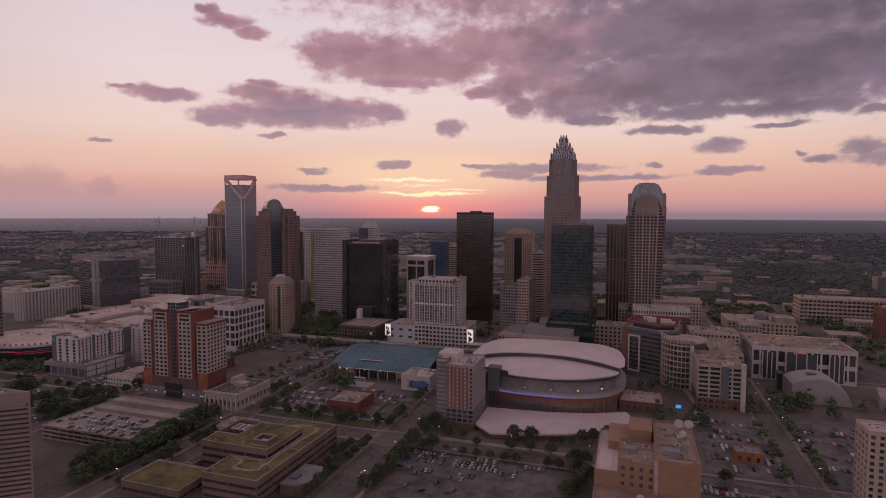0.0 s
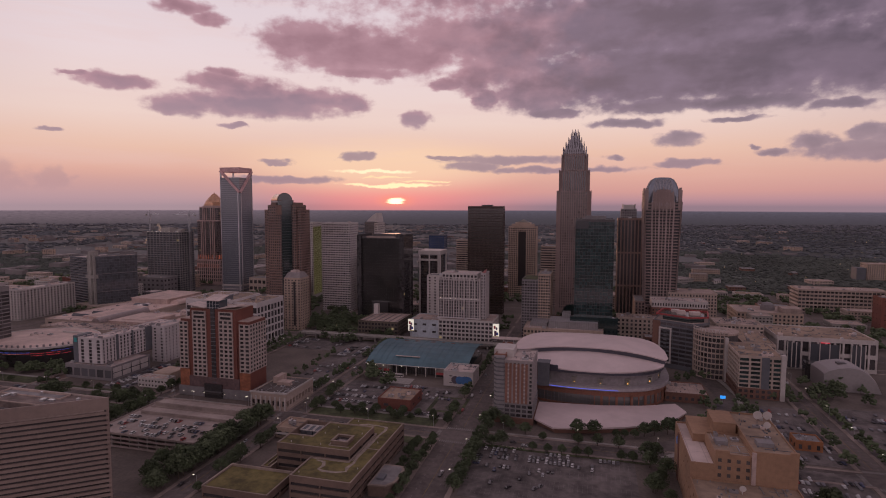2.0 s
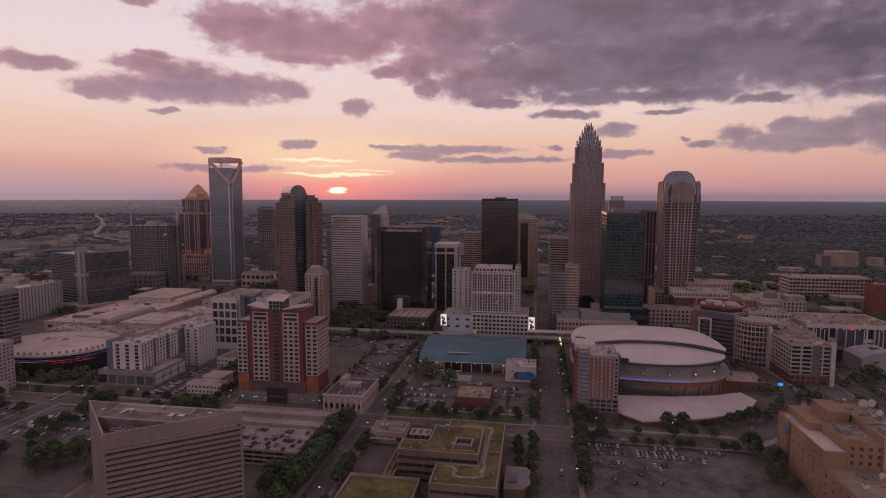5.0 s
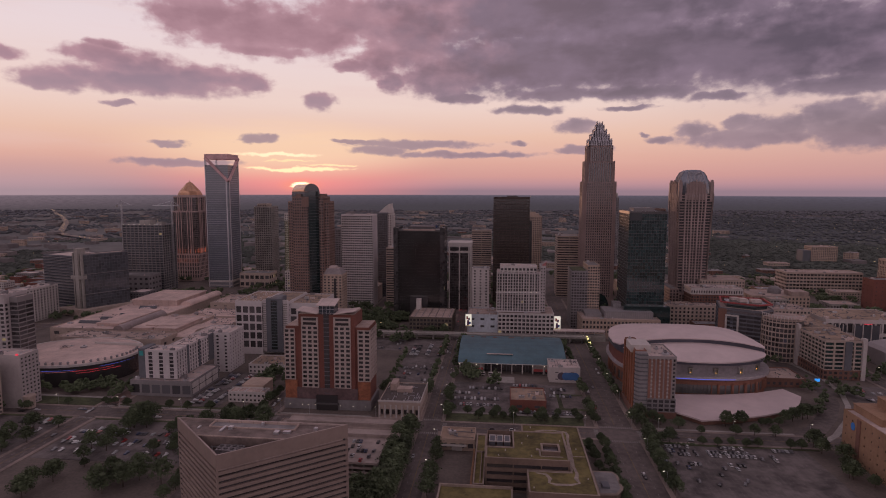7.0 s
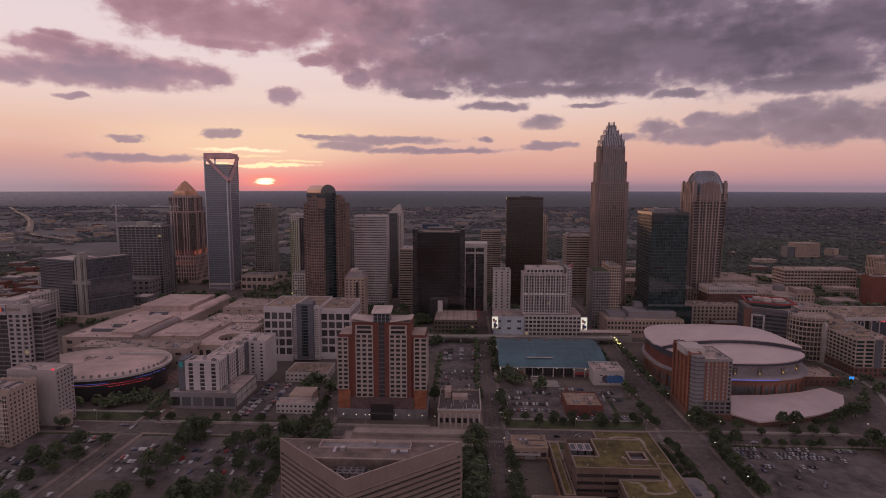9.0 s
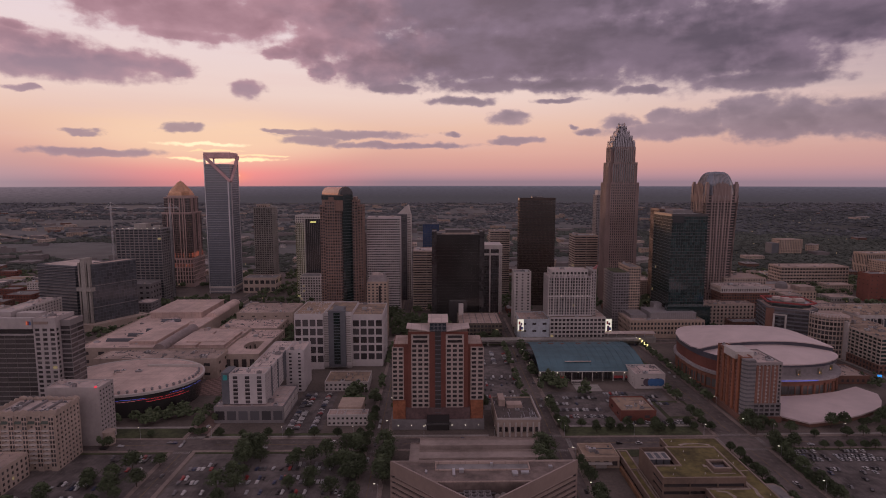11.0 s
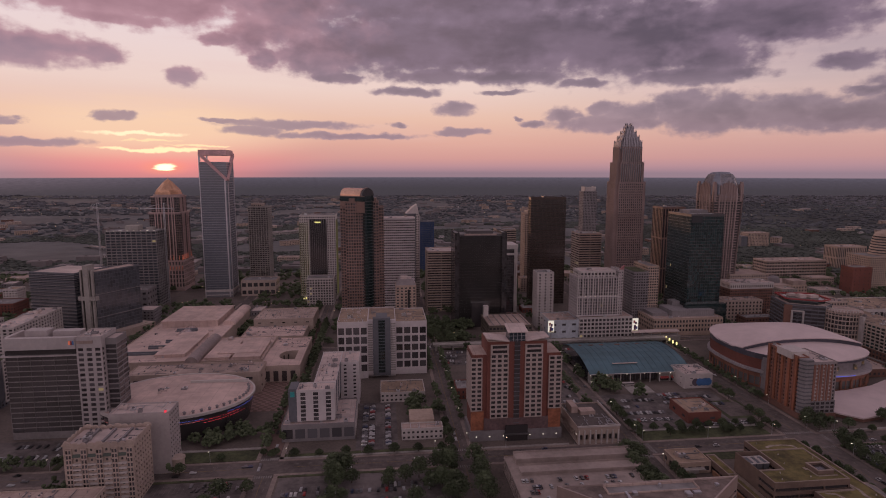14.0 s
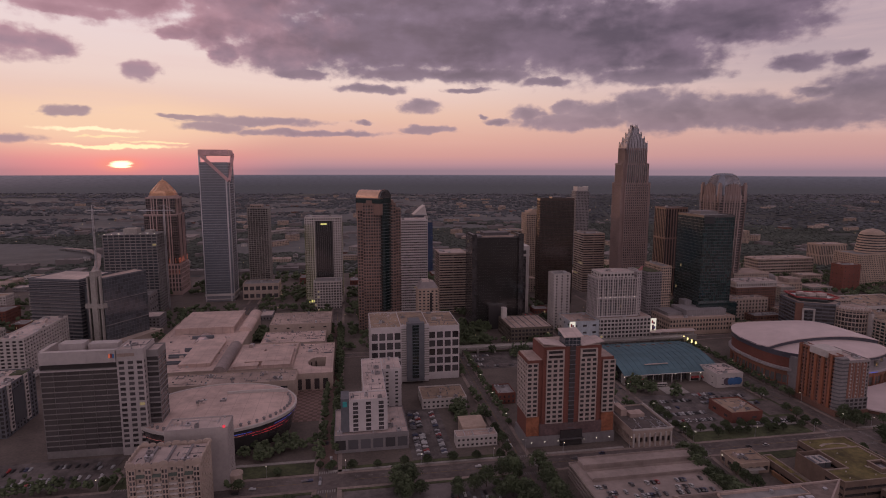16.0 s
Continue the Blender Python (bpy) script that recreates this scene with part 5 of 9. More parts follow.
for k in range(7):
    r = 25 - k * 0.7
    part("storey", Shape().tube(403, 894, r, r, 58 + k * 4.6, 60.6 + k * 4.6, 24), tan_wall, o, "round tan storey")
    part("ribbon_window", Shape().tube(403, 894, r - 0.8, r - 0.8, 60.6 + k * 4.6, 62.6 + k * 4.6, 24), dark_glass, o)
part("drum_cap", Shape().loft([[(403 + r * math.cos(2 * math.pi * i / 20), 894 + r * math.sin(2 * math.pi * i / 20), z) for i in range(20)] for r, z in ((20, 90), (17, 95), (9, 99), (1, 101))]), tan_wall, o)

# ---- nearer city: hotels, halls, arena ----
# red and cream hotel tower
o = thing("red_cream_hotel", (-377.5, 403, 0), "tall red brick and cream hotel with a grey base", "hotel")
BX0, BX1, BY0 = -412.0, -343.0, 390.0
part("brick_core", Shape().box(BX0 + 1.0, BX1 - 1.0, BY0 + 1.6, BY0 + 26, 8, 66.0).box(BX0 + 12, BX1 - 12, BY0 + 0.2, BY0 + 25, 8, 76), brick_red, o, "red brick body")
part("grey_base", Shape().box(BX0 - 0.6, BX1 + 0.6, BY0 - 0.8, BY0 + 27, 0, 8), grey_wall, o, "grey stone ground floor")
part("flat_roof", Shape().box(BX0 + 1.6, BX0 + 11.8, BY0 + 2.2, BY0 + 25.4, 65.9, 66.5).box(BX1 - 11.8, BX1 - 1.6, BY0 + 2.2, BY0 + 25.4, 65.9, 66.5).box(BX0 + 12.6, BX1 - 12.6, BY0 + 0.8, BY0 + 24.4, 75.9, 76.5), pale_roof, o, "pale flat roof")
part("brown_panel", Shape().box(BX0 + 10, BX1 - 10, BY0 - 0.4, BY0 + 1.5, 8.2, 17.2), surface("plum_brick", (0.135, 0.088, 0.088), 0.85, vary=0.25, grain=0.5, patch=0.1), o, "plum-grey brick panel above the base")
for x in (BX0 + 0.2, BX1 - 9.8):
    part("wing_foot", Shape().box(x, x + 9.6, BY0 + 0.4, BY0 + 1.6, 8.2, 22.6), surface("orange_brick", (0.30, 0.115, 0.062), 0.85, vary=0.25, grain=0.5, patch=0.1), o, "orange brick foot of the side wings")
part("entrance", Shape().box(-386, -369, BY0 - 2.2, BY0 - 0.8, 0, 12), black_glass, o, "dark glazed entrance")
part("canopy", Shape().box(-387, -368, BY0 - 4, BY0 - 0.8, 5.2, 5.8), black_frame, o)
wall, panes = Shape(), []
for s0, s1, n, z0, z1, y, nz in ((0.0, 0.125, 2, 23, 64, BY0 + 0.6, 12), (0.21, 0.405, 3, 17.5, 67, BY0 - 0.8, 14), (0.585, 0.78, 3, 17.5, 67, BY0 - 0.8, 14), (0.855, 1.0, 2, 23, 64, BY0 + 0.6, 12), (0.21, 0.405, 1, 67, 74, BY0 - 0.8, 2), (0.585, 0.78, 1, 67, 74, BY0 - 0.8, 2)):
    xa, xb = BX0 + 69 * s0, BX0 + 69 * s1
    facade(wall, panes, (xa, y), (1, 0), (0, -1), xb - xa, z0, z1, n, nz, 0.68 if n > 1 else 0.8, 0.62, 0.5)
    wall.face((xa, y + 1.4, z0), (xa, y, z0), (xa, y, z1), (xa, y + 1.4, z1))
    wall.face((xb, y, z0), (xb, y + 1.4, z0), (xb, y + 1.4, z1), (xb, y, z1))
    wall.face((xa, y, z1), (xb, y, z1), (xb, y + 1.4, z1), (xa, y + 1.4, z1))
    wall.face((xa, y + 1.4, z0), (xb, y + 1.4, z0), (xb, y, z0), (xa, y, z0))
for x, u, n in ((BX1 - 0.4, (0, 1), (1, 0)), (BX0 + 0.4, (0, -1), (-1, 0))):
    y = BY0 + 2 if u[1] > 0 else BY0 + 26
    facade(wall, panes, (x, y), u, n, 24, 23, 64, 6, 12, 0.6, 0.6, 0.4)
    for yy in (BY0 + 2, BY0 + 26):
        wall.face((x, yy, 23), (x - n[0] * 1.5, yy, 23), (x - n[0] * 1.5, yy, 64), (x, yy, 64))
part("cream_front", wall, surface("hotel_cream", (0.40, 0.335, 0.305), 0.8, vary=0.1, dirt=0.15), o, "cream window bays")
glaze(o, panes, black_glass, 300, 0.006, lit_warm, 60)
strip_part = part("glass_strip", Shape().box(-379.6, -375.4, BY0 - 0.3, BY0 + 0.6, 12, 76), black_glass, o, "dark glazed stair strip")
s = Shape()
for k in range(18):
    s.box(-379.8, -375.2, BY0 - 0.5, BY0 + 0.2, 13 + k * 3.5, 13.5 + k * 3.5)
part("strip_bar", s, slate_wall, strip_part, kind="stuff")
part("lantern_bars", Shape().box(-383.7, -371.3, BY0 + 0.45, BY0 + 0.6, 77, 77.25).box(-383.7, -371.3, BY0 + 0.45, BY0 + 0.6, 80, 80.25).box(-380.6, -380.3, BY0 + 0.4, BY0 + 0.6, 74, 83).box(-377.65, -377.35, BY0 + 0.4, BY0 + 0.6, 74, 83).box(-374.7, -374.4, BY0 + 0.4, BY0 + 0.6, 74, 83), steel, o, kind="stuff")
part("lantern", Shape().box(-383.5, -371.5, BY0 + 0.6, BY0 + 12, 74, 83), glazing("lantern_blue", (0.045, 0.06, 0.075), 0.1, 0.3), o, "dark blue glass roof lantern")
part("lantern_roof", Shape().loft([[(-385, BY0 - 1.5, 83), (-370, BY0 - 1.5, 83), (-370, BY0 + 13, 86), (-385, BY0 + 13, 86)], [(-385, BY0 - 1.5, 83.6), (-370, BY0 - 1.5, 83.6), (-370, BY0 + 13, 86.6), (-385, BY0 + 13, 86.6)]]), white_roof, o, "white sloping lantern roof")
for xa, xb, za, zb in ((-401, -384, 79, 76.5), (-371, -354, 76.5, 79)):
    part("butterfly_roof", Shape().loft([[(xa, BY0 - 2, za), (xb, BY0 - 2, zb), (xb, BY0 + 14, zb), (xa, BY0 + 14, za)], [(xa, BY0 - 2, za + 0.6), (xb, BY0 - 2, zb + 0.6), (xb, BY0 + 14, zb + 0.6), (xa, BY0 + 14, za + 0.6)]]), white_roof, o, "white sloping roof plane")
s = Shape()
for k in range(7):
    x = BX0 + 4 + k * 10.2
    s.box(x, x + 0.5, BY0 - 1.3, BY0 - 0.9, 3.4, 3.9)
part("wall_lamps", s, lit_white, o, "small white wall lamps", kind="stuff")

# white gridded office with a dark centre
o = thing("white_grid_office", (-477, 570, 0), "white office block with large windows and dark centre bay", "office building")
tower_box(o, -520, -491, 531, 590, 0, 57, bright_white, dark_glass, nx=4, ny=8, nz=5, wf=0.80, hf=0.76, deep=0.9, base_h=6, top_h=5, most=90, gear=3, seed=61, roof_m=tan_roof)
tower_box(o, -464, -433, 540, 596, 0, 54, bright_white, dark_glass, nx=4, ny=8, nz=5, wf=0.80, hf=0.76, deep=0.9, base_h=6, top_h=5, most=90, gear=3, seed=62, roof_m=tan_roof)
tower_box(o, -491, -464, 536, 594, 0, 56, bright_white, dark_glass, nx=4, ny=8, nz=10, wf=0.3, hf=0.3, most=20, gear=2, seed=63, roof_m=tan_roof)
part("centre_bay", Shape().box(-486, -469, 530, 536, 3, 60).box(-483, -472, 536.6, 552, 55, 60), slate_wall, o, "dark slate centre bay")
part("centre_glass", Shape().box(-480.6, -474.4, 529.6, 530, 6, 58), green_glass, o, "dark glazed strip")
for k in range(16):
    part("glass_bar", Shape().box(-480.6, -474.4, 529.3, 529.6, 9 + k * 3.1, 9.4 + k * 3.1), slate_wall, o)
for x in (-491, -469):
    panel = part("white_panel", Shape().box(x, x + 5, 533, 536, 3, 57.6), bright_white, o, "white clad panel beside the centre bay")
    s = Shape()
    for k in range(21):
        s.box(x + 0.2, x + 4.8, 532.7, 533, 7 + k * 2.3, 8.2 + k * 2.3)
    part("banding", s, concrete, panel, kind="stuff")

# white hotel with podium and lit mark
o = thing("white_slab_hotel", (-525, 430, 0), "white and slate slab hotel on a grey podium", "hotel")
tower_box(o, -552, -498, 403, 450, 0, 13.5, grey_wall, pale_glass, bay=9, floor=9, wf=0.8, hf=0.62, deep=0.4, most=20, lit=0.0, gear=4, seed=64, roof_m=white_roof)
tower_box(o, -541, -513, 408, 424, 13.5, 38, bright_white, dark_glass, nx=3, ny=4, floor=3.3, wf=0.40, hf=0.80, deep=0.4, most=60, gear=2, seed=65, roof_m=white_roof)
tower_box(o, -530, -513.0, 424, 500, 13.5, 38, bright_white, dark_glass, nx=4, ny=18, floor=3.3, wf=0.46, hf=0.74, deep=0.4, most=120, gear=5, seed=66, roof_m=white_roof)
tower_box(o, -513, -497, 470, 500, 0, 38, bright_white, dark_glass, nx=2, ny=6, floor=3.3, wf=0.3, hf=0.5, deep=0.4, most=40, gear=2, seed=67, roof_m=white_roof)
part("slate_side", Shape().box(-547, -541, 408, 424, 13.5, 39), slate_wall, o, "slate-grey stair end")
for y0, y1 in ((424.2, 427.0), (443.5, 445.5), (461.0, 469.8)):
    part("slate_strip", Shape().box(-513.2, -512.6, y0, y1, 13.6, 38.3), slate_wall, o, "slate strip between the window bays")
for y in (404.5, 415.5, 426.5, 437.5):
    for z in (2.2, 7.4):
        part("podium_panel", Shape().box(-498.0, -497.6, y, y + 9.6, z, z + 4.4), white_wall, o, "pale framed podium panel")
part("hotel_mark", Shape().box(-545.6, -542.4, 407.5, 408, 33, 37), surface("teal_sign", (0.04, 0.30, 0.30), 0.5), o, "small teal square sign")

# oval museum with light strips
hall_roof = surface("hall_roof", (0.54, 0.41, 0.365), 0.75, vary=0.16, grain=0.08, patch=0.02, dirt=0.25, seam=9.0)
o = thing("oval_hall", (-640, 455, 0), "low oval hall with a pale roof and red-blue light strips", "hall")
def oval(rx, ry, z, cx=-642.5, cy=456.0, turn=0.0, n=56):
    c, s_ = math.cos(turn), math.sin(turn)
    return [(cx + rx * math.cos(2 * math.pi * i / n) * c - ry * math.sin(2 * math.pi * i / n) * s_, cy + rx * math.cos(2 * math.pi * i / n) * s_ + ry * math.sin(2 * math.pi * i / n) * c, z) for i in range(n)]
part("drum", Shape().loft([oval(55, 44, 0), oval(57, 46, 9), oval(59.5, 48, 19)]), black_glass, o, "dark glazed curving wall")
part("rim", Shape().loft([oval(60, 48.5, 18.6), oval(60, 48.5, 20.6), oval(58.5, 47, 20.6), oval(58.5, 47, 20.0)], cap=False), white_wall, o, "white rim")
part("roof", Shape().loft([oval(58.6, 47.1, 19), oval(58.6, 47.1, 20.1), oval(20, 16, 21.5)]), hall_roof, o, "pale rosy membrane roof")
for z, m, a0, a1, name in ((14.2, lit_pink, 38, 46, "pink"), (14.4, lit_red, 46, 52, "red"), (12.4, lit_red, 47, 53, "red"), (15.6, lit_blue, 38, 47, "blue"), (13.6, lit_pink, 30, 38, "pink"), (16.2, lit_blue, 50, 56, "blue")):
    lo, hi = oval(59.0, 47.6, z), oval(59.0, 47.6, z + 0.15)
    s = Shape()
    for i in range(a0, a1):
        s.face(lo[i % 56], lo[(i + 1) % 56], hi[(i + 1) % 56], hi[i % 56])
    part("light_strip", s, m, o, "glowing %s light strip" % name)
for i in range(34, 60):
    x, y, _ = oval(55, 44, 20)[i % 56]
    part("roof_vent", Shape().tube(x, y, 1.0, 0.9, 20, 21.8, 8).tube(x, y, 1.4, 0.5, 21.8, 22.6, 8), grey_wall, o)
roof_gear(o, -665, -635, 450, 470, 21, 6, 5)
part("ramp_curve", Shape().box(-640, -592, 478, 479.5, 20, 23).box(-660, -658.5, 430, 480, 20, 21), white_wall, o)
building("ballroom", "tan blank-walled ballroom behind the oval hall", -705, -588, 505, 535, 20, cream_wall, dark_glass, bay=20, floor=9, wf=0.3, hf=0.3, most=10, gear=8, seed=68, roof_m=pale_roof)

# convention centre: overlapping pale roofs, arched spine
o = thing("convention_centre", (-650, 640, 0), "sprawling convention hall with pale flat roofs and arched spine", "convention centre")
tower_box(o, -745, -665, 545, 755, 0, 19, cream_wall, dark_glass, bay=16, floor=9, wf=0.4, hf=0.4, most=40, gear=16, seed=69, roof_m=hall_roof)
tower_box(o, -654, -594, 546, 628, 0, 18, cream_wall, dark_glass, bay=8, floor=9, wf=0.4, hf=0.5, most=50, gear=10, seed=70, roof_m=hall_roof)
tower_box(o, -594, -556, 588, 628, 0, 16, cream_wall, dark_glass, bay=8, floor=9, wf=0.4, hf=0.5, most=20, gear=3, seed=170, roof_m=hall_roof)
tower_box(o, -637, -567, 636, 684, 0, 15, cream_wall, dark_glass, bay=12, floor=7, wf=0.4, hf=0.4, most=20, gear=8, seed=71, roof_m=hall_roof)
spine = Shape()
spine.loft([[(-659.5 + 6.2 * math.cos(math.radians(a)), y, 18 + 6.2 * math.sin(math.radians(a))) for a in range(0, 181, 15)] for y in (540, 622)])
part("spine_vault", spine, surface("vault_grey", (0.30, 0.25, 0.24), 0.5, metal=0.2, dirt=0.3), o, "brown-grey arched spine roof")
part("north_vault", Shape().loft([[(-659.5 + 7.5 * math.cos(math.radians(a)), y, 19 + 5.5 * math.sin(math.radians(a))) for a in range(0, 181, 15)] for y in (676, 760)]), hall_roof, o, "pale arched roof at the far end")
part("spine_roof", Shape().box(-665, -654, 622, 676, 18, 19.4), hall_roof, o)
part("spine_base", Shape().box(-665.2, -653.8, 536, 759, 0, 18), cream_wall, o)
for x0, x1, y0, y1, z in ((-735, -690, 690, 752, 22), (-640, -600, 560, 590, 20.5), (-700, -672, 560, 640, 21)):
    part("raised_roof", Shape().box(x0, x1, y0, y1, 17, z).box(x0 - 0.5, x1 + 0.5, y0 - 0.5, y1 + 0.5, z, z + 0.5), hall_roof, o)
# horseshoe court open to the sky, with an arcade round it
court, wall_in = Shape(), Shape()
arc_in = [(-571.5 + 9.0 * math.cos(math.radians(a)), 562 + 14.0 * math.sin(math.radians(a))) for a in range(90, 271, 15)]
ring_out = [(-594.0, 588 - (588 - 530) * k / 12) for k in range(13)]
for k in range(12):
    (xa, ya), (xb, yb) = arc_in[k], arc_in[k + 1]
    (xc, yc), (xd, yd) = ring_out[k], ring_out[k + 1]
    court.face((xa, ya, 16.5), (xc, yc, 16.5), (xd, yd, 16.5), (xb, yb, 16.5))
    wall_in.face((xa, ya, 0), (xb, yb, 0), (xb, yb, 16.5), (xa, ya, 16.5))
for (xa, ya), (xb, yb) in (((-594, 588), (-594, 530)), ((-594, 530), (-556, 530)), ((-556, 530), (-556, 588))):
    wall_in.face((xa, ya, 0), (xb, yb, 0), (xb, yb, 16.5), (xa, ya, 16.5))
court.face((-571.5, 576, 16.5), (-563.5, 576, 16.5), (-556, 588, 16.5), (-594, 588, 16.5))
court.face((-571.5, 548, 16.5), (-594, 530, 16.5), (-556, 530, 16.5), (-563.5, 548, 16.5))
court.face((-563.5, 576, 16.5), (-563.5, 548, 16.5), (-556, 530, 16.5), (-556, 588, 16.5))
wall_in.face((-563.5, 548, 0), (-563.5, 576, 0), (-563.5, 576, 16.5), (-563.5, 548, 16.5))
wall_in.face((-571.5, 548, 0), (-563.5, 548, 0), (-563.5, 548, 16.5), (-571.5, 548, 16.5))
wall_in.face((-563.5, 576, 0), (-571.5, 576, 0), (-571.5, 576, 16.5), (-563.5, 576, 16.5))
part("court_roof", court, hall_roof, o, "pale roof round a horseshoe court")
part("court_wall", wall_in, cream_wall, o, "cream wall of the horseshoe court")
for x, y in arc_in[1:-1:2]:
    part("court_opening", Shape().box(x - 0.3, x + 0.5, y - 1.6, y + 1.6, 4, 13), black_glass, o, "tall dark opening on the court")
for k in range(4):
    part("portico_opening", Shape().box(-589 + k * 8, -584.5 + k * 8, 529.6, 530.2, 1, 11), black_glass, o, "tall dark portico opening")
for x0, x1, y0, y1, z in ((-650, -627, 550, 606, 19.6), (-623, -597, 548, 604, 20.2)):
    part("roof_bin", Shape().box(x0, x1, y0, y1, 17.2, z).box(x0 - 0.4, x1 + 0.4, y0 - 0.4, y1 + 0.4, z, z + 0.4), hall_roof, o, "raised pale roof bay")
for x0, x1, y0, y1 in ((-708, -688, 610, 613), (-718, -694, 590, 593), (-712, -690, 655, 658), (-730, -700, 570, 572)):
    part("roof_slot", Shape().box(x0, x1, y0, y1, 18.0, 19.9).box(x0 - 0.4, x1 + 0.4, y0 + 2.2, y1 + 1.2, 18.0, 21), slate_wall, o, "dark clerestory slot in the roof")
part("high_hall", Shape().box(-735, -672, 676, 752, 17.5, 25).box(-736, -671, 675, 753, 25, 25.6), hall_roof, o, "higher pale hall at the far end")
part("skylight_strip", Shape().loft([[(-708, 640, 18.2), (-694, 640, 18.2), (-694, 672, 18.2), (-708, 672, 18.2)], [(-704, 640, 20.5), (-698, 640, 20.5), (-698, 672, 20.5), (-704, 672, 20.5)]]), surface("sheet_roof", (0.6, 0.52, 0.5), 0.25, metal=0.6), o, "shiny sheet-metal skylight strip")
building("flat_tan_hall", "plain pale hall with few openings", -634, -562, 692, 750, 21, cream_wall, dark_glass, bay=14, floor=7, wf=0.25, hf=0.2, most=20, gear=6, seed=72, roof_m=pale_roof)

# banded glass office with white gridded corner
office_clad = surface("office_clad", (0.40, 0.365, 0.36), 0.7, vary=0.1, dirt=0.15)
o = thing("banded_corner_office", (-725, 450, 0), "banded glass office with a white gridded corner tower", "office building")
tower_box(o, -753, -702, 428, 450, 0, 70, surface("spandrel_grey", (0.215, 0.198, 0.196), 0.6), glazing("band_glass", (0.070, 0.064, 0.064), 0.08, 0.15), nx=6, ny=3, nz=16, wf=0.99, hf=0.82, deep=0.4, base_h=5, top_h=1, most=70, lit=0.0, gear=0, seed=73)
tower_box(o, -702, -684, 425.5, 450, 0, 79, office_clad, dark_glass, nx=3, ny=5, nz=17, wf=0.62, hf=0.62, deep=0.5, base_h=5, top_h=8, most=90, gear=2, seed=74, roof_m=white_roof)
tower_box(o, -684.0, -676, 431, 448.5, 0, 76, surface("side_band", (0.22, 0.205, 0.205), 0.6, vary=0.1), dark_glass, nx=1, ny=2, nz=17, wf=0.99, hf=0.74, base_h=5, top_h=4.5, most=40, gear=0, seed=75, roof_m=white_roof)
fascia = part("fascia", Shape().box(-751, -702.2, 424.5, 428.5, 70.2, 79).box(-753, -750, 428.5, 450, 70.2, 79), office_clad, o, "pale blank top fascia")
part("recessed_storey", Shape().box(-751.5, -702.3, 427.7, 428.3, 65.6, 70.2), black_glass, o, "dark recessed glazed storey")
part("storey_ledge", Shape().box(-755.5, -701.8, 425.6, 428, 64.6, 65.5).box(-755.5, -753, 428, 450, 64.6, 65.5), office_clad, o, "pale ledge under the recess")
part("roof_deck", Shape().box(-750, -702.2, 428.7, 450, 70, 71.5), white_roof, o)
part("plant_screen", Shape().box(-744, -728, 438, 448, 71, 81).box(-726, -706, 441, 449, 71, 79.5), office_clad, o)
s = Shape()
for k, m in enumerate((lit_orange, red_paint, blue_paint)):
    part("sign_bar", Shape().box(-706.5 + k * 1.3, -705.5 + k * 1.3, 424.1, 424.5, 73.4, 76.4), m, fascia)
part("sign_letters", Shape().box(-701.4, -690, 424.9, 425.4, 73.8, 76), pale_roof, o, "dull sign bars")

# tan hotel slab with scalloped neighbour
o = thing("tan_gable_hotel", (-632, 378, 0), "tan hotel slab with a tall blank gable", "hotel")
tower_box(o, -655, -617, 366, 384, 0, 43, surface("gable_tan", (0.40, 0.36, 0.35), 0.8, vary=0.1, dirt=0.15), dark_glass, nx=12, ny=5, floor=3.2, wf=0.5, hf=0.45, faces="ewn", most=60, gear=3, seed=76, roof_m=white_roof)
part("roof_sign", Shape().tube(-619, 365.6, 0.9, 0.9, 43, 44.2, 8), lit_red, o, "small red rooftop light")
part("turret", Shape().tube(-614, 369, 4, 4, 0, 9, 12).tube(-614, 369, 4.6, 4.6, 9, 10, 12), cream_wall, o)
o = thing("scalloped_apartments", (-648, 345, 0), "cream apartment block with a scalloped rooftop crest", "apartment building")
tower_box(o, -665, -625, 331, 356, 0, 39, cream_wall, dark_glass, nx=14, ny=7, floor=3.2, wf=0.5, hf=0.55, deep=0.5, most=110, gear=5, seed=77, roof_m=white_roof)
for k in range(5):
    x = -663.4 + k * 8.6
    bay_part = part("window_bay", Shape().box(x, x + 3.6, 329.8, 331, 0, 37.4), cream_wall, o, "shallow cream bay")
    s = Shape()
    for j in range(11):
        s.box(x + 0.4, x + 1.5, 329.7, 329.8, 3.4 + j * 3.1, 5.4 + j * 3.1).box(x + 2.1, x + 3.2, 329.7, 329.8, 3.4 + j * 3.1, 5.4 + j * 3.1)
    part("bay_window", s, dark_glass, bay_part, kind="stuff")
    if k < 4:
        for j in range(8):
            part("balcony", Shape().box(x + 3.8, x + 8.4, 329.6, 331, 5.2 + j * 3.1, 6.2 + j * 3.1), white_wall, o)
        part("awning", Shape().loft([[(x + 3.8, 331, 33.4), (x + 8.4, 331, 33.4), (x + 8.4, 329.4, 32.2), (x + 3.8, 329.4, 32.2)], [(x + 3.8, 331, 33.6), (x + 8.4, 331, 33.6), (x + 8.4, 329.4, 32.4), (x + 3.8, 329.4, 32.4)]]), surface("awning_green", (0.08, 0.10, 0.085), 0.8), o, "dark green awning")
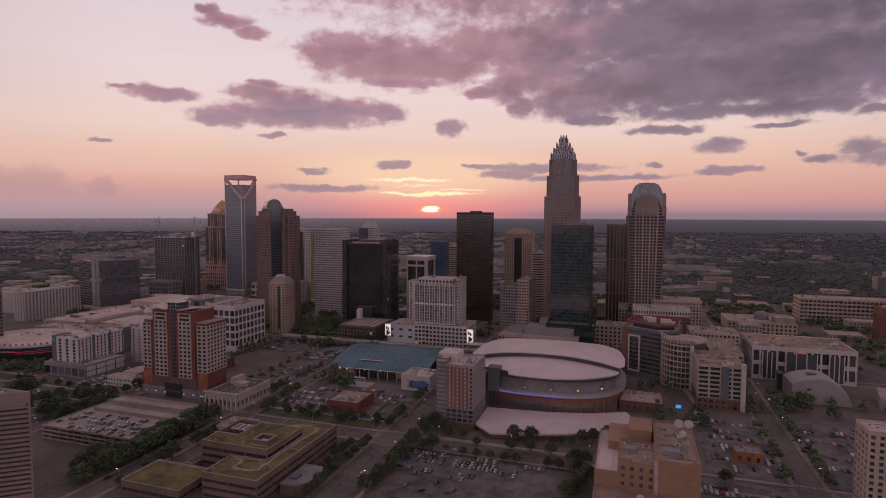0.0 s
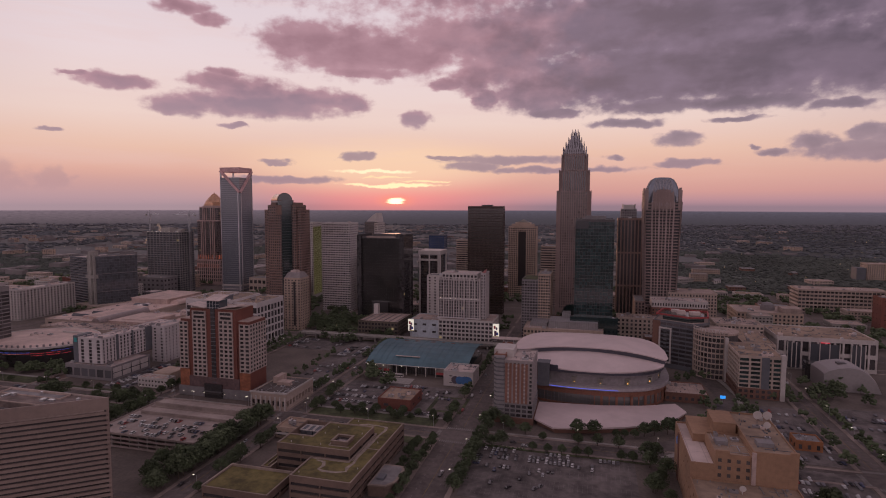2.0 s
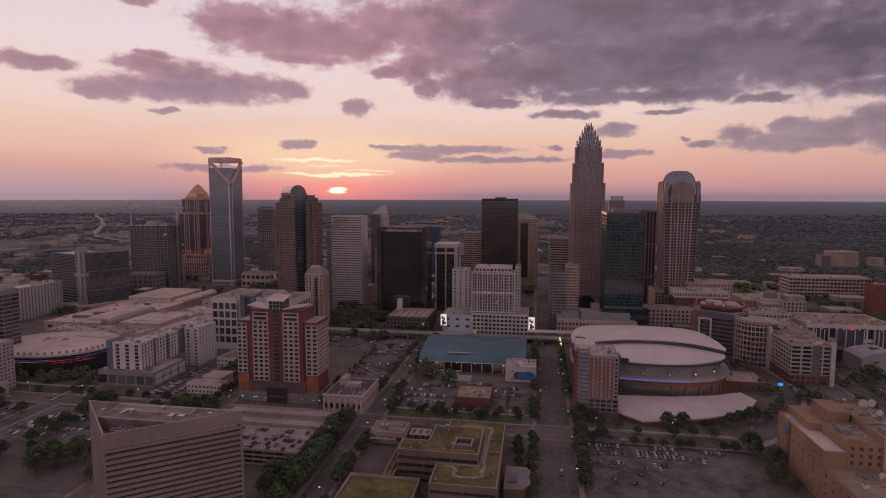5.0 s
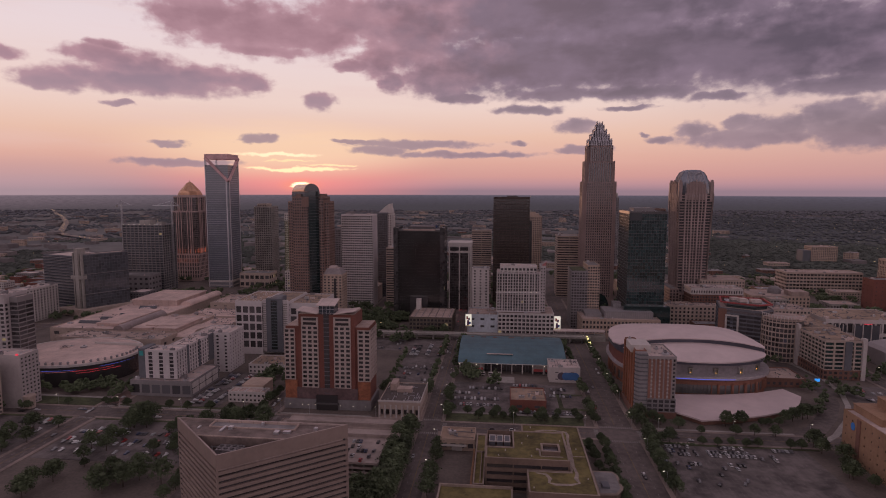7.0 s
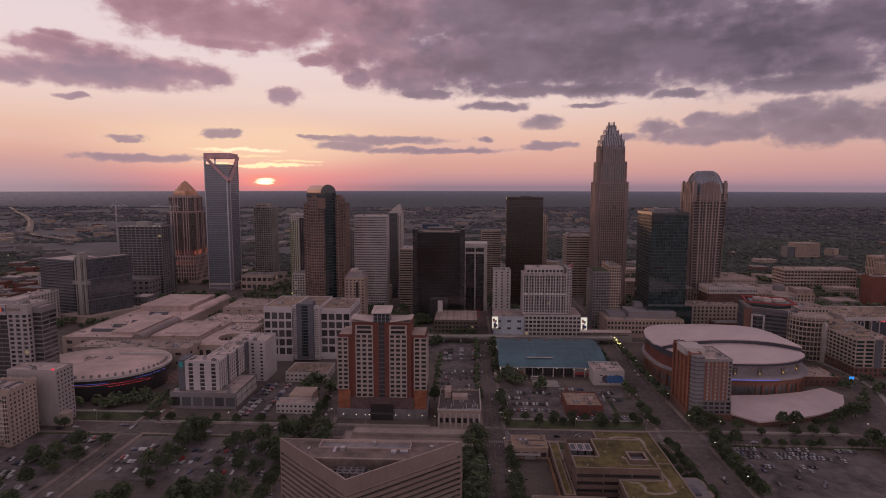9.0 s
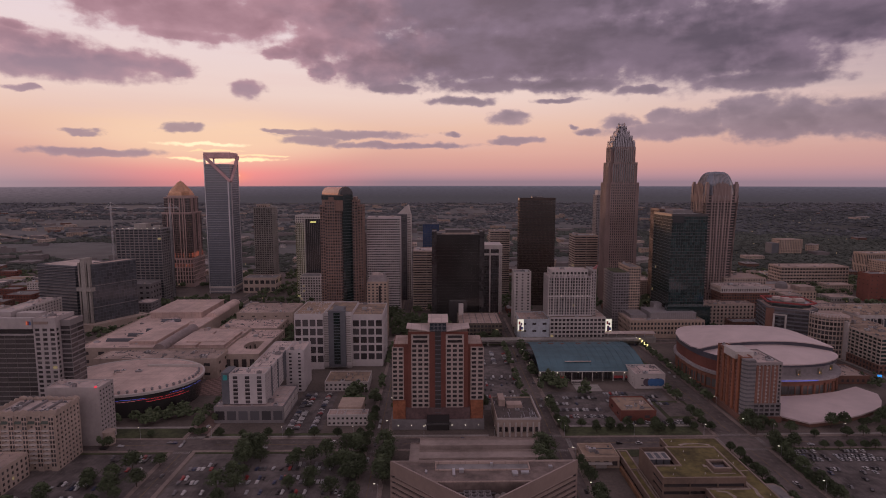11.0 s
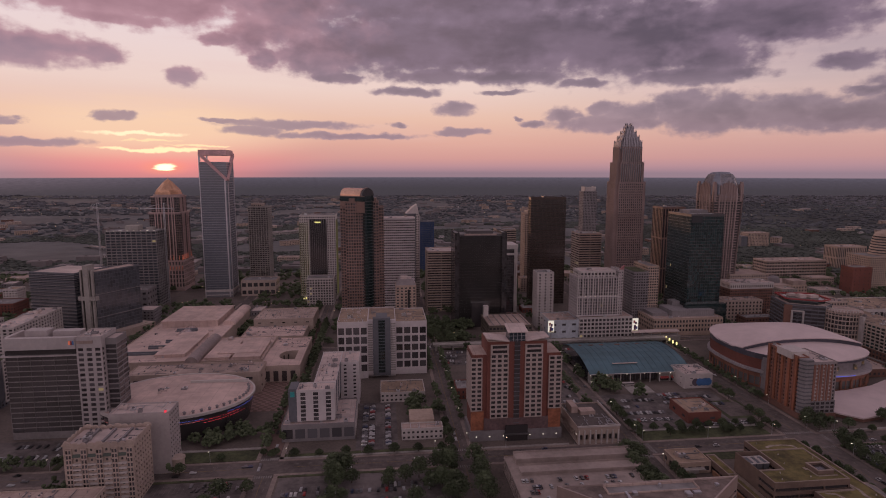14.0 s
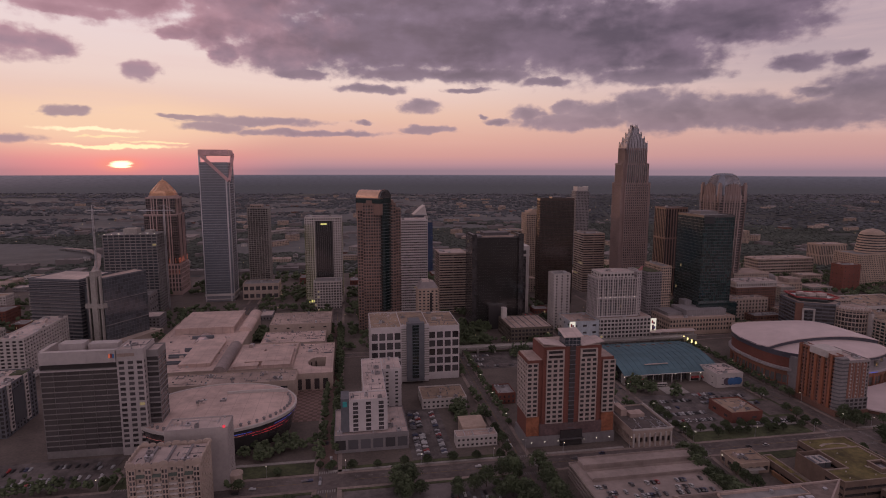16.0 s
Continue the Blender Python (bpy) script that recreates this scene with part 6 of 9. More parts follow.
# scalloped crest round the roof edge
for k in range(9):
    x = -662.6 + k * 4.45
    for y in (330.8, 355.4):
        r = 2.2 if k % 4 else 2.9
        part("scallop", Shape().loft([[(x + r * math.cos(math.pi * i / 8), yy, 38.8 + r * 0.85 * math.sin(math.pi * i / 8)) for i in range(9)] for yy in (y - 0.3, y + 0.6)]), cream_wall, o, "rounded crest of the parapet")
for k in range(5):
    y = 334 + k * 4.6
    for x in (-665.2, -625.4):
        part("scallop", Shape().loft([[(xx, y + 2.2 * math.cos(math.pi * i / 8), 38.8 + 1.9 * math.sin(math.pi * i / 8)) for i in range(9)] for xx in (x + 0.6, x - 0.3)]), cream_wall, o, "rounded crest of the parapet")
for x in (-655, -645, -635):
    part("roof_ridge", Shape().box(x, x + 1.2, 334, 353, 38, 39.6), grey_wall, o)
building("low_corner_hall", "low cream block with a pale roof", -710, -640, 290, 325, 16, cream_wall, dark_glass, bay=4, floor=4, wf=0.5, most=40, gear=6, seed=78, roof_m=pale_roof)
# residential blocks by the railway
building("white_courtyard_flats", "white apartment block with dark recessed balconies", -871, -848, 594, 683, 44, white_wall, dark_glass, "apartment building", bay=5.2, floor=3.5, wf=0.62, hf=0.62, deep=1.0, most=90, gear=12, seed=79, roof_m=white_roof)
o = building("slate_flats", "slate-clad apartment block with white window strips", -826, -800, 468, 514, 40, slate_wall, black_glass, "apartment building", bay=4.4, floor=3.6, wf=0.6, hf=0.7, deep=0.5, most=70, gear=8, seed=80, roof_m=white_roof)
for y in (474, 497):
    strip = part("white_strip", Shape().box(-800.2, -799.2, y, y + 5, 3, 40.5), white_wall, o, "white window strip")
    s = Shape()
    for k in range(11):
        s.box(-799.2, -799.0, y + 1.2, y + 3.8, 5 + k * 3.2, 6.9 + k * 3.2)
    part("strip_window", s, dark_glass, strip, kind="stuff")
part("dark_bay", Shape().box(-800.2, -799.4, 480.5, 496, 6, 34), blue_glass, o, "tall dark glazed bay")
part("roof_terrace", Shape().box(-812, -802, 500, 512, 39.2, 39.8), grass, o, "planted corner terrace")
building("rail_side_flats", "pale long apartment block", -1010, -910, 640, 680, 34, white_wall, dark_glass, "apartment building", bay=4.2, floor=3.5, wf=0.5, most=40, gear=4, seed=81, roof_m=pale_roof)

# little white office and neighbours
o = building("small_white_office", "two-storey white office with a tan rear block", -463, -432, 397, 408, 9, white_wall, dark_glass, nx=9, ny=3, nz=2, wf=0.5, hf=0.45, top_h=1.2, most=30, gear=1, seed=82, roof_m=pale_roof)
part("rear_block", Shape().box(-456, -438, 408, 428, 0, 10).box(-456.5, -437.5, 408.2, 428.5, 10, 10.6), tan_wall, o, "tan rear block")
building("back_white_office", "low white office with dark windows", -479, -440, 470, 500, 9, white_wall, dark_glass, nx=10, ny=4, nz=2, wf=0.5, hf=0.45, top_h=1.2, most=30, gear=3, seed=83, roof_m=tan_roof)
building("red_brick_shop", "small red brick shop", -412, -396, 470, 492, 10, brick_red, dark_glass, bay=4, floor=4, wf=0.4, most=10, gear=2, seed=84)
o = building("columned_bank", "white classical bank with tall columns", -334, -302, 377, 422, 13.0, cream_wall, dark_glass, nx=7, ny=9, nz=1, wf=0.62, hf=0.62, deep=1.6, base_h=1.5, top_h=4.5, most=40, lit=0.0, gear=5, seed=85, roof_m=surface("tar_roof", (0.10, 0.085, 0.08), 0.9, vary=0.3, grain=0.2))
for k in range(8):
    part("column", Shape().tube(-334 + 0.9 + k * 4.3, 376.6, 0.7, 0.6, 0, 10.6, 8), white_wall, o)
part("upper_storey", Shape().box(-330, -325, 404, 418, 12, 17.5).box(-324, -312, 400, 408, 12, 15), pale_roof, o)
part("balustrade", Shape().box(-334.4, -301.6, 376.4, 377.2, 13, 14.2).box(-302.2, -301.6, 377.2, 422, 13, 14.2), white_wall, o, "pale stone balustrade")

# transit centre with a teal vault
o = thing("transit_centre", (-231, 533, 0), "open transit hall under a long teal curved roof", "transit hall")
prof = [(492, 10.0), (497, 12.4), (505, 15.2), (515, 17.8), (527, 19.6), (540, 20.2), (553, 19.6), (565, 17.6), (573, 15.0)]
s = Shape()
loop = [(y, z) for y, z in prof] + [(y, z - 0.5) for y, z in reversed(prof)]
s.loft([[(x, y, z) for y, z in loop] for x in (-180.4, -282)])
vault_part = part("vault_roof", s, teal_metal, o, "teal sheet-metal vault")
s = Shape()
for k in range(17):
    x = -282 + k * 6.35
    for (ya, za), (yb, zb) in zip(prof, prof[1:]):
        s.beam((x, ya, za + 0.1), (x, yb, zb + 0.1), 0.3)
part("roof_seam", s, teal_metal, vault_part, kind="stuff")
part("skylight", Shape().box(-255, -230, 503.5, 505.2, 15.4, 15.9), white_roof, vault_part, "pale skylight strip")
rg_ = random.Random(31)
for k in range(7):
    x = -268 + k * 11.5 + rg_.uniform(-3, 3)
    a, b = rg_.uniform(1.6, 3.4), rg_.uniform(0.8, 1.6)
    part("rust_patch", Shape().loft([[(x + a * math.cos(0.9 * i) * rg_.uniform(0.7, 1.2), 552 + b * 2.2 * math.sin(0.9 * i), 19.72 - 0.115 * (b * 2.2 * math.sin(0.9 * i)) + dz) for i in range(7)] for dz in (-0.3, 0.06)]), surface("rust", (0.20, 0.105, 0.075), 0.9, vary=0.4, grain=0.6), vault_part, "faded rust-coloured patch")
part("concourse", Shape().box(-281, -181, 500, 570, 0, 8), black_glass, o, "dark glazed concourse")
for k in range(11):
    part("column", Shape().tube(-280 + k * 9.8, 494, 0.5, 0.4, 0, 10.6, 8), white_wall, o)
for x0, x1, n in ((-281, -257, 3), (-212, -190, 2)):
    end = part("end_block", Shape().box(x0, x1, 494.6, 500, 0, 9.4), concrete, o, "pale end block of the hall")
    wide = (x1 - x0) / n
    for k in range(n):
        a = x0 + k * wide + 1.2
        part("awning", Shape().loft([[(a, 494.6, 4.6), (a + wide - 2.4, 494.6, 4.6), (a + wide - 2.4, 492.8, 3.0), (a, 492.8, 3.0)], [(a, 494.6, 4.9), (a + wide - 2.4, 494.6, 4.9), (a + wide - 2.4, 492.6, 3.1), (a, 492.6, 3.1)]]), red_paint, end, "red shop awning")
        part("shop_window", Shape().box(a, a + wide - 2.4, 494.4, 494.6, 0.4, 3.2), black_glass, end)
        part("lamp", Shape().tube(x0 + k * wide + 0.4, 493.9, 0.4, 0.4, 7.6, 8.4, 8), lit_white, end, "white lamp")
part("eave", Shape().box(-282, -180, 491.2, 493, 9.6, 10.0), white_wall, o)
s = Shape()
for k in range(16):
    s.box(-257 + k * 3, -256.85 + k * 3, 499.7, 500, 0, 8)
part("mullions", s, slate_wall, o, kind="stuff")
for x in (-245, -228):
    part("lamp", Shape().tube(x, 492.6, 0.4, 0.4, 8.6, 9.4, 8), lit_white, o, "white lamp")
# mural block, brick shed
o = building("mural_building", "white stuccoed block with a blue disc mural", -198, -170.5, 473, 500, 14, white_wall, dark_glass, bay=15, floor=7, wf=0.2, hf=0.15, most=8, gear=4, seed=86, roof_m=white_roof)
for k in range(4):
    x = -187 + k * 4.0
    part("mural_disc", Shape().loft([[(x + 3.6 * math.cos(2 * math.pi * i / 20), y, 6 + 3.6 * math.sin(2 * math.pi * i / 20)) for i in range(20)] for y in (472.9 - k * 0.03, 472.7 - k * 0.03)]), surface("mural_a", (0.10, 0.08, 0.10), 0.7) if k == 0 else blue_paint, o, "painted blue disc")
building("brick_shed", "low red brick shed with a flat tan roof", -234, -206, 402, 432, 9, brick_red, dark_glass, bay=12, floor=5, wf=0.3, hf=0.3, most=6, gear=4, seed=87, roof_m=tan_roof)

# arena
o = thing("arena", (-72, 511, 0), "large oval arena with pale shell roofs and a brick drum", "arena")
AX, AY = -71.0, 510.0


def ring_a(rx, ry, z, n=72):
    """The arena's rounded-square outline."""
    out = []
    for i in range(n):
        c, q = math.cos(2 * math.pi * i / n), math.sin(2 * math.pi * i / n)
        k = (abs(c) ** 2.7 + abs(q) ** 2.7) ** (-1 / 2.7)
        out.append((AX + rx * k * c, AY + ry * k * q, z))
    return out


brickdrum, panes = Shape(), []
low = ring_a(65, 59, 0)
for i in range(72):
    a, b = low[i], low[(i + 1) % 72]
    length = math.hypot(b[0] - a[0], b[1] - a[1])
    u = ((b[0] - a[0]) / length, (b[1] - a[1]) / length)
    facade(brickdrum, panes, (a[0], a[1]), u, (u[1], -u[0]), length, 1, 10.6, 1, 1, 1.0 if 46 <= i <= 53 else 0.72 if i % 2 else 0.96, 0.8, 0.5)
    brickdrum.face((a[0], a[1], 10.6), (b[0], b[1], 10.6), (b[0], b[1], 14), (a[0], a[1], 14))
    brickdrum.face((a[0], a[1], 0), (b[0], b[1], 0), (b[0], b[1], 1), (a[0], a[1], 1))
    if i % 2 == 0 and not 46 <= i <= 54:
        c_, q_ = math.cos(2 * math.pi * i / 72), math.sin(2 * math.pi * i / 72)
        brickdrum.tube(a[0] + 0.3 * c_, a[1] + 0.3 * q_, 0.9, 0.9, 0, 10.8, 6)
part("brick_drum", brickdrum, surface("arena_brick", (0.25, 0.115, 0.078), 0.85, vary=0.18, grain=1.0, dirt=0.2), o, "orange-red brick curving wall")
glaze(o, panes, glazing("drum_glass", (0.15, 0.145, 0.14), 0.14, 0.12), 150, 0.0, lit_warm, 88)
s = Shape()
lo, hi = ring_a(65.2, 59.2, 5.4), ring_a(65.2, 59.2, 5.7)
for i in range(72):
    s.face(lo[i], lo[(i + 1) % 72], hi[(i + 1) % 72], hi[i])
    if 45 <= i <= 54:
        for f in (0.0, 0.5):
            x, y = lo[i][0] + (lo[(i + 1) % 72][0] - lo[i][0]) * f, lo[i][1] + (lo[(i + 1) % 72][1] - lo[i][1]) * f
            s.box(x - 0.12, x + 0.12, y - 0.12, y + 0.12, 1.5, 10.4)
part("glazing_bar", s, slate_wall, o, kind="stuff")
part("drum_core", Shape().loft([ring_a(64, 58, 0.1), ring_a(64, 58, 14)]), black_frame, o)
part("terrace_band", Shape().loft([ring_a(66, 60, 13.8), ring_a(68, 62, 15), ring_a(68, 62, 17.5), ring_a(61, 55, 17.5)]), surface("terrace", (0.34, 0.31, 0.32), 0.7, dirt=0.2), o, "grey terrace band")
lo, hi = ring_a(68.2, 62.2, 15.4), ring_a(68.2, 62.2, 15.9)
s = Shape()
for i in range(46, 58):
    s.face(lo[i], lo[(i + 1) % 72], hi[(i + 1) % 72], hi[i])
part("blue_strip", s, lit_blue, o, "glowing blue light strip")
part("upper_wall", Shape().loft([ring_a(60, 54, 17), ring_a(60, 54, 29)]), surface("arena_grey", (0.27, 0.245, 0.255), 0.6), o, "grey upper wall")
for i in range(44, 72, 4):
    x, y, _ = ring_a(59.5, 53.5, 20)[i]
    part("box_bay", Shape().box(x - 1.5, x + 1.5, y - 3.2, y + 1, 17.2, 18.6).box(x - 1.6, x - 1.0, y - 2.6, y + 1, 18.6, 22.4).box(x + 1.0, x + 1.6, y - 2.6, y + 1, 18.6, 22.4).box(x - 2.0, x + 2.0, y - 3.0, y + 1, 22.4, 23.2), concrete, o, "grey terrace alcove")
    part("terrace_lamp", Shape().tube(x, y - 1.2, 0.42, 0.42, 18.7, 19.6 if i >= 60 else 19.0, 8), lamp_glow("lamp_amber", (1.0, 0.52, 0.14), 1.2), o, "amber terrace lamp")
part("stair_tower", Shape().box(-111, -101.5, 449, 459, 15, 34).box(-111.4, -101.1, 448.6, 459.4, 34, 34.6), slate_wall, o, "dark slate stair tower")
# shells: a lower lens to the front, a higher shell behind
def half_at(u):
    return max(0.0, 1 - abs(u) ** 2.7) ** (1 / 2.7)


def low_z(u, v):
    return 29 + 7.5 * (1 - u * u) * max(0.0, 1 - ((-0.34 - v) / 0.68) ** 2)


def high_z(u, v):
    return 32.5 + 10.0 * (1 - abs(u) ** 2.4) * max(0.0, 1 - ((v - 0.06) / 1.0) ** 2)


def shell(v_lo, v_hi, height, rx, ry, name, label):
    s = Shape()
    nu, nv = 36, 8

    def pt(i, j, dz=0.0):
        u = -0.995 + 1.99 * i / nu
        a, b = max(-half_at(u), v_lo), min(half_at(u), v_hi)
        b = max(a, b)
        v = a + (b - a) * j / nv
        return (AX + u * rx, AY + v * ry, height(u, v) + dz)
    for i in range(nu):
        for j in range(nv):
            s.face(pt(i, j), pt(i + 1, j), pt(i + 1, j + 1), pt(i, j + 1))
            s.face(pt(i, j + 1, -1), pt(i + 1, j + 1, -1), pt(i + 1, j, -1), pt(i, j, -1))
        s.face(pt(i, 0, -1), pt(i + 1, 0, -1), pt(i + 1, 0), pt(i, 0))
        s.face(pt(i + 1, nv, -1), pt(i, nv, -1), pt(i, nv), pt(i + 1, nv))
    part(name, s, arena_white, o, label)


arena_white = surface("arena_white", (0.58, 0.48, 0.47), 0.55, vary=0.07, grain=0.08, patch=0.02)
clerestory = surface("clerestory", (0.07, 0.07, 0.09), 0.4)
shell(-1.0, -0.30, low_z, 65, 59, "lower_shell", "pale lower roof shell")
shell(-0.38, 1.0, high_z, 67, 61, "upper_shell", "pale higher roof shell")
s = Shape()
for i in range(28):
    ua, ub = -0.96 + 1.92 * i / 28, -0.96 + 1.92 * (i + 1) / 28
    s.face(*[(AX + u * 66, AY - 0.36 * 60, z) for u, z in ((ua, 28), (ub, 28), (ub, high_z(ub, -0.37) - 0.4), (ua, high_z(ua, -0.37) - 0.4))])
part("clerestory", s, clerestory, o, "dark clerestory between the shells")
west = Shape()
lo_, hi_ = ring_a(65.6, 59.6, 14), ring_a(65.6, 59.6, 30)
for i in range(24, 48):
    west.face(lo_[i], lo_[i + 1], hi_[i + 1], hi_[i])
part("west_wall", west, brick_red, o, "tall red brick flank")
west = Shape()
lo_, hi_ = ring_a(66.2, 60.2, 27.5), ring_a(66.2, 60.2, 32.5)
for i in range(0, 50):
    west.face(lo_[i], lo_[i + 1], hi_[i + 1], hi_[i])
part("fascia", west, clerestory, o, "dark fascia under the roof edge")
part("lower_fascia", Shape().loft([ring_a(64.4, 58.4, 26.6), ring_a(64.4, 58.4, 28.6)], cap=False), clerestory, o)
part("corner_block", Shape().box(-126, -112, 448, 470, 0, 30).box(-120, -112, 440, 450, 0, 32), grey_wall, o, "grey stair block")
for k in range(0, 14, 2):
    x, y, _ = ring_a(65.4, 59.4, 0)[56 + k]
    part("pier", Shape().box(x - 0.9, x + 0.9, y - 0.6, y + 0.6, 0, 10.4), surface("arena_brick", (0.25, 0.115, 0.078)), o)
edge = [(-108.6, 440), (-108.6, 402), (-94, 387.5), (-80, 390.4), (-68.5, 393), (-43, 402.5), (-28, 410), (-14, 419), (-5, 430), (4, 446), (-2, 464), (-28, 452), (-60, 444)]
s = Shape().prism(edge, 3.2, 4.4)
solid("arena_forecourt_roof", s, arena_white, "broad flat pale roof of the practice hall", "roof", base=(0, 0, 0))
part("hall_wall", Shape().prism([(-48 + (x + 48) * 0.97, 428 + (y - 428) * 0.96) for x, y in edge], 0, 3.2), brick_brown, bpy.data.objects["arena_forecourt_roof"])
o = building("arena_annex", "low brick annex with a pale roof", -8, 26, 482, 515, 8, brick_brown, dark_glass, bay=5, floor=6, wf=0.5, hf=0.4, most=14, gear=3, seed=89, roof_m=pale_roof)
# hotel beside the arena
o = thing("brick_bay_hotel", (-127, 418, 0), "grey and brick hotel tower beside the arena", "hotel")
hotel_brick = surface("hotel_brick", (0.255, 0.125, 0.092), 0.85, vary=0.18, grain=1.0, dirt=0.2)
tower_box(o, -131, -110, 400, 436, 15, 48, surface("hotel_grey", (0.31, 0.275, 0.27), 0.8, vary=0.12, dirt=0.2), dark_glass, nx=7, ny=11, floor=3.2, wf=0.56, hf=0.66, deep=0.5, most=130, lit=0.01, gear=4, seed=90, roof_m=white_roof)
tower_box(o, -131, -109.6, 399.4, 436.4, 4.6, 15.2, grey_wall, dark_glass, nx=5, ny=8, nz=3, wf=0.78, hf=0.7, deep=0.5, top_h=0.6, most=30, lit=0.01, gear=0, seed=190)
tower_box(o, -139, -131.0, 405, 444, 4.6, 51, hotel_brick, dark_glass, nx=2, ny=11, floor=3.2, wf=0.6, hf=0.7, deep=1.0, most=90, lit=0.01, gear=3, seed=91, roof_m=white_roof)
part("base", Shape().box(-141, -109, 398.4, 445, 0, 4.6), brick_brown, o, "brown brick base")
corner = part("corner_bay", Shape().prism([(-139.4, 405), (-139.4, 402.6), (-137.0, 399.6), (-131.2, 399.6), (-131.2, 405)], 4.6, 50), surface("corner_grey", (0.235, 0.22, 0.225), 0.6, vary=0.12, dirt=0.15), o, "pale grey corner bay")
s = Shape()
for k in range(14):
    s.prism([(-139.7, 405), (-139.7, 402.4), (-137.2, 399.3), (-131.0, 399.3), (-131.0, 405)], 6.5 + k * 3.2, 7.5 + k * 3.2)
part("floor_band", s, surface("corner_pane", (0.15, 0.148, 0.155), 0.25), corner, kind="stuff")
for x0 in (-130.4, -127.4, -124.4, -121.4, -118.4, -115.4):
    part("brick_bay", Shape().box(x0, x0 + 1.75, 399.5, 400, 15.2, 45.5), hotel_brick, o, "brown brick strip")
for y0 in (407, 415, 423, 431, 439.6):
    part("brick_bay", Shape().box(-140.0, -139, y0, y0 + 2.4, 4.6, 50), surface("hotel_orange", (0.29, 0.115, 0.065), 0.85, vary=0.15, dirt=0.15), o, "orange brick strip")
part("crown", Shape().box(-141, -126, 412, 430, 47, 53), white_wall, o)
for k in range(10):
    for x in (-128.6, -122.6, -116.6):
        part("balcony", Shape().box(x, x + 1.15, 399.0, 399.9, 16.4 + k * 3.0, 17.3 + k * 3.0), white_wall, o)
o = thing("led_sign", (37.6, 487, 0), "small glowing blue street sign on a post", "sign")
part("post", Shape().box(37.4, 37.8, 486.8, 487.2, 0, 4.5), steel, o)
part("screen", Shape().box(35.6, 39.6, 486.6, 487.3, 4.5, 7.0), lamp_glow("led_blue", (0.05, 0.35, 1.0), 0.9), o, "glowing blue screen")

# offices east of the arena
o = thing("beige_frame_office", (72, 540, 0), "beige framed office with green glass and brick base", "office building")
tower_box(o, 69, 96, 560.4, 622, 0, 36, cream_wall, dark_glass, bay=4.4, floor=4.2, wf=0.6, hf=0.6, most=20, gear=6, seed=192, roof_m=tan_roof)
tower_box(o, 53.5, 88, 508, 560, 9, 37.0, cream_wall, green_glass, nx=4, ny=9, nz=7, wf=0.84, hf=0.66, deep=0.8, most=110, lit=0.01, gear=8, seed=92, roof_m=tan_roof)
tower_box(o, 53, 88.5, 507.5, 560.2, 0, 9.2, brick_brown, dark_glass, bay=4.4, floor=4.2, wf=0.6, hf=0.6, most=40, top_h=0.6, gear=0, seed=93)
part("slate_strip", Shape().box(71, 77, 507.2, 508, 9, 36), slate_wall, o, "slate centre strip")
part("white_corner", Shape().box(85.6, 89.2, 506.6, 511, 0, 39), white_wall, o, "white stair corner")
part("white_corner", Shape().box(51.8, 54.4, 552, 560, 0, 41), white_wall, o, "white stair corner")
o = thing("curved_grid_office", (46, 577, 0), "round-fronted office with a grid of dark windows", "office building")
wall, panes = Shape(), []
arc = [(48 + 20.5 * math.cos(math.radians(a)), 577 + 20.5 * math.sin(math.radians(a))) for a in range(150, 291, 10)]
for a, b in zip(arc, arc[1:]):
    length = math.hypot(b[0] - a[0], b[1] - a[1])
    u = ((b[0] - a[0]) / length, (b[1] - a[1]) / length)
    facade(wall, panes, a, u, (u[1], -u[0]), length, 0, 45, 1, 9, 0.84, 0.76, 0.9)
part("curved_wall", wall, cream_wall, o, "pale curving frame")
part("interior", Shape().prism([(48 + 19.2 * math.cos(math.radians(a)), 577 + 19.2 * math.sin(math.radians(a))) for a in range(0, 360, 15)], 0, 43.6), black_frame, o)
part("roof", Shape().prism([(48 + 19.8 * math.cos(math.radians(a)), 577 + 19.8 * math.sin(math.radians(a))) for a in range(0, 360, 10)], 42, 43.8), pale_roof, o)
glaze(o, panes, dark_glass, 130, 0.03, lit_warm, 94)
tower_box(o, 58, 104, 632, 668, 0, 40, cream_wall, dark_glass, bay=4, floor=4, wf=0.6, most=20, gear=8, seed=95, roof_m=pale_roof)
s = Shape()
for k in range(14):
    a = math.radians(165 + k * 8.5)
    s.beam((48 + 20.2 * math.cos(a), 577 + 20.2 * math.sin(a), 44), (48 + 20.2 * math.cos(a), 577 + 20.2 * math.sin(a), 48), 0.5)
    b = math.radians(165 + (k + 1) * 8.5)
    s.beam((48 + 20.2 * math.cos(a), 577 + 20.2 * math.sin(a), 47.8), (48 + 20.2 * math.cos(b), 577 + 20.2 * math.sin(b), 47.8), 0.5)
part("roof_lattice", s, white_wall, o, "white open lattice along the roof", kind="stuff")
o = thing("red_line_office", (20, 605, 0), "glass office with a dull red roof rim and white frame", "office building")
poly_block(o, [(-7, 597), (27, 577), (44, 588), (50, 626), (4, 638)], 0, 48, slate_wall, glazing("banded_dusk", (0.06, 0.055, 0.058), 0.1, 0.3), bay=6.5, floor=4.2, wf=0.97, hf=0.62, deep=0.3, roof_m=pale_roof, most=90, lit=0.004, seed=96, base_h=4)
part("brick_edge", Shape().prism([(-8.2, 597.6), (-1.2, 593.5), (-0.6, 594.6), (-7.4, 599.4)], 0, 47), brick_brown, o, "brown brick edge")
s = Shape()
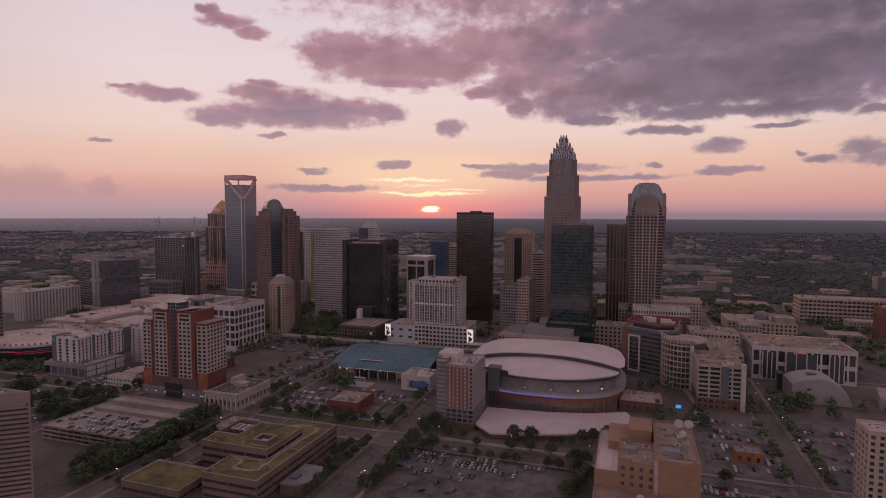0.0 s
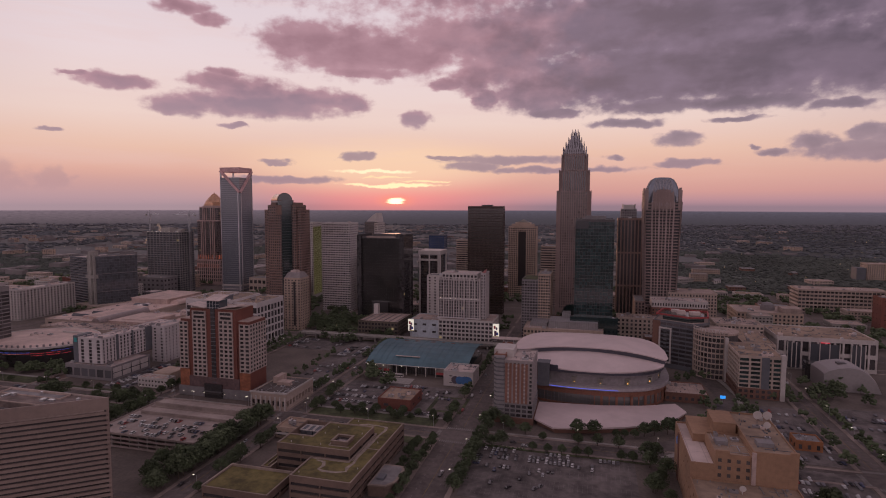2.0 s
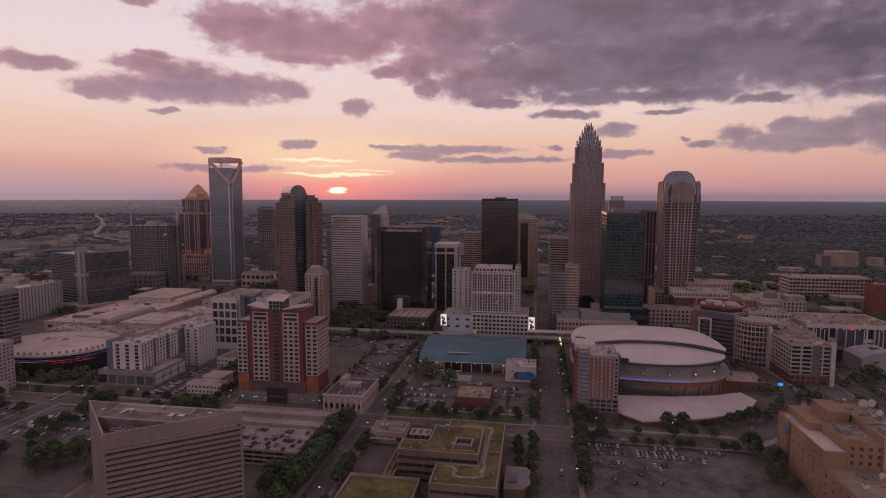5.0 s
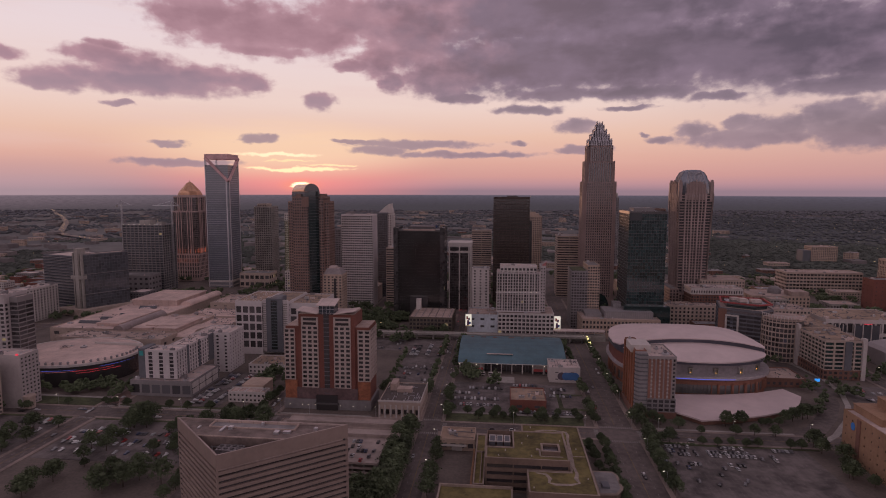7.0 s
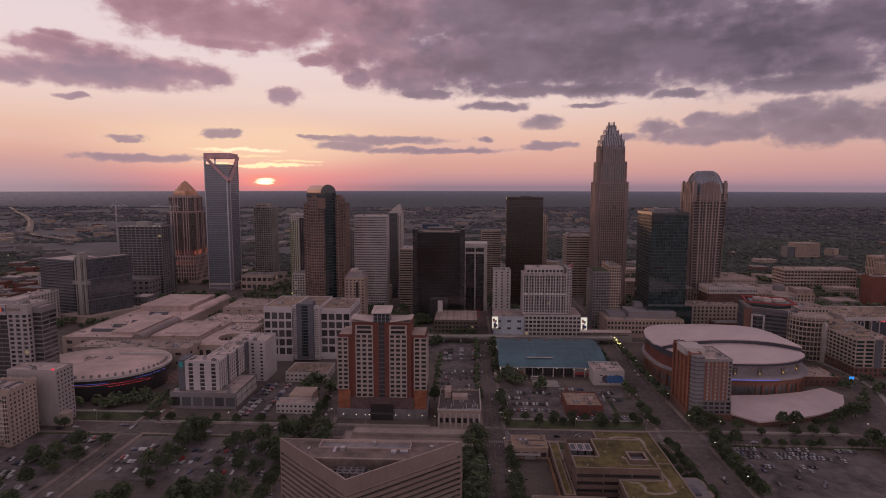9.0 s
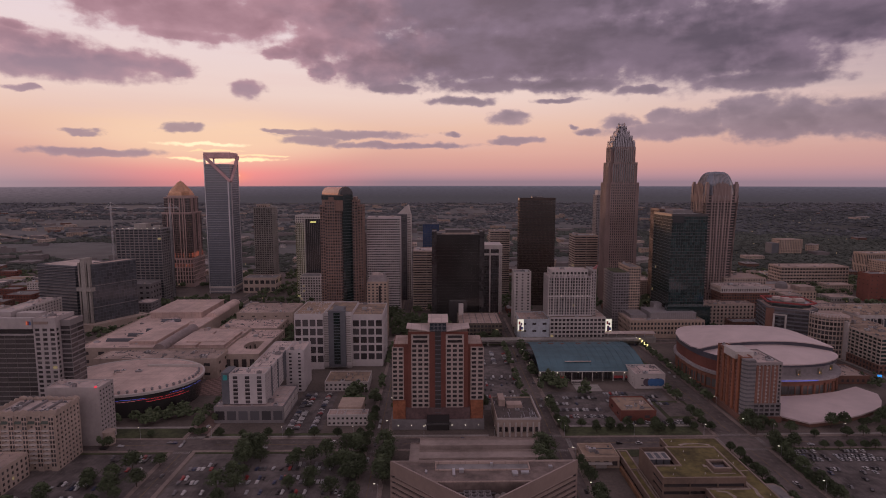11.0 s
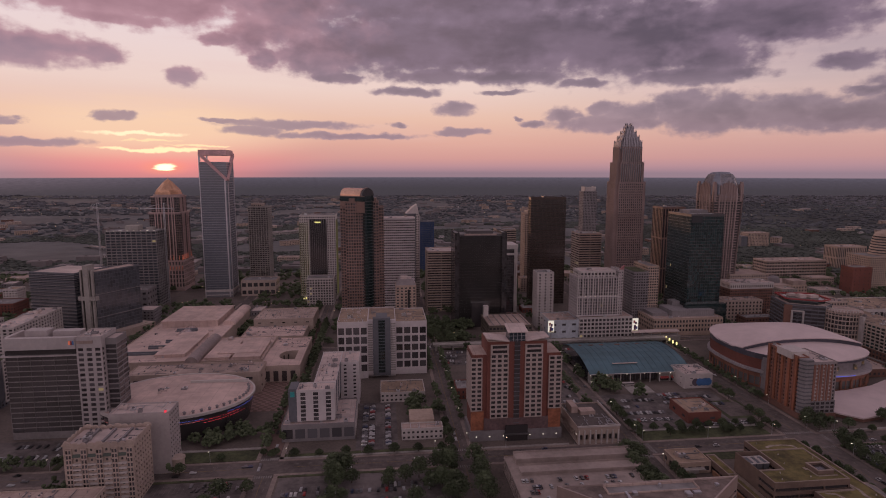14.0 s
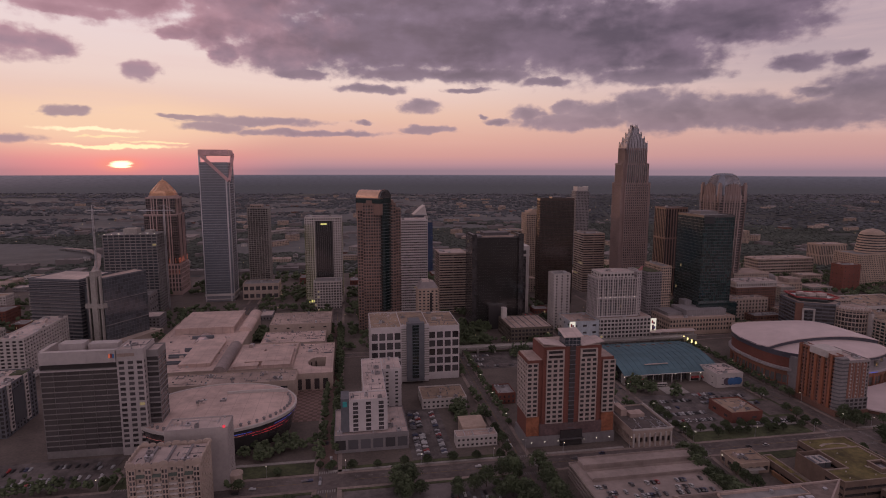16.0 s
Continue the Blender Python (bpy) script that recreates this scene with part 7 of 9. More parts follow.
rim = [(-4, 602), (26, 583), (43, 590), (48, 623), (6, 634)]
for a, b in zip(rim, rim[1:] + rim[:1]):
    s.beam((*a, 53), (*b, 53), 1.6, 1.5)
part("red_rim", s, red_paint, o, "dull red roof rim")
part("upper_storey", Shape().prism([(2, 603), (26, 588), (40, 594), (44, 620), (8, 630)], 47, 52.4), green_glass, o, "recessed glazed top storey")
part("roof_plant", Shape().box(16, 24, 604, 612, 52, 56).box(28, 38, 602, 610, 52, 55.4).box(12, 20, 616, 622, 52, 55), white_roof, o)
s = Shape()
fa, fb = Vector((-1.8, 592.6, 0)), Vector((8.0, 586.8, 0))
for q in (fa, fb):
    s.beam((q.x, q.y, 5), (q.x, q.y, 41), 1.5)
for z in (5.6, 40.4):
    s.beam((fa.x, fa.y, z), (fb.x, fb.y, z), 1.5)
part("white_frame", s, white_wall, o, "tall white frame")
s = Shape()
for k in range(8):
    q = fa.lerp(fb, 0.5)
    s.box(q.x - 1.6, q.x + 1.6, q.y - 0.2, q.y + 0.2, 8 + k * 4, 10.4 + k * 4)
part("frame_panel", s, pale_glass, o, "pale panels within the frame", kind="stuff")
building("stepped_side_hall", "low pale hall with a stepped roof", -66, -12, 604, 632, 16, cream_wall, dark_glass, bay=5, floor=5, wf=0.5, hf=0.5, most=30, gear=10, seed=196, roof_m=pale_roof)
building("market_hall", "low concrete block with gridded openings", -146, -56, 640, 696, 22, tan_wall, dark_glass, nx=22, ny=12, nz=3, wf=0.6, hf=0.55, base_h=4, most=90, lit=0.0, gear=8, seed=97, roof_m=pale_roof)
part("roof_drum", Shape().box(-118, -62, 650, 684, 21, 29).box(-140, -120, 656, 690, 21, 25).box(-104, -94, 676, 690, 28, 35), surface("louvre_grey", (0.26, 0.245, 0.25), 0.6, vary=0.15, seam=2.5), bpy.data.objects["market_hall"])
building("arcade_hall", "pale low hall with varied roofs", -40, 34, 694, 720, 30, cream_wall, dark_glass, bay=5, floor=5, wf=0.5, most=40, gear=8, seed=98, roof_m=pale_roof)
building("row_top_office", "pale office with an arched row of dormers", 24, 82, 754, 796, 54, cream_wall, dark_glass, bay=3.6, floor=4, wf=0.5, hf=0.6, most=60, gear=6, seed=99, roof_m=pale_roof)
building("brown_low_office", "brown brick office with a white attic storey", 2, 65, 718, 746, 40, brick_brown, dark_glass, bay=3.6, floor=4, wf=0.6, most=50, gear=0, seed=100, roof_m=pale_roof)
tower_box(bpy.data.objects["brown_low_office"], 1.4, 65.6, 717.4, 746.6, 40, 48.6, white_wall, dark_glass, bay=3.0, floor=5.5, wf=0.5, hf=0.5, most=40, gear=6, seed=101, roof_m=white_roof)
# white framed stage building and leaning dome
o = thing("white_frame_theatre", (160, 640, 0), "white framed hall with tall dark glass bays", "hall")
tower_box(o, 113, 201, 618, 680, 0, 33, white_wall, dark_glass, nx=12, ny=9, nz=2, wf=0.78, hf=0.74, deep=1.6, base_h=2, top_h=2.5, most=80, gear=12, seed=101, roof_m=tan_roof)
for x0, x1 in ((122, 134), (142, 168), (178, 190)):
    part("tall_bay", Shape().box(x0, x1, 616.4, 618, 2, 27), blue_glass, o, "tall blue glass bay")
    k = x0
    while k <= x1:
        part("bay_frame", Shape().box(k - 0.4, k + 0.4, 615.8, 616.6, 2, 28), white_wall, o)
        k += (x1 - x0) / 3
part("red_line", Shape().box(151, 159, 615.5, 615.9, 28.4, 29.0), lit_red, o, "short red light line")
o = thing("leaning_shell_hall", (176, 572, 0), "smooth grey leaning shell hall", "hall")
outline = [(132, 0), (132, 15.5), (136, 18.6), (143, 21), (152, 22.4), (160, 21.6), (167, 17.6), (173, 10.5), (178, 0)]
rings = []
for y, f_ in ((583, 0.93), (579, 1.0), (553, 1.0), (549, 0.97)):
    rings.append([(x if x < 133 else 132 + (x - 132) * f_, y, z * f_) for x, z in outline])
part("shell", Shape().loft(rings), surface("shell_grey", (0.30, 0.275, 0.275), 0.5, vary=0.08), o, "grey metal shell leaning to one side")
part("shell_hatch", Shape().box(146, 153, 560, 566, 21.6, 23.0), black_frame, o)
part("side_hall", Shape().prism([(196, 552), (240, 540), (248, 570), (205, 585)], 0, 10), pale_roof, o)
part("glass_front", Shape().prism([(128, 584), (146, 578), (150, 592), (130, 598)], 0, 15), black_glass, o)
building("long_civic_block", "long pale office with regular ribbon openings", 240, 362, 975, 1015, 36, cream_wall, dark_glass, nx=22, ny=8, nz=6, wf=0.84, hf=0.56, deep=1.0, most=60, gear=8, seed=102, roof_m=pale_roof)
building("brick_side_block", "dark red brick block", 296, 330, 840, 866, 45, brick_red, dark_glass, bay=8, floor=6, wf=0.2, hf=0.2, most=10, gear=3, seed=103)
building("tan_tower_block", "tan mid-rise block with vertical windows", 469, 535, 1075, 1112, 47, tan_wall, dark_glass, bay=4, floor=20, wf=0.5, hf=0.85, most=20, gear=4, seed=120, roof_m=pale_roof)
building("far_beige_block", "beige mid-rise block with a blue end", 515, 575, 1434, 1470, 38, tan_wall, dark_glass, bay=4.4, floor=4, wf=0.5, most=10, gear=3, seed=121, roof_m=pale_roof)
part("blue_end", Shape().box(496, 514.8, 1436, 1466, -0.2, 28), slate_wall, bpy.data.objects["far_beige_block"], "blue clad wing")
building("civic_low_hall", "low tan civic hall with a small dome", 120, 200, 820, 880, 22, tan_wall, dark_glass, bay=5, floor=5, wf=0.5, most=20, gear=6, seed=104, roof_m=pale_roof)

o = bpy.data.objects["civic_low_hall"]
part("dome", Shape().loft([[(165 + r * math.cos(2 * math.pi * i / 16), 852 + r * math.sin(2 * math.pi * i / 16), z) for i in range(16)] for r, z in ((9, 20.5), (9, 25), (8, 28.5), (5, 31), (0.8, 32))]), grey_wall, o, "small grey dome on the civic hall")
part("side_block", Shape().box(176, 199, 822, 846, 21, 28), pale_roof, o)
# beige broadcasting block in the foreground
o = thing("beige_block", (2, 290, 0), "windowless beige block with rooftop dishes", "building")
tower_box(o, -16.4, 33.9, 258, 295.2, 0, 21.6, beige_wall, dark_glass, nx=7, ny=5, nz=4, wf=0.2, hf=0.3, most=40, gear=5, seed=105, roof_m=tan_roof, faces="sw")
tower_box(o, -16.4, -4.3, 295.6, 354, 0, 29.6, beige_wall, dark_glass, nx=2, ny=9, nz=5, wf=0.16, hf=0.26, most=30, gear=0, seed=205, roof_m=white_roof, faces="w")
tower_box(o, -4.6, 13.2, 295.4, 325.3, 0, 35.6, beige_wall, dark_glass, nx=4, ny=4, nz=3, wf=0.4, hf=0.5, most=30, gear=2, seed=106, roof_m=tan_roof, faces="s", base_h=22)
tower_box(o, 13.2, 33.9, 295.0, 354, 0, 38.6, beige_wall, dark_glass, nx=2, ny=5, nz=3, wf=0.1, hf=0.12, most=4, gear=4, seed=206, roof_m=tan_roof, faces="e")
part("roof_storey", Shape().box(-10.6, 13.2, 325.5, 354, 28.5, 33.2).box(-11, 13.2, 325.1, 354.4, 33.2, 33.7), beige_wall, o, "beige roof storey")
part("lift_house", Shape().box(0.5, 12, 328.5, 349, 33.4, 40).box(0.2, 12.3, 328.2, 349.3, 40, 40.4), beige_wall, o, "beige lift housing")
part("white_roof_bay", Shape().box(-15.8, -5.0, 296.4, 325, 28.8, 29.2), white_roof, o, "white membrane roof bay")
part("roof_shelter", Shape().box(-2, 4, 309, 315, 34.6, 37).box(17, 25, 304, 310, 37.6, 40), grey_wall, o)
part("pipe_chase", Shape().box(12.4, 14.4, 294.2, 295.2, 21, 38), surface("chase_rose", (0.42, 0.32, 0.29), 0.8), o, "pale rose service strip")
part("parapet_step", Shape().box(-4.6, 2, 294.8, 296, 35.6, 37.4).box(30, 33.9, 294.4, 296, 38.6, 39.8), beige_wall, o)
for x, y, z, r in ((27, 346, 38, 2.5), (32.4, 347, 38, 2.5), (28, 330, 38, 1.9), (6, 284, 20.8, 1.6)):
    part("dish", Shape().loft([[(x + q * math.cos(2 * math.pi * i / 16), y - 0.6 * q + d, z + 3 + q * math.sin(2 * math.pi * i / 16)) for i in range(16)] for q, d in ((0.3, 0.8), (r * 0.6, 0.3), (r, 0.0))]).tube(x, y, 0.25, 0.25, z - 1, z + 2.6, 8), white_wall, o, "white satellite dish")
part("blue_mark", Shape().loft([[(-16.6 - d, 343 + 2.1 * math.cos(2 * math.pi * i / 18), 22 + 2.6 * math.sin(2 * math.pi * i / 18)) for i in range(18)] for d in (0, 0.2)]), surface("mark_blue", (0.05, 0.20, 0.55), 0.5), o, "round blue mark")
part("side_rib", Shape().box(-17.0, -16.4, 335.5, 339, 0, 28.5), brick_brown, o, "brown vertical rib on the flank")
building("cream_edge_flats", "cream apartment tower with recessed balconies", 114.5, 150, 333, 351, 52, cream_wall, dark_glass, "apartment building", bay=4, floor=3.4, wf=0.5, hf=0.6, deep=1.0, most=60, gear=3, seed=107, roof_m=white_roof)
o = building("orange_shop", "small shop with a painted orange wall", 66, 82, 402, 416, 7, surface("orange_wall", (0.30, 0.13, 0.06), 0.8), dark_glass, bay=6, floor=4, wf=0.4, most=6, gear=2, seed=108)

# green-roofed civic complex
o = thing("green_roof_block", (-222, 292, 0), "brown stepped block with planted green roofs", "office building")
civic_brown = surface("civic_brown", (0.17, 0.12, 0.095), 0.8, dirt=0.2)
coping_tan = surface("coping_tan", (0.27, 0.215, 0.18), 0.85, dirt=0.3)
gravel_m = surface("roof_gravel", (0.30, 0.25, 0.215), 0.95, vary=0.2, grain=0.4, patch=0.2, dirt=0.2)
def shrunk(outline, d):
    """The anticlockwise right-angled outline drawn in by d on every side."""
    res = []
    for i, q in enumerate(outline):
        a, b = outline[i - 1], outline[(i + 1) % len(outline)]
        x, y = q
        for p0, p1 in ((a, q), (q, b)):
            length = math.hypot(p1[0] - p0[0], p1[1] - p0[1])
            x -= (p1[1] - p0[1]) / length * d
            y += (p1[0] - p0[0]) / length * d
        res.append((x, y))
    return res
def planted(outline, z, floors, hf=0.45):
    xs, ys = [q[0] for q in outline], [q[1] for q in outline]
    FOOT.append((min(xs), max(xs), min(ys), max(ys)))
    wall, panes, coping = Shape(), [], Shape()
    inn = shrunk(outline, 0.9)
    for i in range(len(outline)):
        j = (i + 1) % len(outline)
        a, b, c, d = outline[i], outline[j], inn[j], inn[i]
        length = math.hypot(b[0] - a[0], b[1] - a[1])
        u = ((b[0] - a[0]) / length, (b[1] - a[1]) / length)
        facade(wall, panes, a, u, (u[1], -u[0]), length, 0, z - 2.6, max(1, round(length / 16)), floors, 0.97, hf, 0.9)
        wall.face((*a, z - 2.6), (*b, z - 2.6), (*b, z), (*a, z))
        coping.face((*a, z), (*b, z), (*c, z), (*d, z))
        coping.face((*d, z - 1.4), (*c, z - 1.4), (*c, z), (*d, z))
    part("wall", wall, civic_brown, o, "brown banded wall")
    part("coping", coping, coping_tan, o, "pale roof edge")
    part("interior", Shape().prism(shrunk(outline, 1.3), 0.02, z - 2.7), black_frame, o)
    part("planting", Shape().prism(shrunk(outline, 0.95), z - 2.2, z - 0.6), sedum, o, "mossy yellow-green planting")
    glaze(o, panes, black_glass, 24, 0.02, lit_warm, 109)
    return z - 0.6
top = planted([(-250.5, 279), (-202.8, 279), (-202.8, 317.5), (-234.5, 317.5), (-234.5, 294), (-250.5, 294)], 20.5, 4, 0.5)
low = planted([(-227, 252.5), (-190.5, 252.5), (-190.5, 340.5), (-228, 340.5), (-228, 318), (-202.5, 318), (-202.5, 277), (-227, 277)], 15.4, 3)
planted([(-276, 243), (-235, 243), (-235, 270.5), (-276, 270.5)], 7.4, 1)
part("parapet_band", Shape().box(-276, -235, 269.6, 270.6, 7.4, 8.2).box(-276, -275, 243, 269.6, 7.4, 8.0), coping_tan, o, "broad pale parapet")
planted([(-257.5, 272), (-251, 272), (-251, 338), (-257.5, 338)], 8.0, 1)
part("terrace_wall", Shape().box(-253.6, -253.1, 274, 312, 7.4, 8.6).box(-257, -251.4, 312, 312.5, 7.4, 8.4), coping_tan, o)
# gravel paths winding over the lower roof
s = Shape()
line = [(-219, 330.5), (-214, 332.6), (-206, 332.8), (-199.5, 331), (-198.6, 326), (-199.6, 318), (-200, 300), (-200.2, 284), (-199.2, 276), (-200.4, 270), (-199.2, 265.5), (-204, 263.2), (-212, 262.8), (-215.6, 264.5), (-214.6, 269), (-216.5, 273.6), (-222, 274.8)]
for i in range(len(line)):
    a, b = line[max(0, i - 1)], line[min(len(line) - 1, i + 1)]
    length = math.hypot(b[0] - a[0], b[1] - a[1])
    n_ = ((b[1] - a[1]) / length, -(b[0] - a[0]) / length)
    w_ = 0.95 + 0.25 * math.sin(i * 2.3)
    now = [(line[i][0] - n_[0] * w_, line[i][1] - n_[1] * w_), (line[i][0] + n_[0] * w_, line[i][1] + n_[1] * w_)]
    if i:
        s.face((*was[0], low + 0.05), (*was[1], low + 0.05), (*now[1], low + 0.05), (*now[0], low + 0.05))
    was = now
part("gravel_path", s, gravel_m, o, "pale winding gravel path")
part("roof_border", Shape().box(-201.4, -201.0, 279, 317, low, low + 0.12).box(-226, -203, 275.8, 276.2, low, low + 0.12).box(-202, -191.5, 296.6, 297.2, low, low + 0.14), gravel_m, o)
well = part("light_well", Shape().box(-218, -207.6, 286, 286.6, top, 22.2).box(-218, -207.6, 295.4, 296, top, 22.2).box(-218, -217.4, 286.6, 295.4, top, 22.2).box(-208.2, -207.6, 286.6, 295.4, top, 22.2), civic_brown, o, "brown light well")
part("well_coping", Shape().box(-218.3, -207.3, 285.7, 286.9, 22.2, 22.5).box(-218.3, -207.3, 295.1, 296.3, 22.2, 22.5).box(-218.3, -217.1, 286.9, 295.1, 22.2, 22.5).box(-208.5, -207.3, 286.9, 295.1, 22.2, 22.5), coping_tan, well)
part("well_pane", Shape().box(-217.4, -208.2, 286.6, 295.4, 20.6, 21.0), black_glass, well, "dark skylight pane")
part("well_path", Shape().box(-219.4, -218.4, 284.6, 294, top, top + 0.06).box(-218.4, -206, 284.0, 285.2, top, top + 0.06).box(-221, -219.4, 292, 295, top, top + 0.06), gravel_m, o)
part("equipment_well", Shape().box(-250.4, -234.6, 294.1, 317, 0, 15), civic_brown, o, "sunken roof well for machinery")
part("well_rail", Shape().box(-250.4, -249.8, 294.1, 317, 15, 20.3).box(-249.8, -234.6, 316.4, 317, 15, 20.3), civic_brown, o)
for k in range(3):
    x = -248.6 + k * 4.5
    unit = part("cooling_unit", Shape().box(x, x + 3.6, 304, 313, 15, 18.6), slate_wall, o, "dark cooling unit")
    part("unit_frame", Shape().box(x - 0.2, x + 3.8, 303.8, 304.3, 18.6, 19.1).box(x - 0.2, x + 3.8, 312.7, 313.2, 18.6, 19.1).box(x - 0.2, x + 0.3, 304.3, 312.7, 18.6, 19.1).box(x + 3.3, x + 3.8, 304.3, 312.7, 18.6, 19.1), white_wall, unit, "pale steel frame")
for x, y in ((-243, 283), (-239, 290), (-229, 300), (-225, 311), (-224, 284), (-206, 305)):
    part("roof_vent", Shape().tube(x, y, 0.3, 0.25, top, top + 0.8, 8), white_wall, o)
for x, y in ((-224, 258), (-196, 306), (-194, 270), (-212, 326), (-222, 336)):
    part("roof_vent", Shape().tube(x, y, 0.3, 0.25, low, low + 0.8, 8), white_wall, o)
part("yard_wall", Shape().box(-259.4, -258.2, 272, 326, 0, 3.2), surface("yard_brick", (0.27, 0.15, 0.085), 0.85, vary=0.25, dirt=0.3), o, "orange-brown yard wall")
wing = building("loading_wing", "low brown wing with a tan roof and loading doors", -282, -258.6, 329, 348.5, 8, tan_wall, dark_glass, bay=6, floor=7, wf=0.6, hf=0.5, most=10, gear=3, seed=110, roof_m=tan_roof)
part("loading_canopy", Shape().box(-281, -264, 325.6, 329, 3.9, 4.3), concrete, wing)
part("loading_door", Shape().box(-274, -267, 328.7, 328.98, 0, 3.6), white_wall, wing, "pale roller door")
o = thing("bay_pavilion", (-176, 285, 0), "low bowed pavilion beside the civic block", "building")
part("body", Shape().prism([(-188, 270), (-178, 271), (-174, 277), (-174, 292), (-176, 296), (-188, 296)], 0, 6), civic_brown, o)
part("rim", Shape().prism([(-188, 269.6), (-177.8, 270.6), (-173.5, 277), (-173.5, 292.4), (-175.8, 296.6), (-188, 296.6)], 6, 6.8), coping_tan, o, "pale rounded rim")
part("roof_slab", Shape().prism([(-187, 271), (-178.4, 272), (-175, 277.4), (-175, 291.6), (-176.6, 295), (-187, 295)], 6.8, 6.9), grey_roof, o)
part("roof_units", Shape().box(-185, -181, 276, 282, 6.9, 8.2), slate_wall, o)

# parking decks
o = thing("parking_deck", (-348, 310, 0), "open concrete parking deck with cars on top", "parking garage")
deck_m = surface("deck_concrete", (0.32, 0.265, 0.24), 0.85, vary=0.18, grain=0.15, patch=0.03, dirt=0.3)
for k in range(4):
    z = k * 2.9
    decks = Shape()
    decks.box(-396, -315, 286, 346, z, z + 0.5)
    decks.box(-396, -315, 285.6, 286, z, z + 1.4).box(-315, -314.6, 286, 346, z, z + 1.4).box(-396.4, -396, 286, 346, z, z + 1.4).box(-396, -315, 346, 346.4, z, z + 1.4)
    part("deck", decks, deck_m, o, "stained pale concrete deck")
for k in range(12):
    for y in (286.2, 345.2):
        part("post", Shape().box(-395.6 + k * 7.2, -394.8 + k * 7.2, y, y + 0.7, 0, 8.7), concrete, o)
for k in range(8):
    part("post", Shape().box(-315.8, -315, 288 + k * 8, 288.8 + k * 8, 0, 8.7), concrete, o)
# added dark block between the decks, in place of the shade inside
part("dark_inside", Shape().box(-389, -322, 293, 339, 0.5, 8.0), black_frame, o)
for y0, y1, z in ((322, 332, 10.6), (336, 346, 12.2)):
    part("upper_ramp", Shape().box(-390, -308, y0, y1, 8.9, z).box(-390, -308, y0 - 0.3, y0, z, z + 1.1).box(-390, -308, y1, y1 + 0.3, z, z + 1.1), deck_m, o, "raised parking ramp")
    part("ramp_bed", Shape().box(-314.5, -308, y0, y1, 0, 8.9), concrete, o)

# striped triangular office
o = thing("striped_office", (-358, 205, 0), "three-cornered tan office with dark ribbon windows", "office building")
A_, B_, C_ = (-400.0, 221.0), (-361.0, 184.0), (-314.5, 221.0)
wall, panes = Shape(), []
for a, b in ((A_, B_), (B_, C_), (C_, A_)):
    length = math.hypot(b[0] - a[0], b[1] - a[1])
    u = ((b[0] - a[0]) / length, (b[1] - a[1]) / length)
    facade(wall, panes, a, u, (u[1], -u[0]), length, 3, 55.8, 1, 20, 0.975, 0.42, 0.9)
    wall.face((*a, 55.8), (*b, 55.8), (*b, 61.5), (*a, 61.5))
    wall.face((*a, 0), (*b, 0), (*b, 3), (*a, 3))
stripe_tan = surface("stripe_tan", (0.25, 0.19, 0.165), 0.75, vary=0.1, dirt=0.12)
part("wall", wall, stripe_tan, o, "tan precast bands")
glaze(o, panes, black_glass, 60, 0, lit_warm, 111, "ribbon_window")
def inset(k):
    g = (-358.8, 206.0)
    return [(g[0] + (p[0] - g[0]) * k, g[1] + (p[1] - g[1]) * k) for p in (A_, B_, C_)]
part("interior", Shape().prism(inset(0.93), 0, 53), black_frame, o)
ringw = Shape()
outer, inner = inset(1.0), inset(0.955)
for i in range(3):
    j = (i + 1) % 3
    ringw.face((*outer[i], 61.5), (*outer[j], 61.5), (*inner[j], 61.5), (*inner[i], 61.5))
    ringw.face((*inner[i], 61.5), (*inner[j], 61.5), (*inner[j], 54.0), (*inner[i], 54.0))
part("parapet", ringw, surface("parapet_pale", (0.34, 0.275, 0.25), 0.8, dirt=0.2), o, "broad pale parapet")
def cut_at(y, k):
    """West and east ends of the line at this y inside the shrunken triangle."""
    a, b, c = inset(k)
    f, g = (y - b[1]) / (a[1] - b[1]), (y - b[1]) / (c[1] - b[1])
    return b[0] + (a[0] - b[0]) * f, b[0] + (c[0] - b[0]) * g
w0, w1 = cut_at(203.2, 0.95)
a_, b_, c_ = inset(0.95)
part("roof", Shape().prism([(w0, 203.2), (w1, 203.2), c_, a_], 54, 60.7), surface("stripe_roof", (0.185, 0.145, 0.13), 0.9, vary=0.35, grain=0.2, patch=0.08, dirt=0.5), o, "stained brown gravel roof deck")
part("well_floor", Shape().prism([(w0, 203.1), b_, (w1, 203.1)], 53.2, 54.4), surface("well_grey", (0.19, 0.165, 0.165), 0.85, vary=0.3, grain=0.3, patch=0.1, dirt=0.5), o, "grey sunken plant well")
part("well_kerb", Shape().box(w0, w1, 203.2, 203.6, 60.7, 61.2), pale_roof, o)
part("roof_frame", Shape().box(-379.5, -337.5, 218.6, 219.2, 60.7, 62.0).box(-379.5, -337.5, 213.0, 213.5, 60.7, 61.3).box(-379.5, -379, 213.5, 218.6, 60.7, 61.6).box(-338, -337.5, 213.5, 218.6, 60.7, 61.6), pale_roof, o, "long pale kerb frame")
part("frame_bed", Shape().box(-379, -338, 213.5, 218.6, 60.7, 60.9), grey_roof, o)
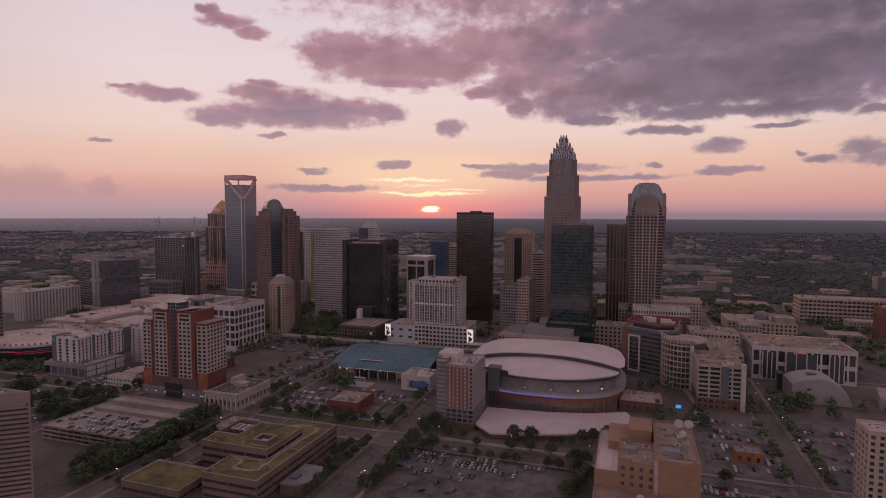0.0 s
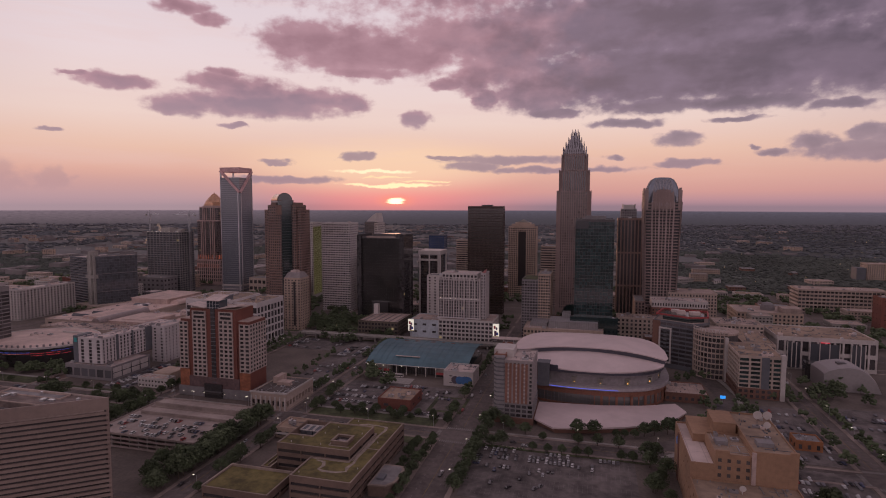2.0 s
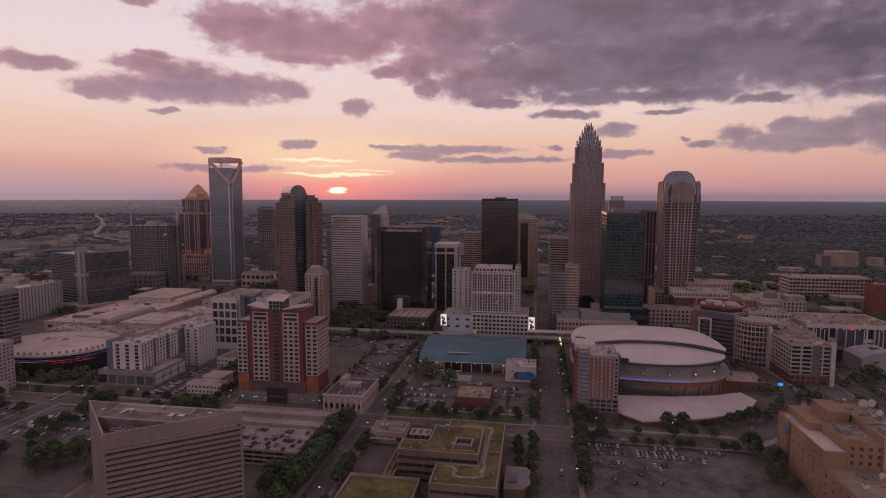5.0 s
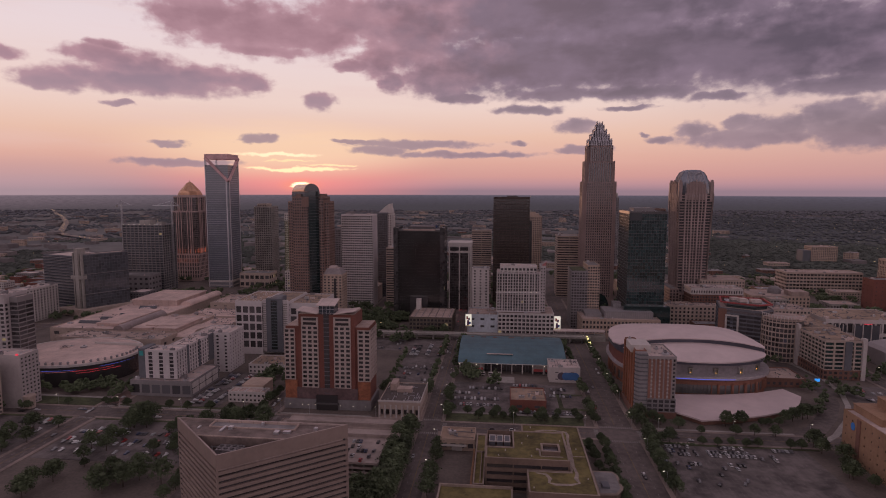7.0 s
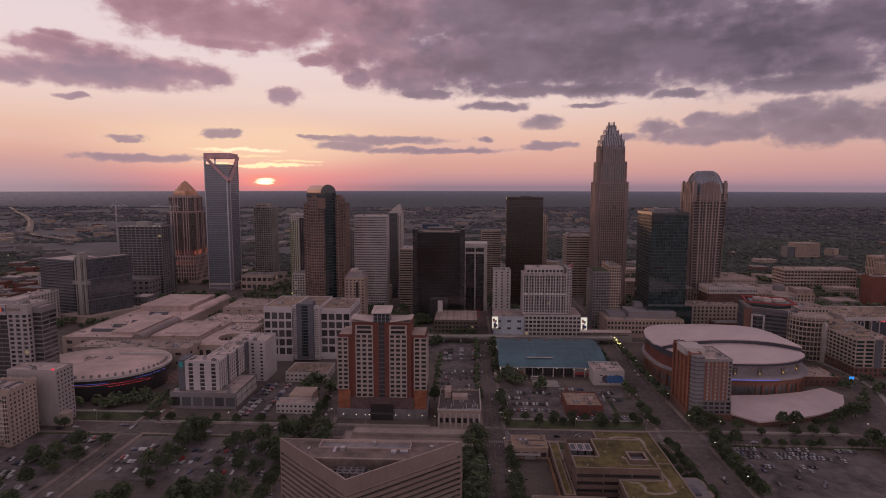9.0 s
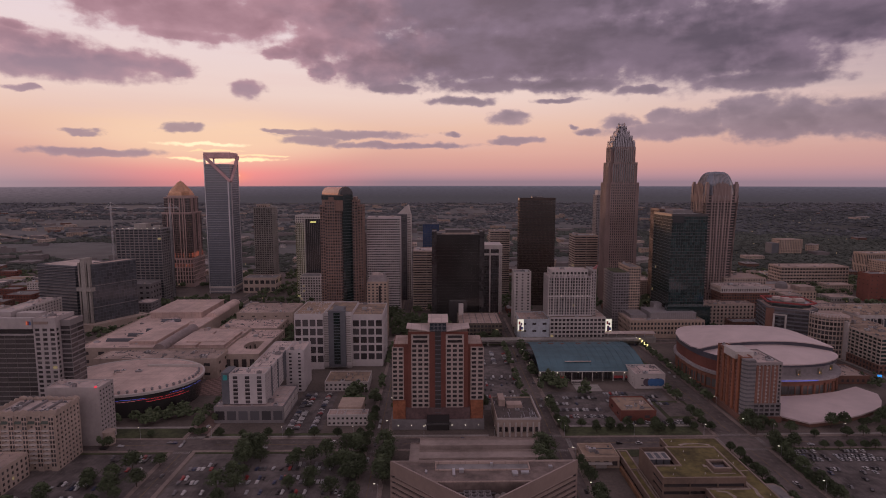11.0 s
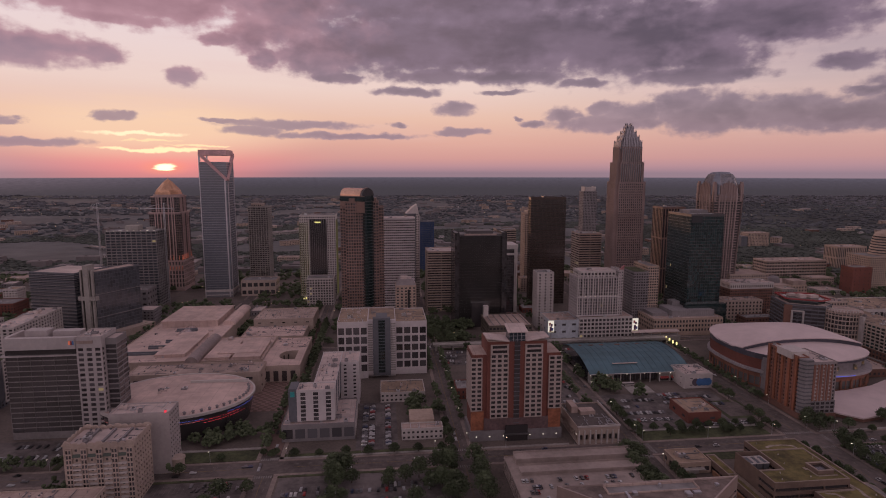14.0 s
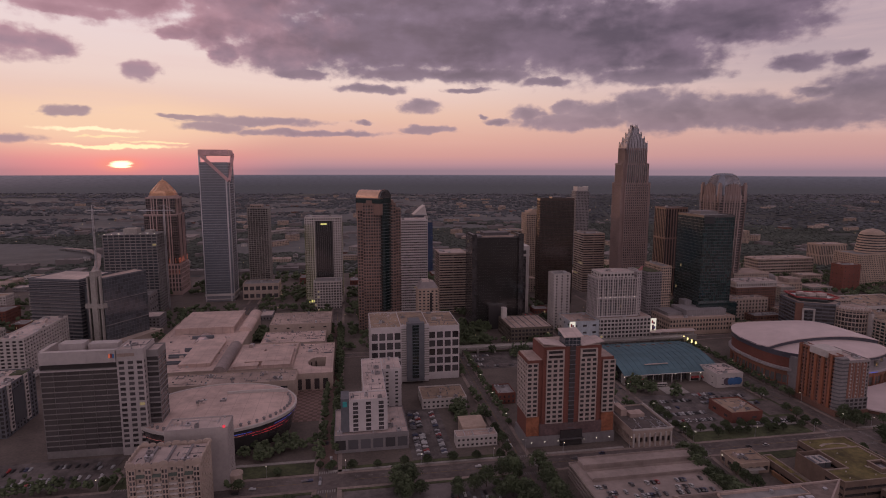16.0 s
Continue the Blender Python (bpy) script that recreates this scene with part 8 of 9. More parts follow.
for x, y, w, d, h in ((-372, 208, 1.2, 6, 0.8), (-369, 211, 2, 2, 1.4), (-346, 208, 2.4, 3, 1.2), (-342, 209.5, 3.4, 2, 0.9), (-384, 210.5, 1, 2.4, 0.7), (-355, 216, 1.2, 1.2, 1.8), (-329, 214.5, 1.6, 1.6, 1.0)):
    part("rooftop_unit", Shape().box(x, x + w, y, y + d, 60.7, 60.7 + h), steel, o)
for k in range(4):
    x = -367.5 + k * 2.9
    unit = part("cooling_tower", Shape().box(x, x + 2.5, 195.6, 201.2, 54.4, 58.0).box(x - 0.1, x + 2.6, 195.5, 201.3, 58.0, 58.3), grey_wall, o, "grey cooling tower in the well")
    part("fan", Shape().tube(x + 1.25, 197.2, 1.0, 0.9, 58.3, 58.8, 12).tube(x + 1.25, 199.8, 1.0, 0.9, 58.3, 58.8, 12), black_frame, unit)
part("pipe_run", Shape().tube(-372, 201.5, 0.3, 0.3, 54.4, 57, 6).box(-373, -354, 202.0, 202.5, 56.2, 56.7).box(-356, -355.5, 193, 202, 55.2, 55.7), steel, o)
for x, y in ((-353.5, 198.5), (-351, 199.5)):
    part("dish", Shape().loft([[(x + r * math.cos(2 * math.pi * i / 14), y + d, 57 + r * math.sin(2 * math.pi * i / 14)) for i in range(14)] for r, d in ((0.2, 0.5), (1.3, 0.0))]).tube(x, y + 0.4, 0.15, 0.15, 54.4, 57, 6), white_wall, o, "white satellite dish")

# raised railway along the north side of the blocks
o = thing("rail_viaduct", (-250, 612, 0), "raised concrete rail viaduct", "viaduct")
part("deck", Shape().box(-420, -140, 608, 618, 5.5, 6.8).box(-420, -140, 607.7, 608, 6.8, 7.9).box(-420, -140, 618, 618.3, 6.8, 7.9), concrete, o)
for k in range(15):
    part("pier", Shape().box(-418 + k * 19.5, -416 + k * 19.5, 610, 616, 0, 5.5), concrete, o)

o = thing("platform_canopy", (-160, 626, 0), "long pale canopy over the raised platform", "canopy")
part("canopy_roof", Shape().loft([[(x, 621.5, 10.4), (x, 629.5, 11.6), (x, 629.5, 12.0), (x, 621.5, 10.8)] for x in (-122, -181)]), white_roof, o, "pale sloping canopy roof")
for k in range(6):
    part("post", Shape().box(-178 + k * 11, -177.4 + k * 11, 625, 625.6, 0, 11), steel, o)
part("platform", Shape().box(-181, -122, 619.5, 630, 0, 6.4), concrete, o)
# curving street past the arena and the slip road
bend = [(22, 625), (30, 585), (38, 545), (42, 510), (38, 475), (26, 445), (8, 415), (-14, 388), (-30, 374)]
for name, off_, half, m, z, text in (("road", 0.0, 6.5, asphalt, 0.012, "curving asphalt street beside the arena"), ("median", 12.0, 2.0, concrete, 0.2, "pale concrete median beside the street")):
    s = Shape()
    pts = []
    for i in range(len(bend)):
        a, b = bend[max(0, i - 1)], bend[min(len(bend) - 1, i + 1)]
        L = math.hypot(b[0] - a[0], b[1] - a[1])
        n_ = ((b[1] - a[1]) / L, -(b[0] - a[0]) / L)
        pts.append(((bend[i][0] - n_[0] * (off_ + half), bend[i][1] - n_[1] * (off_ + half)), (bend[i][0] - n_[0] * (off_ - half), bend[i][1] - n_[1] * (off_ - half))))
    for (a, b), (c, d) in zip(pts, pts[1:]):
        s.face((*a, z), (*c, z), (*d, z), (*b, z))
        s.face((*a, z - 0.3), (*c, z - 0.3), (*c, z), (*a, z))
        s.face((*d, z - 0.3), (*b, z - 0.3), (*b, z), (*d, z))
    solid(name, s, m, text, "road", "structure")

# ---- filler: low blocks of the inner city ----
rng = random.Random(11)


def clear_of(x0, x1, y0, y1, gap=3.0):
    for a, b, c, d in FOOT:
        if x0 < b + gap and x1 > a - gap and y0 < d + gap and y1 > c - gap:
            return False
    for a, b, c, d in LOTS:
        if x0 < b and x1 > a and y0 < d and y1 > c:
            return False
    for x, wide in NS:
        if x0 < x + wide / 2 + 2.5 and x1 > x - wide / 2 - 2.5:
            return False
    for y, wide in EW:
        if y0 < y + wide / 2 + 2.5 and y1 > y - wide / 2 - 2.5:
            return False
    return True


looks = [(tan_wall, pale_roof), (brick_brown, grey_roof), (cream_wall, pale_roof), (grey_wall, white_roof), (white_wall, tan_roof), (brick_red, grey_roof), (concrete, pale_roof)]
words = {"tan_wall": "tan", "brick_brown": "brown brick", "cream_wall": "cream", "grey_wall": "grey", "white_wall": "white", "brick_red": "red brick", "concrete": "concrete"}
count = 0
for tries in range(1500):
    x, y = (rng.uniform(-1240, -780) if rng.random() < 0.45 else rng.uniform(-1240, 380)), rng.uniform(640, 1140)
    if y < 760 and -720 < x < -150:
        continue
    a, b = rng.uniform(16, 46), rng.uniform(16, 40)
    if not clear_of(x, x + a, y, y + b, 4):
        continue
    z = rng.choice((7, 9, 12, 14, 18, 24)) if y < 1000 else rng.choice((6, 8, 11, 15))
    wall_m, roof_m = rng.choice(looks)
    building("city_block", "low %s city block with a flat roof" % words[wall_m.name], x, x + a, y, y + b, z, wall_m, dark_glass, "building", "low city blocks",
             bay=4.2, floor=3.9, wf=0.5, hf=0.5, most=0, lit=0.01, gear=1, seed=500 + count, roof_m=roof_m, faces="sew")
    count += 1
    if count >= 104:
        break

# farther out: sheds, flats and houses among the trees
far_roof = surface("far_roof", (0.25, 0.22, 0.215), 0.9, vary=0.25, grain=0.1, patch=0.02, dirt=0.3)
kinds = []
for k, (a, b, z, wall_m, roof_m, pitched, text) in enumerate(((46, 26, 9, cream_wall, pale_roof, False, "pale flat-roofed shed among trees"), (60, 20, 13, tan_wall, far_roof, False, "tan low apartment block among trees"),
        (30, 30, 8, brick_brown, grey_roof, False, "brown brick low building among trees"), (14, 11, 6, white_wall, grey_roof, True, "white house with a grey pitched roof"), (16, 12, 6, brick_brown, grey_roof, True, "brick house with a brown pitched roof"),
        (90, 40, 10, concrete, far_roof, False, "long pale warehouse with a flat roof"), (34, 22, 18, tan_wall, far_roof, False, "tan brick mid-rise block"))):
    o = thing("far_building" if not pitched else "far_house", (0, -800 - k * 120, -0.3), text, "building" if not pitched else "house", "far buildings")
    y0 = -800 - k * 120
    wall, panes = Shape(), []
    for p, u, n, width in sides(-a / 2, a / 2, y0 - b / 2, y0 + b / 2).values():
        facade(wall, panes, p, u, n, width, -0.3, z, max(2, round(width / 5)), max(1, round(z / 4)), 0.5, 0.45, 0.3)
    part("wall", wall, wall_m, o)
    glaze(o, panes, dark_glass, 0, 0.02, lit_warm, k)
    if pitched:
        s = Shape()
        s.loft([[(-a / 2 - 0.6, y0 - b / 2 - 0.6, z), (a / 2 + 0.6, y0 - b / 2 - 0.6, z), (a / 2 + 0.6, y0 + b / 2 + 0.6, z), (-a / 2 - 0.6, y0 + b / 2 + 0.6, z)], [(-a / 2 - 0.6, y0 - 0.1, z + 3.6), (a / 2 + 0.6, y0 - 0.1, z + 3.6), (a / 2 + 0.6, y0 + 0.1, z + 3.6), (-a / 2 - 0.6, y0 + 0.1, z + 3.6)]])
    else:
        s = Shape().box(-a / 2 - 0.2, a / 2 + 0.2, y0 - b / 2 - 0.2, y0 + b / 2 + 0.2, z, z + 0.7)
        s.box(-a * 0.3, -a * 0.15, y0 - 3, y0 + 2, z + 0.7, z + 2.2).box(a * 0.1, a * 0.2, y0 - 2, y0 + 3, z + 0.7, z + 2)
    part("roof", s, roof_m, o)
    kinds.append(o)
FAR = []
for tries in range(2400):
    d = 1250 + 3300 * rng.random() ** 1.5
    ang = radians(rng.uniform(-66, 58))
    x, y = -270 + d * math.sin(ang), d * math.cos(ang)
    if -1250 < x < 440 and y < 1170:
        continue
    if x > 420 and rng.random() < 0.6:
        continue
    if any((x - p) ** 2 + (y - q) ** 2 < 75 ** 2 for p, q in FAR):
        continue
    if noise.noise(Vector((x * 0.0016, y * 0.0016, 3.0))) < -0.02 and rng.random() < 0.75:
        continue
    k = rng.choices(range(7), (22, 16, 14, 18, 14, 9, 7))[0]
    copy_thing(kinds[k], pose(x, y, -0.3, 0, 0, rng.choice((0, 90, 18, -25, 40))))
    FAR.append((x, y))
    if len(FAR) >= 230:
        break
for o in kinds:
    o.location = (-270 + 140 * kinds.index(o) - 420, 1310, -0.3)

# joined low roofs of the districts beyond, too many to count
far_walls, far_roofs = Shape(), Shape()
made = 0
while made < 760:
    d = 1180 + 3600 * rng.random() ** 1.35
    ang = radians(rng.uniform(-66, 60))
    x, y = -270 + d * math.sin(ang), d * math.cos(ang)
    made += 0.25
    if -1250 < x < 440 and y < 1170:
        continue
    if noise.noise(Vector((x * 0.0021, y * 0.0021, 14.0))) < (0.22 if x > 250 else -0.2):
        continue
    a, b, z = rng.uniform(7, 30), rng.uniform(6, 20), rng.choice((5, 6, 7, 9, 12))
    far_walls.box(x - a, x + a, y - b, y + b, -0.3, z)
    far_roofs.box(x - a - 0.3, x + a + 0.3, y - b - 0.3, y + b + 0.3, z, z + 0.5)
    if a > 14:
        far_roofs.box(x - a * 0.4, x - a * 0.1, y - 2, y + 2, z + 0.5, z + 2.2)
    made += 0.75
# walls and roofs greyed alike: distance haze put into their colours
solid("far_district_walls", far_walls, surface("hazed_district_wall", (0.185, 0.167, 0.167), 0.9, vary=0.2, grain=0.02, patch=0.006), "low walls of the crowded districts beyond the city", "buildings", "stuff")
solid("far_district_roofs", far_roofs, surface("hazed_district_roof", (0.172, 0.154, 0.155), 0.9, vary=0.3, grain=0.02, patch=0.006), "pale flat roofs of the crowded districts beyond the city", "roofs", "stuff")

# highway ramp sweeping past the south-west edge
o = thing("highway_ramp", (-1300, 1000, -0.3), "pale curving concrete highway ramp", "highway")
path = [(-985, 1040, 3), (-1002, 1110, 6), (-1054, 1275, 8), (-1113, 1429, 9), (-1171, 1525, 9), (-1253, 1590, 6), (-1285, 1618, 1)]
s, dense = Shape(), []
for i in range(len(path) - 1):
    for t in range(6):
        f = t / 6
        dense.append(tuple(path[i][j] * (1 - f) + path[i + 1][j] * f for j in range(3)))
left, right = [], []
for i in range(1, len(dense) - 1):
    dx_, dy_ = dense[i + 1][0] - dense[i - 1][0], dense[i + 1][1] - dense[i - 1][1]
    L = math.hypot(dx_, dy_)
    nx_, ny_ = -dy_ / L * 6, dx_ / L * 6
    left.append((dense[i][0] + nx_, dense[i][1] + ny_, dense[i][2]))
    right.append((dense[i][0] - nx_, dense[i][1] - ny_, dense[i][2]))
for a, b, c, d in zip(left, left[1:], right[1:], right):
    lowr = lambda p: (p[0], p[1], p[2] - 1.2)
    s.face(a, d, c, b), s.face(lowr(a), lowr(b), lowr(c), lowr(d)), s.face(a, b, lowr(b), lowr(a)), s.face(d, lowr(d), lowr(c), c)
part("deck", s, surface("ramp_concrete", (0.29, 0.24, 0.225), 0.9, vary=0.15), o, "pale concrete deck")
for i in range(2, len(dense) - 2, 4):
    x, y, z = dense[i]
    part("pier", Shape().box(x - 1, x + 1, y - 1, y + 1, -0.3, z - 1.2), concrete, o)

# ---- trees ----
ICO = [(0, 0, 1)] + [(0.894 * math.cos(math.radians(72 * i)), 0.894 * math.sin(math.radians(72 * i)), 0.447) for i in range(5)] + [(0.894 * math.cos(math.radians(36 + 72 * i)), 0.894 * math.sin(math.radians(36 + 72 * i)), -0.447) for i in range(5)] + [(0, 0, -1)]
ICO_F = [(0, 1 + i, 1 + (i + 1) % 5) for i in range(5)] + [(1 + i, 6 + i, 1 + (i + 1) % 5) for i in range(5)] + [(1 + (i + 1) % 5, 6 + i, 6 + (i + 1) % 5) for i in range(5)] + [(11, 6 + (i + 1) % 5, 6 + i) for i in range(5)]


def clump(shape, x, y, z, r, flat, rg):
    k = len(shape.v)
    turn = rg.uniform(0, 6.28)
    c, s_ = math.cos(turn), math.sin(turn)
    for a, b, h in ICO:
        q = r * rg.uniform(0.65, 1.25)
        shape.v.append((x + (a * c - b * s_) * q, y + (a * s_ + b * c) * q, z + h * q * flat))
    shape.f += [(k + a, k + b, k + d) for a, b, d in ICO_F]


def tree(seed, high, wide):
    rg = random.Random(seed)
    o = thing("tree", (0, -900 - seed * 40, 0), "leafy broad-crowned street tree in full leaf", "tree", "street trees")
    y0 = -900 - seed * 40
    trunk = Shape()
    fork = high * 0.34
    trunk.loft([[(r * math.cos(1.05 * i), y0 + r * math.sin(1.05 * i), z) for i in range(6)] for r, z in ((0.32, 0), (0.24, fork * 0.5), (0.19, fork))])
    crown = Shape()
    for k in range(5):
        a = 1.256 * k + rg.uniform(-0.3, 0.3)
        tip = (wide * 0.55 * math.cos(a), y0 + wide * 0.55 * math.sin(a), high * rg.uniform(0.55, 0.75))
        trunk.beam((0, y0, fork * 0.9), tip, 0.16)
    for k in range(80):
        a, t = rg.uniform(0, 6.28), rg.random()
        h = fork + (high - fork) * (0.12 + 0.86 * t)
        reach = wide * (0.45 + 0.6 * math.sin(min(1.0, 0.18 + t) * math.pi)) * math.sqrt(rg.random()) * rg.uniform(0.8, 1.12)
        clump(crown, reach * math.cos(a), y0 + reach * math.sin(a), h, rg.uniform(0.30, 0.72) * wide / 3.0, 0.85, rg)
    lobes = [rg.uniform(0.72, 1.18) for _ in range(9)]
    for k in range(900):
        a, t = rg.uniform(0, 6.28), rg.random()
        h = fork + (high - fork) * (0.05 + 0.98 * t)
        lobe = lobes[int(a / 6.29 * 9)] * (0.85 + 0.3 * lobes[int(t * 8.99)])
        reach = wide * (0.5 + 0.62 * math.sin(min(1.0, 0.18 + t) * math.pi)) * lobe * rg.uniform(0.6, 1.1)
        x, y, q = reach * math.cos(a), y0 + reach * math.sin(a), rg.uniform(0.2, 0.5)
        d1 = Vector((rg.uniform(-1, 1), rg.uniform(-1, 1), rg.uniform(-1, 1))) * q
        d2 = Vector((rg.uniform(-1, 1), rg.uniform(-1, 1), rg.uniform(-1, 1))) * q
        p = Vector((x, y, h))
        crown.face(p - d1, p + d2, p + d1, p - d2)
    part("trunk", trunk, bark, o)
    part("crown", crown, foliage, o, "dull green leafy crown")
    return o


KIND_TREE = [tree(1, 9.5, 4.0), tree(2, 12.0, 5.0), tree(3, 7.0, 3.0), tree(4, 13.5, 5.6)]
SPOTS = []


def row(x0, y0, x1, y1, step, jitter=1.2, kind=(0, 2)):
    n = max(1, int(math.hypot(x1 - x0, y1 - y0) / step))
    for i in range(n + 1):
        if rng.random() < 0.12:
            continue
        SPOTS.append((x0 + (x1 - x0) * i / n + rng.uniform(-jitter, jitter), y0 + (y1 - y0) * i / n + rng.uniform(-jitter, jitter), rng.choice(kind)))


def grove(x0, x1, y0, y1, n, kind=(0, 1, 3)):
    for _ in range(n):
        SPOTS.append((rng.uniform(x0, x1), rng.uniform(y0, y1), rng.choice(kind)))


row(-304.5, 258, -304.5, 355, 4.6, 1.2, (1, 3))
row(-310, 262, -310, 345, 5, 1.2, (1, 3))
row(-311, 250, -309, 268, 8)
grove(-324, -304, 240, 270, 8)
row(-283, 250, -283, 330, 9)
row(-142, 286, -142, 352, 6, 0.8, (2, 0))
row(-172.5, 245, -172.5, 352, 9, 1.2, (2, 0))
row(-180, 300, -182, 345, 10, 1.0, (2,))
row(-140, 355, -126, 355, 7, 0.8, (0, 1))
row(-104, 355, -40, 355, 9, 1.0, (2,))
row(-552, 384, -552, 745, 9, 0.6, (0, 2))
row(-561.5, 384, -561.5, 745, 9, 0.6, (0, 2))
row(-760, 380, -690, 380, 8, 1.5, (0, 1))
grove(-690, -660, 300, 356, 10)
grove(-610, -598, 408, 432, 8, (0,))
row(-100, 374, -36, 374, 11, 1.5, (0, 2))
row(-282, 384, -182, 385, 8, 2.0, (2,))
row(-280, 394, -185, 395, 11, 1.0, (2,))
grove(-450, -430, 312, 362, 12, (1, 3))
row(-413, 312, -413, 355, 5, 1.5, (1, 3))
grove(-514, -501, 335, 356, 7, (1, 3))
grove(-145, -112, 376, 394, 6, (0, 1))
SPOTS += [(-77, 388, 1), (-65, 391, 1), (-50, 392, 2), (-44, 394, 2)]
row(-38, 394, -8, 410, 8, 1.5, (2, 0))
row(2, 416, 24, 452, 6, 2.0, (0, 2))
row(-144.5, 444, -144.5, 600, 9, 0.8, (0, 2))
row(-172, 384, -172, 466, 10)
row(-172, 500, -172, 600, 11)
row(-284, 380, -284, 480, 11)
row(-302.5, 428, -302.5, 600, 10, 0.8, (0, 2))
row(-284, 500, -284, 600, 10, 0.8, (0, 1))
grove(-282, -272, 480, 492, 4, (3,))
row(-428.5, 250, -428.5, 600, 11, 0.8, (0, 2))
row(-413.5, 420, -413.5, 600, 10, 0.8, (0, 2))
grove(-455, -430, 430, 466, 12, (1, 3))
grove(-448, -426, 690, 775, 14, (1, 3))
grove(-415, -388, 640, 735, 24, (1, 3))
grove(-384, -356, 694, 703, 7, (1, 3))
grove(-430, -418, 640, 700, 8, (1, 3))
grove(-420, -372, 640, 735, 26, (1, 3))
row(-549, 455, -549, 730, 11, 0.8, (0, 2))
row(-563, 545, -563, 740, 11, 0.8, (0, 2))
grove(-600, -562, 398, 425, 8, (0, 2))
grove(-650, -590, 398, 408, 12, (2,))
grove(-592, -578, 408, 430, 8, (2,))
grove(-680, -570, 360, 380, 10, (0, 2))
row(-512, 244, -508, 352, 15, 5.0, (1, 3, 0))
row(-506, 250, -500, 340, 16, 5.0, (1, 0, 2))
grove(-482, -440, 250, 300, 11, (1, 3, 0))
grove(-478, -446, 300, 352, 8, (1, 0, 2))
SPOTS += [(-266, 470, 3), (-270, 475, 1), (-262, 474.5, 3), (-267, 479, 1)]
grove(-600, -560, 250, 350, 14, (0, 1))
row(-556, 380, -435, 378, 16, 1.0, (2,))
grove(-700, -600, 240, 300, 10)
row(-340, 430, -340, 540, 14)
grove(-410, -340, 585, 606, 6)
row(92, 380, 92, 500, 10)
row(113, 380, 113, 500, 9)
grove(20, 55, 455, 500, 9, (0, 1, 3))
row(60, 512, 112, 512, 9, 0.8, (1, 0))
grove(115, 150, 520, 560, 10, (1, 3))
row(150, 545, 220, 540, 9)
grove(46, 60, 260, 375, 8)
grove(-34, -22, 280, 370, 9, (0, 1))
row(-12, 530, 40, 560, 8)
row(96, 520, 96, 620, 9, 1, (0, 2))
grove(120, 300, 505, 520, 8)
grove(-262, -190, 452, 468, 3)
SPOTS.sort(key=lambda p: (p[0] + 250) ** 2 * 0.5 + p[1] ** 2)
for k, (x, y, kind) in enumerate(SPOTS[:275]):
    m = pose(x, y, 0.0, 0, 0, rng.uniform(0, 360))
    t = copy_thing(KIND_TREE[kind], m)
    f = rng.uniform(0.75, 1.05) if kind == 2 else rng.uniform(0.8, 1.15)
    t.scale = (f, f, f * rng.uniform(0.9, 1.1))
for k, o in enumerate(KIND_TREE):
    o.location = (-330 + k * 7, 628.0, 0)
# farther inner-city trees, joined
belt = Shape()
rg = random.Random(5)
for x, y, kind in SPOTS[275:]:
    big_one = kind in (1, 3)
    reach, high = (4.6, 9.5) if big_one else (2.8, 5.5)
    for j in range(30 if big_one else 16):
        u_, t_ = rg.uniform(0, 6.28), math.sqrt(rg.random())
        clump(belt, x + reach * t_ * math.cos(u_), y + reach * t_ * math.sin(u_), 3.2 + rg.random() * high * (1.15 - t_ * t_), rg.uniform(0.9, 1.8), 0.85, rg)
made = 0
for _ in range(14000):
    x, y = rg.uniform(-1240, 425), rg.uniform(640, 1145)
    if noise.noise(Vector((x * 0.008, y * 0.008, 1.0))) < -0.3 or not clear_of(x - 3, x + 3, y - 3, y + 3, 1.0):
        continue
    for j in range(6):
        clump(belt, x + rg.uniform(-3.5, 3.5), y + rg.uniform(-3.5, 3.5), 3 + rg.uniform(0, 5.5), rg.uniform(1.5, 3.2), 0.8, rg)
    made += 1
    if made > 2300:
        break
solid("tree_belt", belt, foliage, "dark green trees between the city blocks", "trees", "stuff")

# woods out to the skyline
# each ring out takes a paler foliage, with the haze in its colour
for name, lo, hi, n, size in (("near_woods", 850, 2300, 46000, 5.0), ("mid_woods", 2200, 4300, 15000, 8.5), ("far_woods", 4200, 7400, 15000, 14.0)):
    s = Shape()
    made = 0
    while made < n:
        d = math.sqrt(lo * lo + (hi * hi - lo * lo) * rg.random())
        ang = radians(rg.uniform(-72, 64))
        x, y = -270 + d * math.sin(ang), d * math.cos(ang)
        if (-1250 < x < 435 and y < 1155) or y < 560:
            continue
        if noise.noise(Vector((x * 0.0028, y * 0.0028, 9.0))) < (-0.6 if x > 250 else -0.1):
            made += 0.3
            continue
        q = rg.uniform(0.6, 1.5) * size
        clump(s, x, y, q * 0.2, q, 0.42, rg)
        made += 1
    solid(name, s, woods if size < 6 else hazed_foliage if size < 10 else distant_hazed_foliage, "dark wooded suburbs stretching to the skyline", "woods", "stuff", smooth=True)

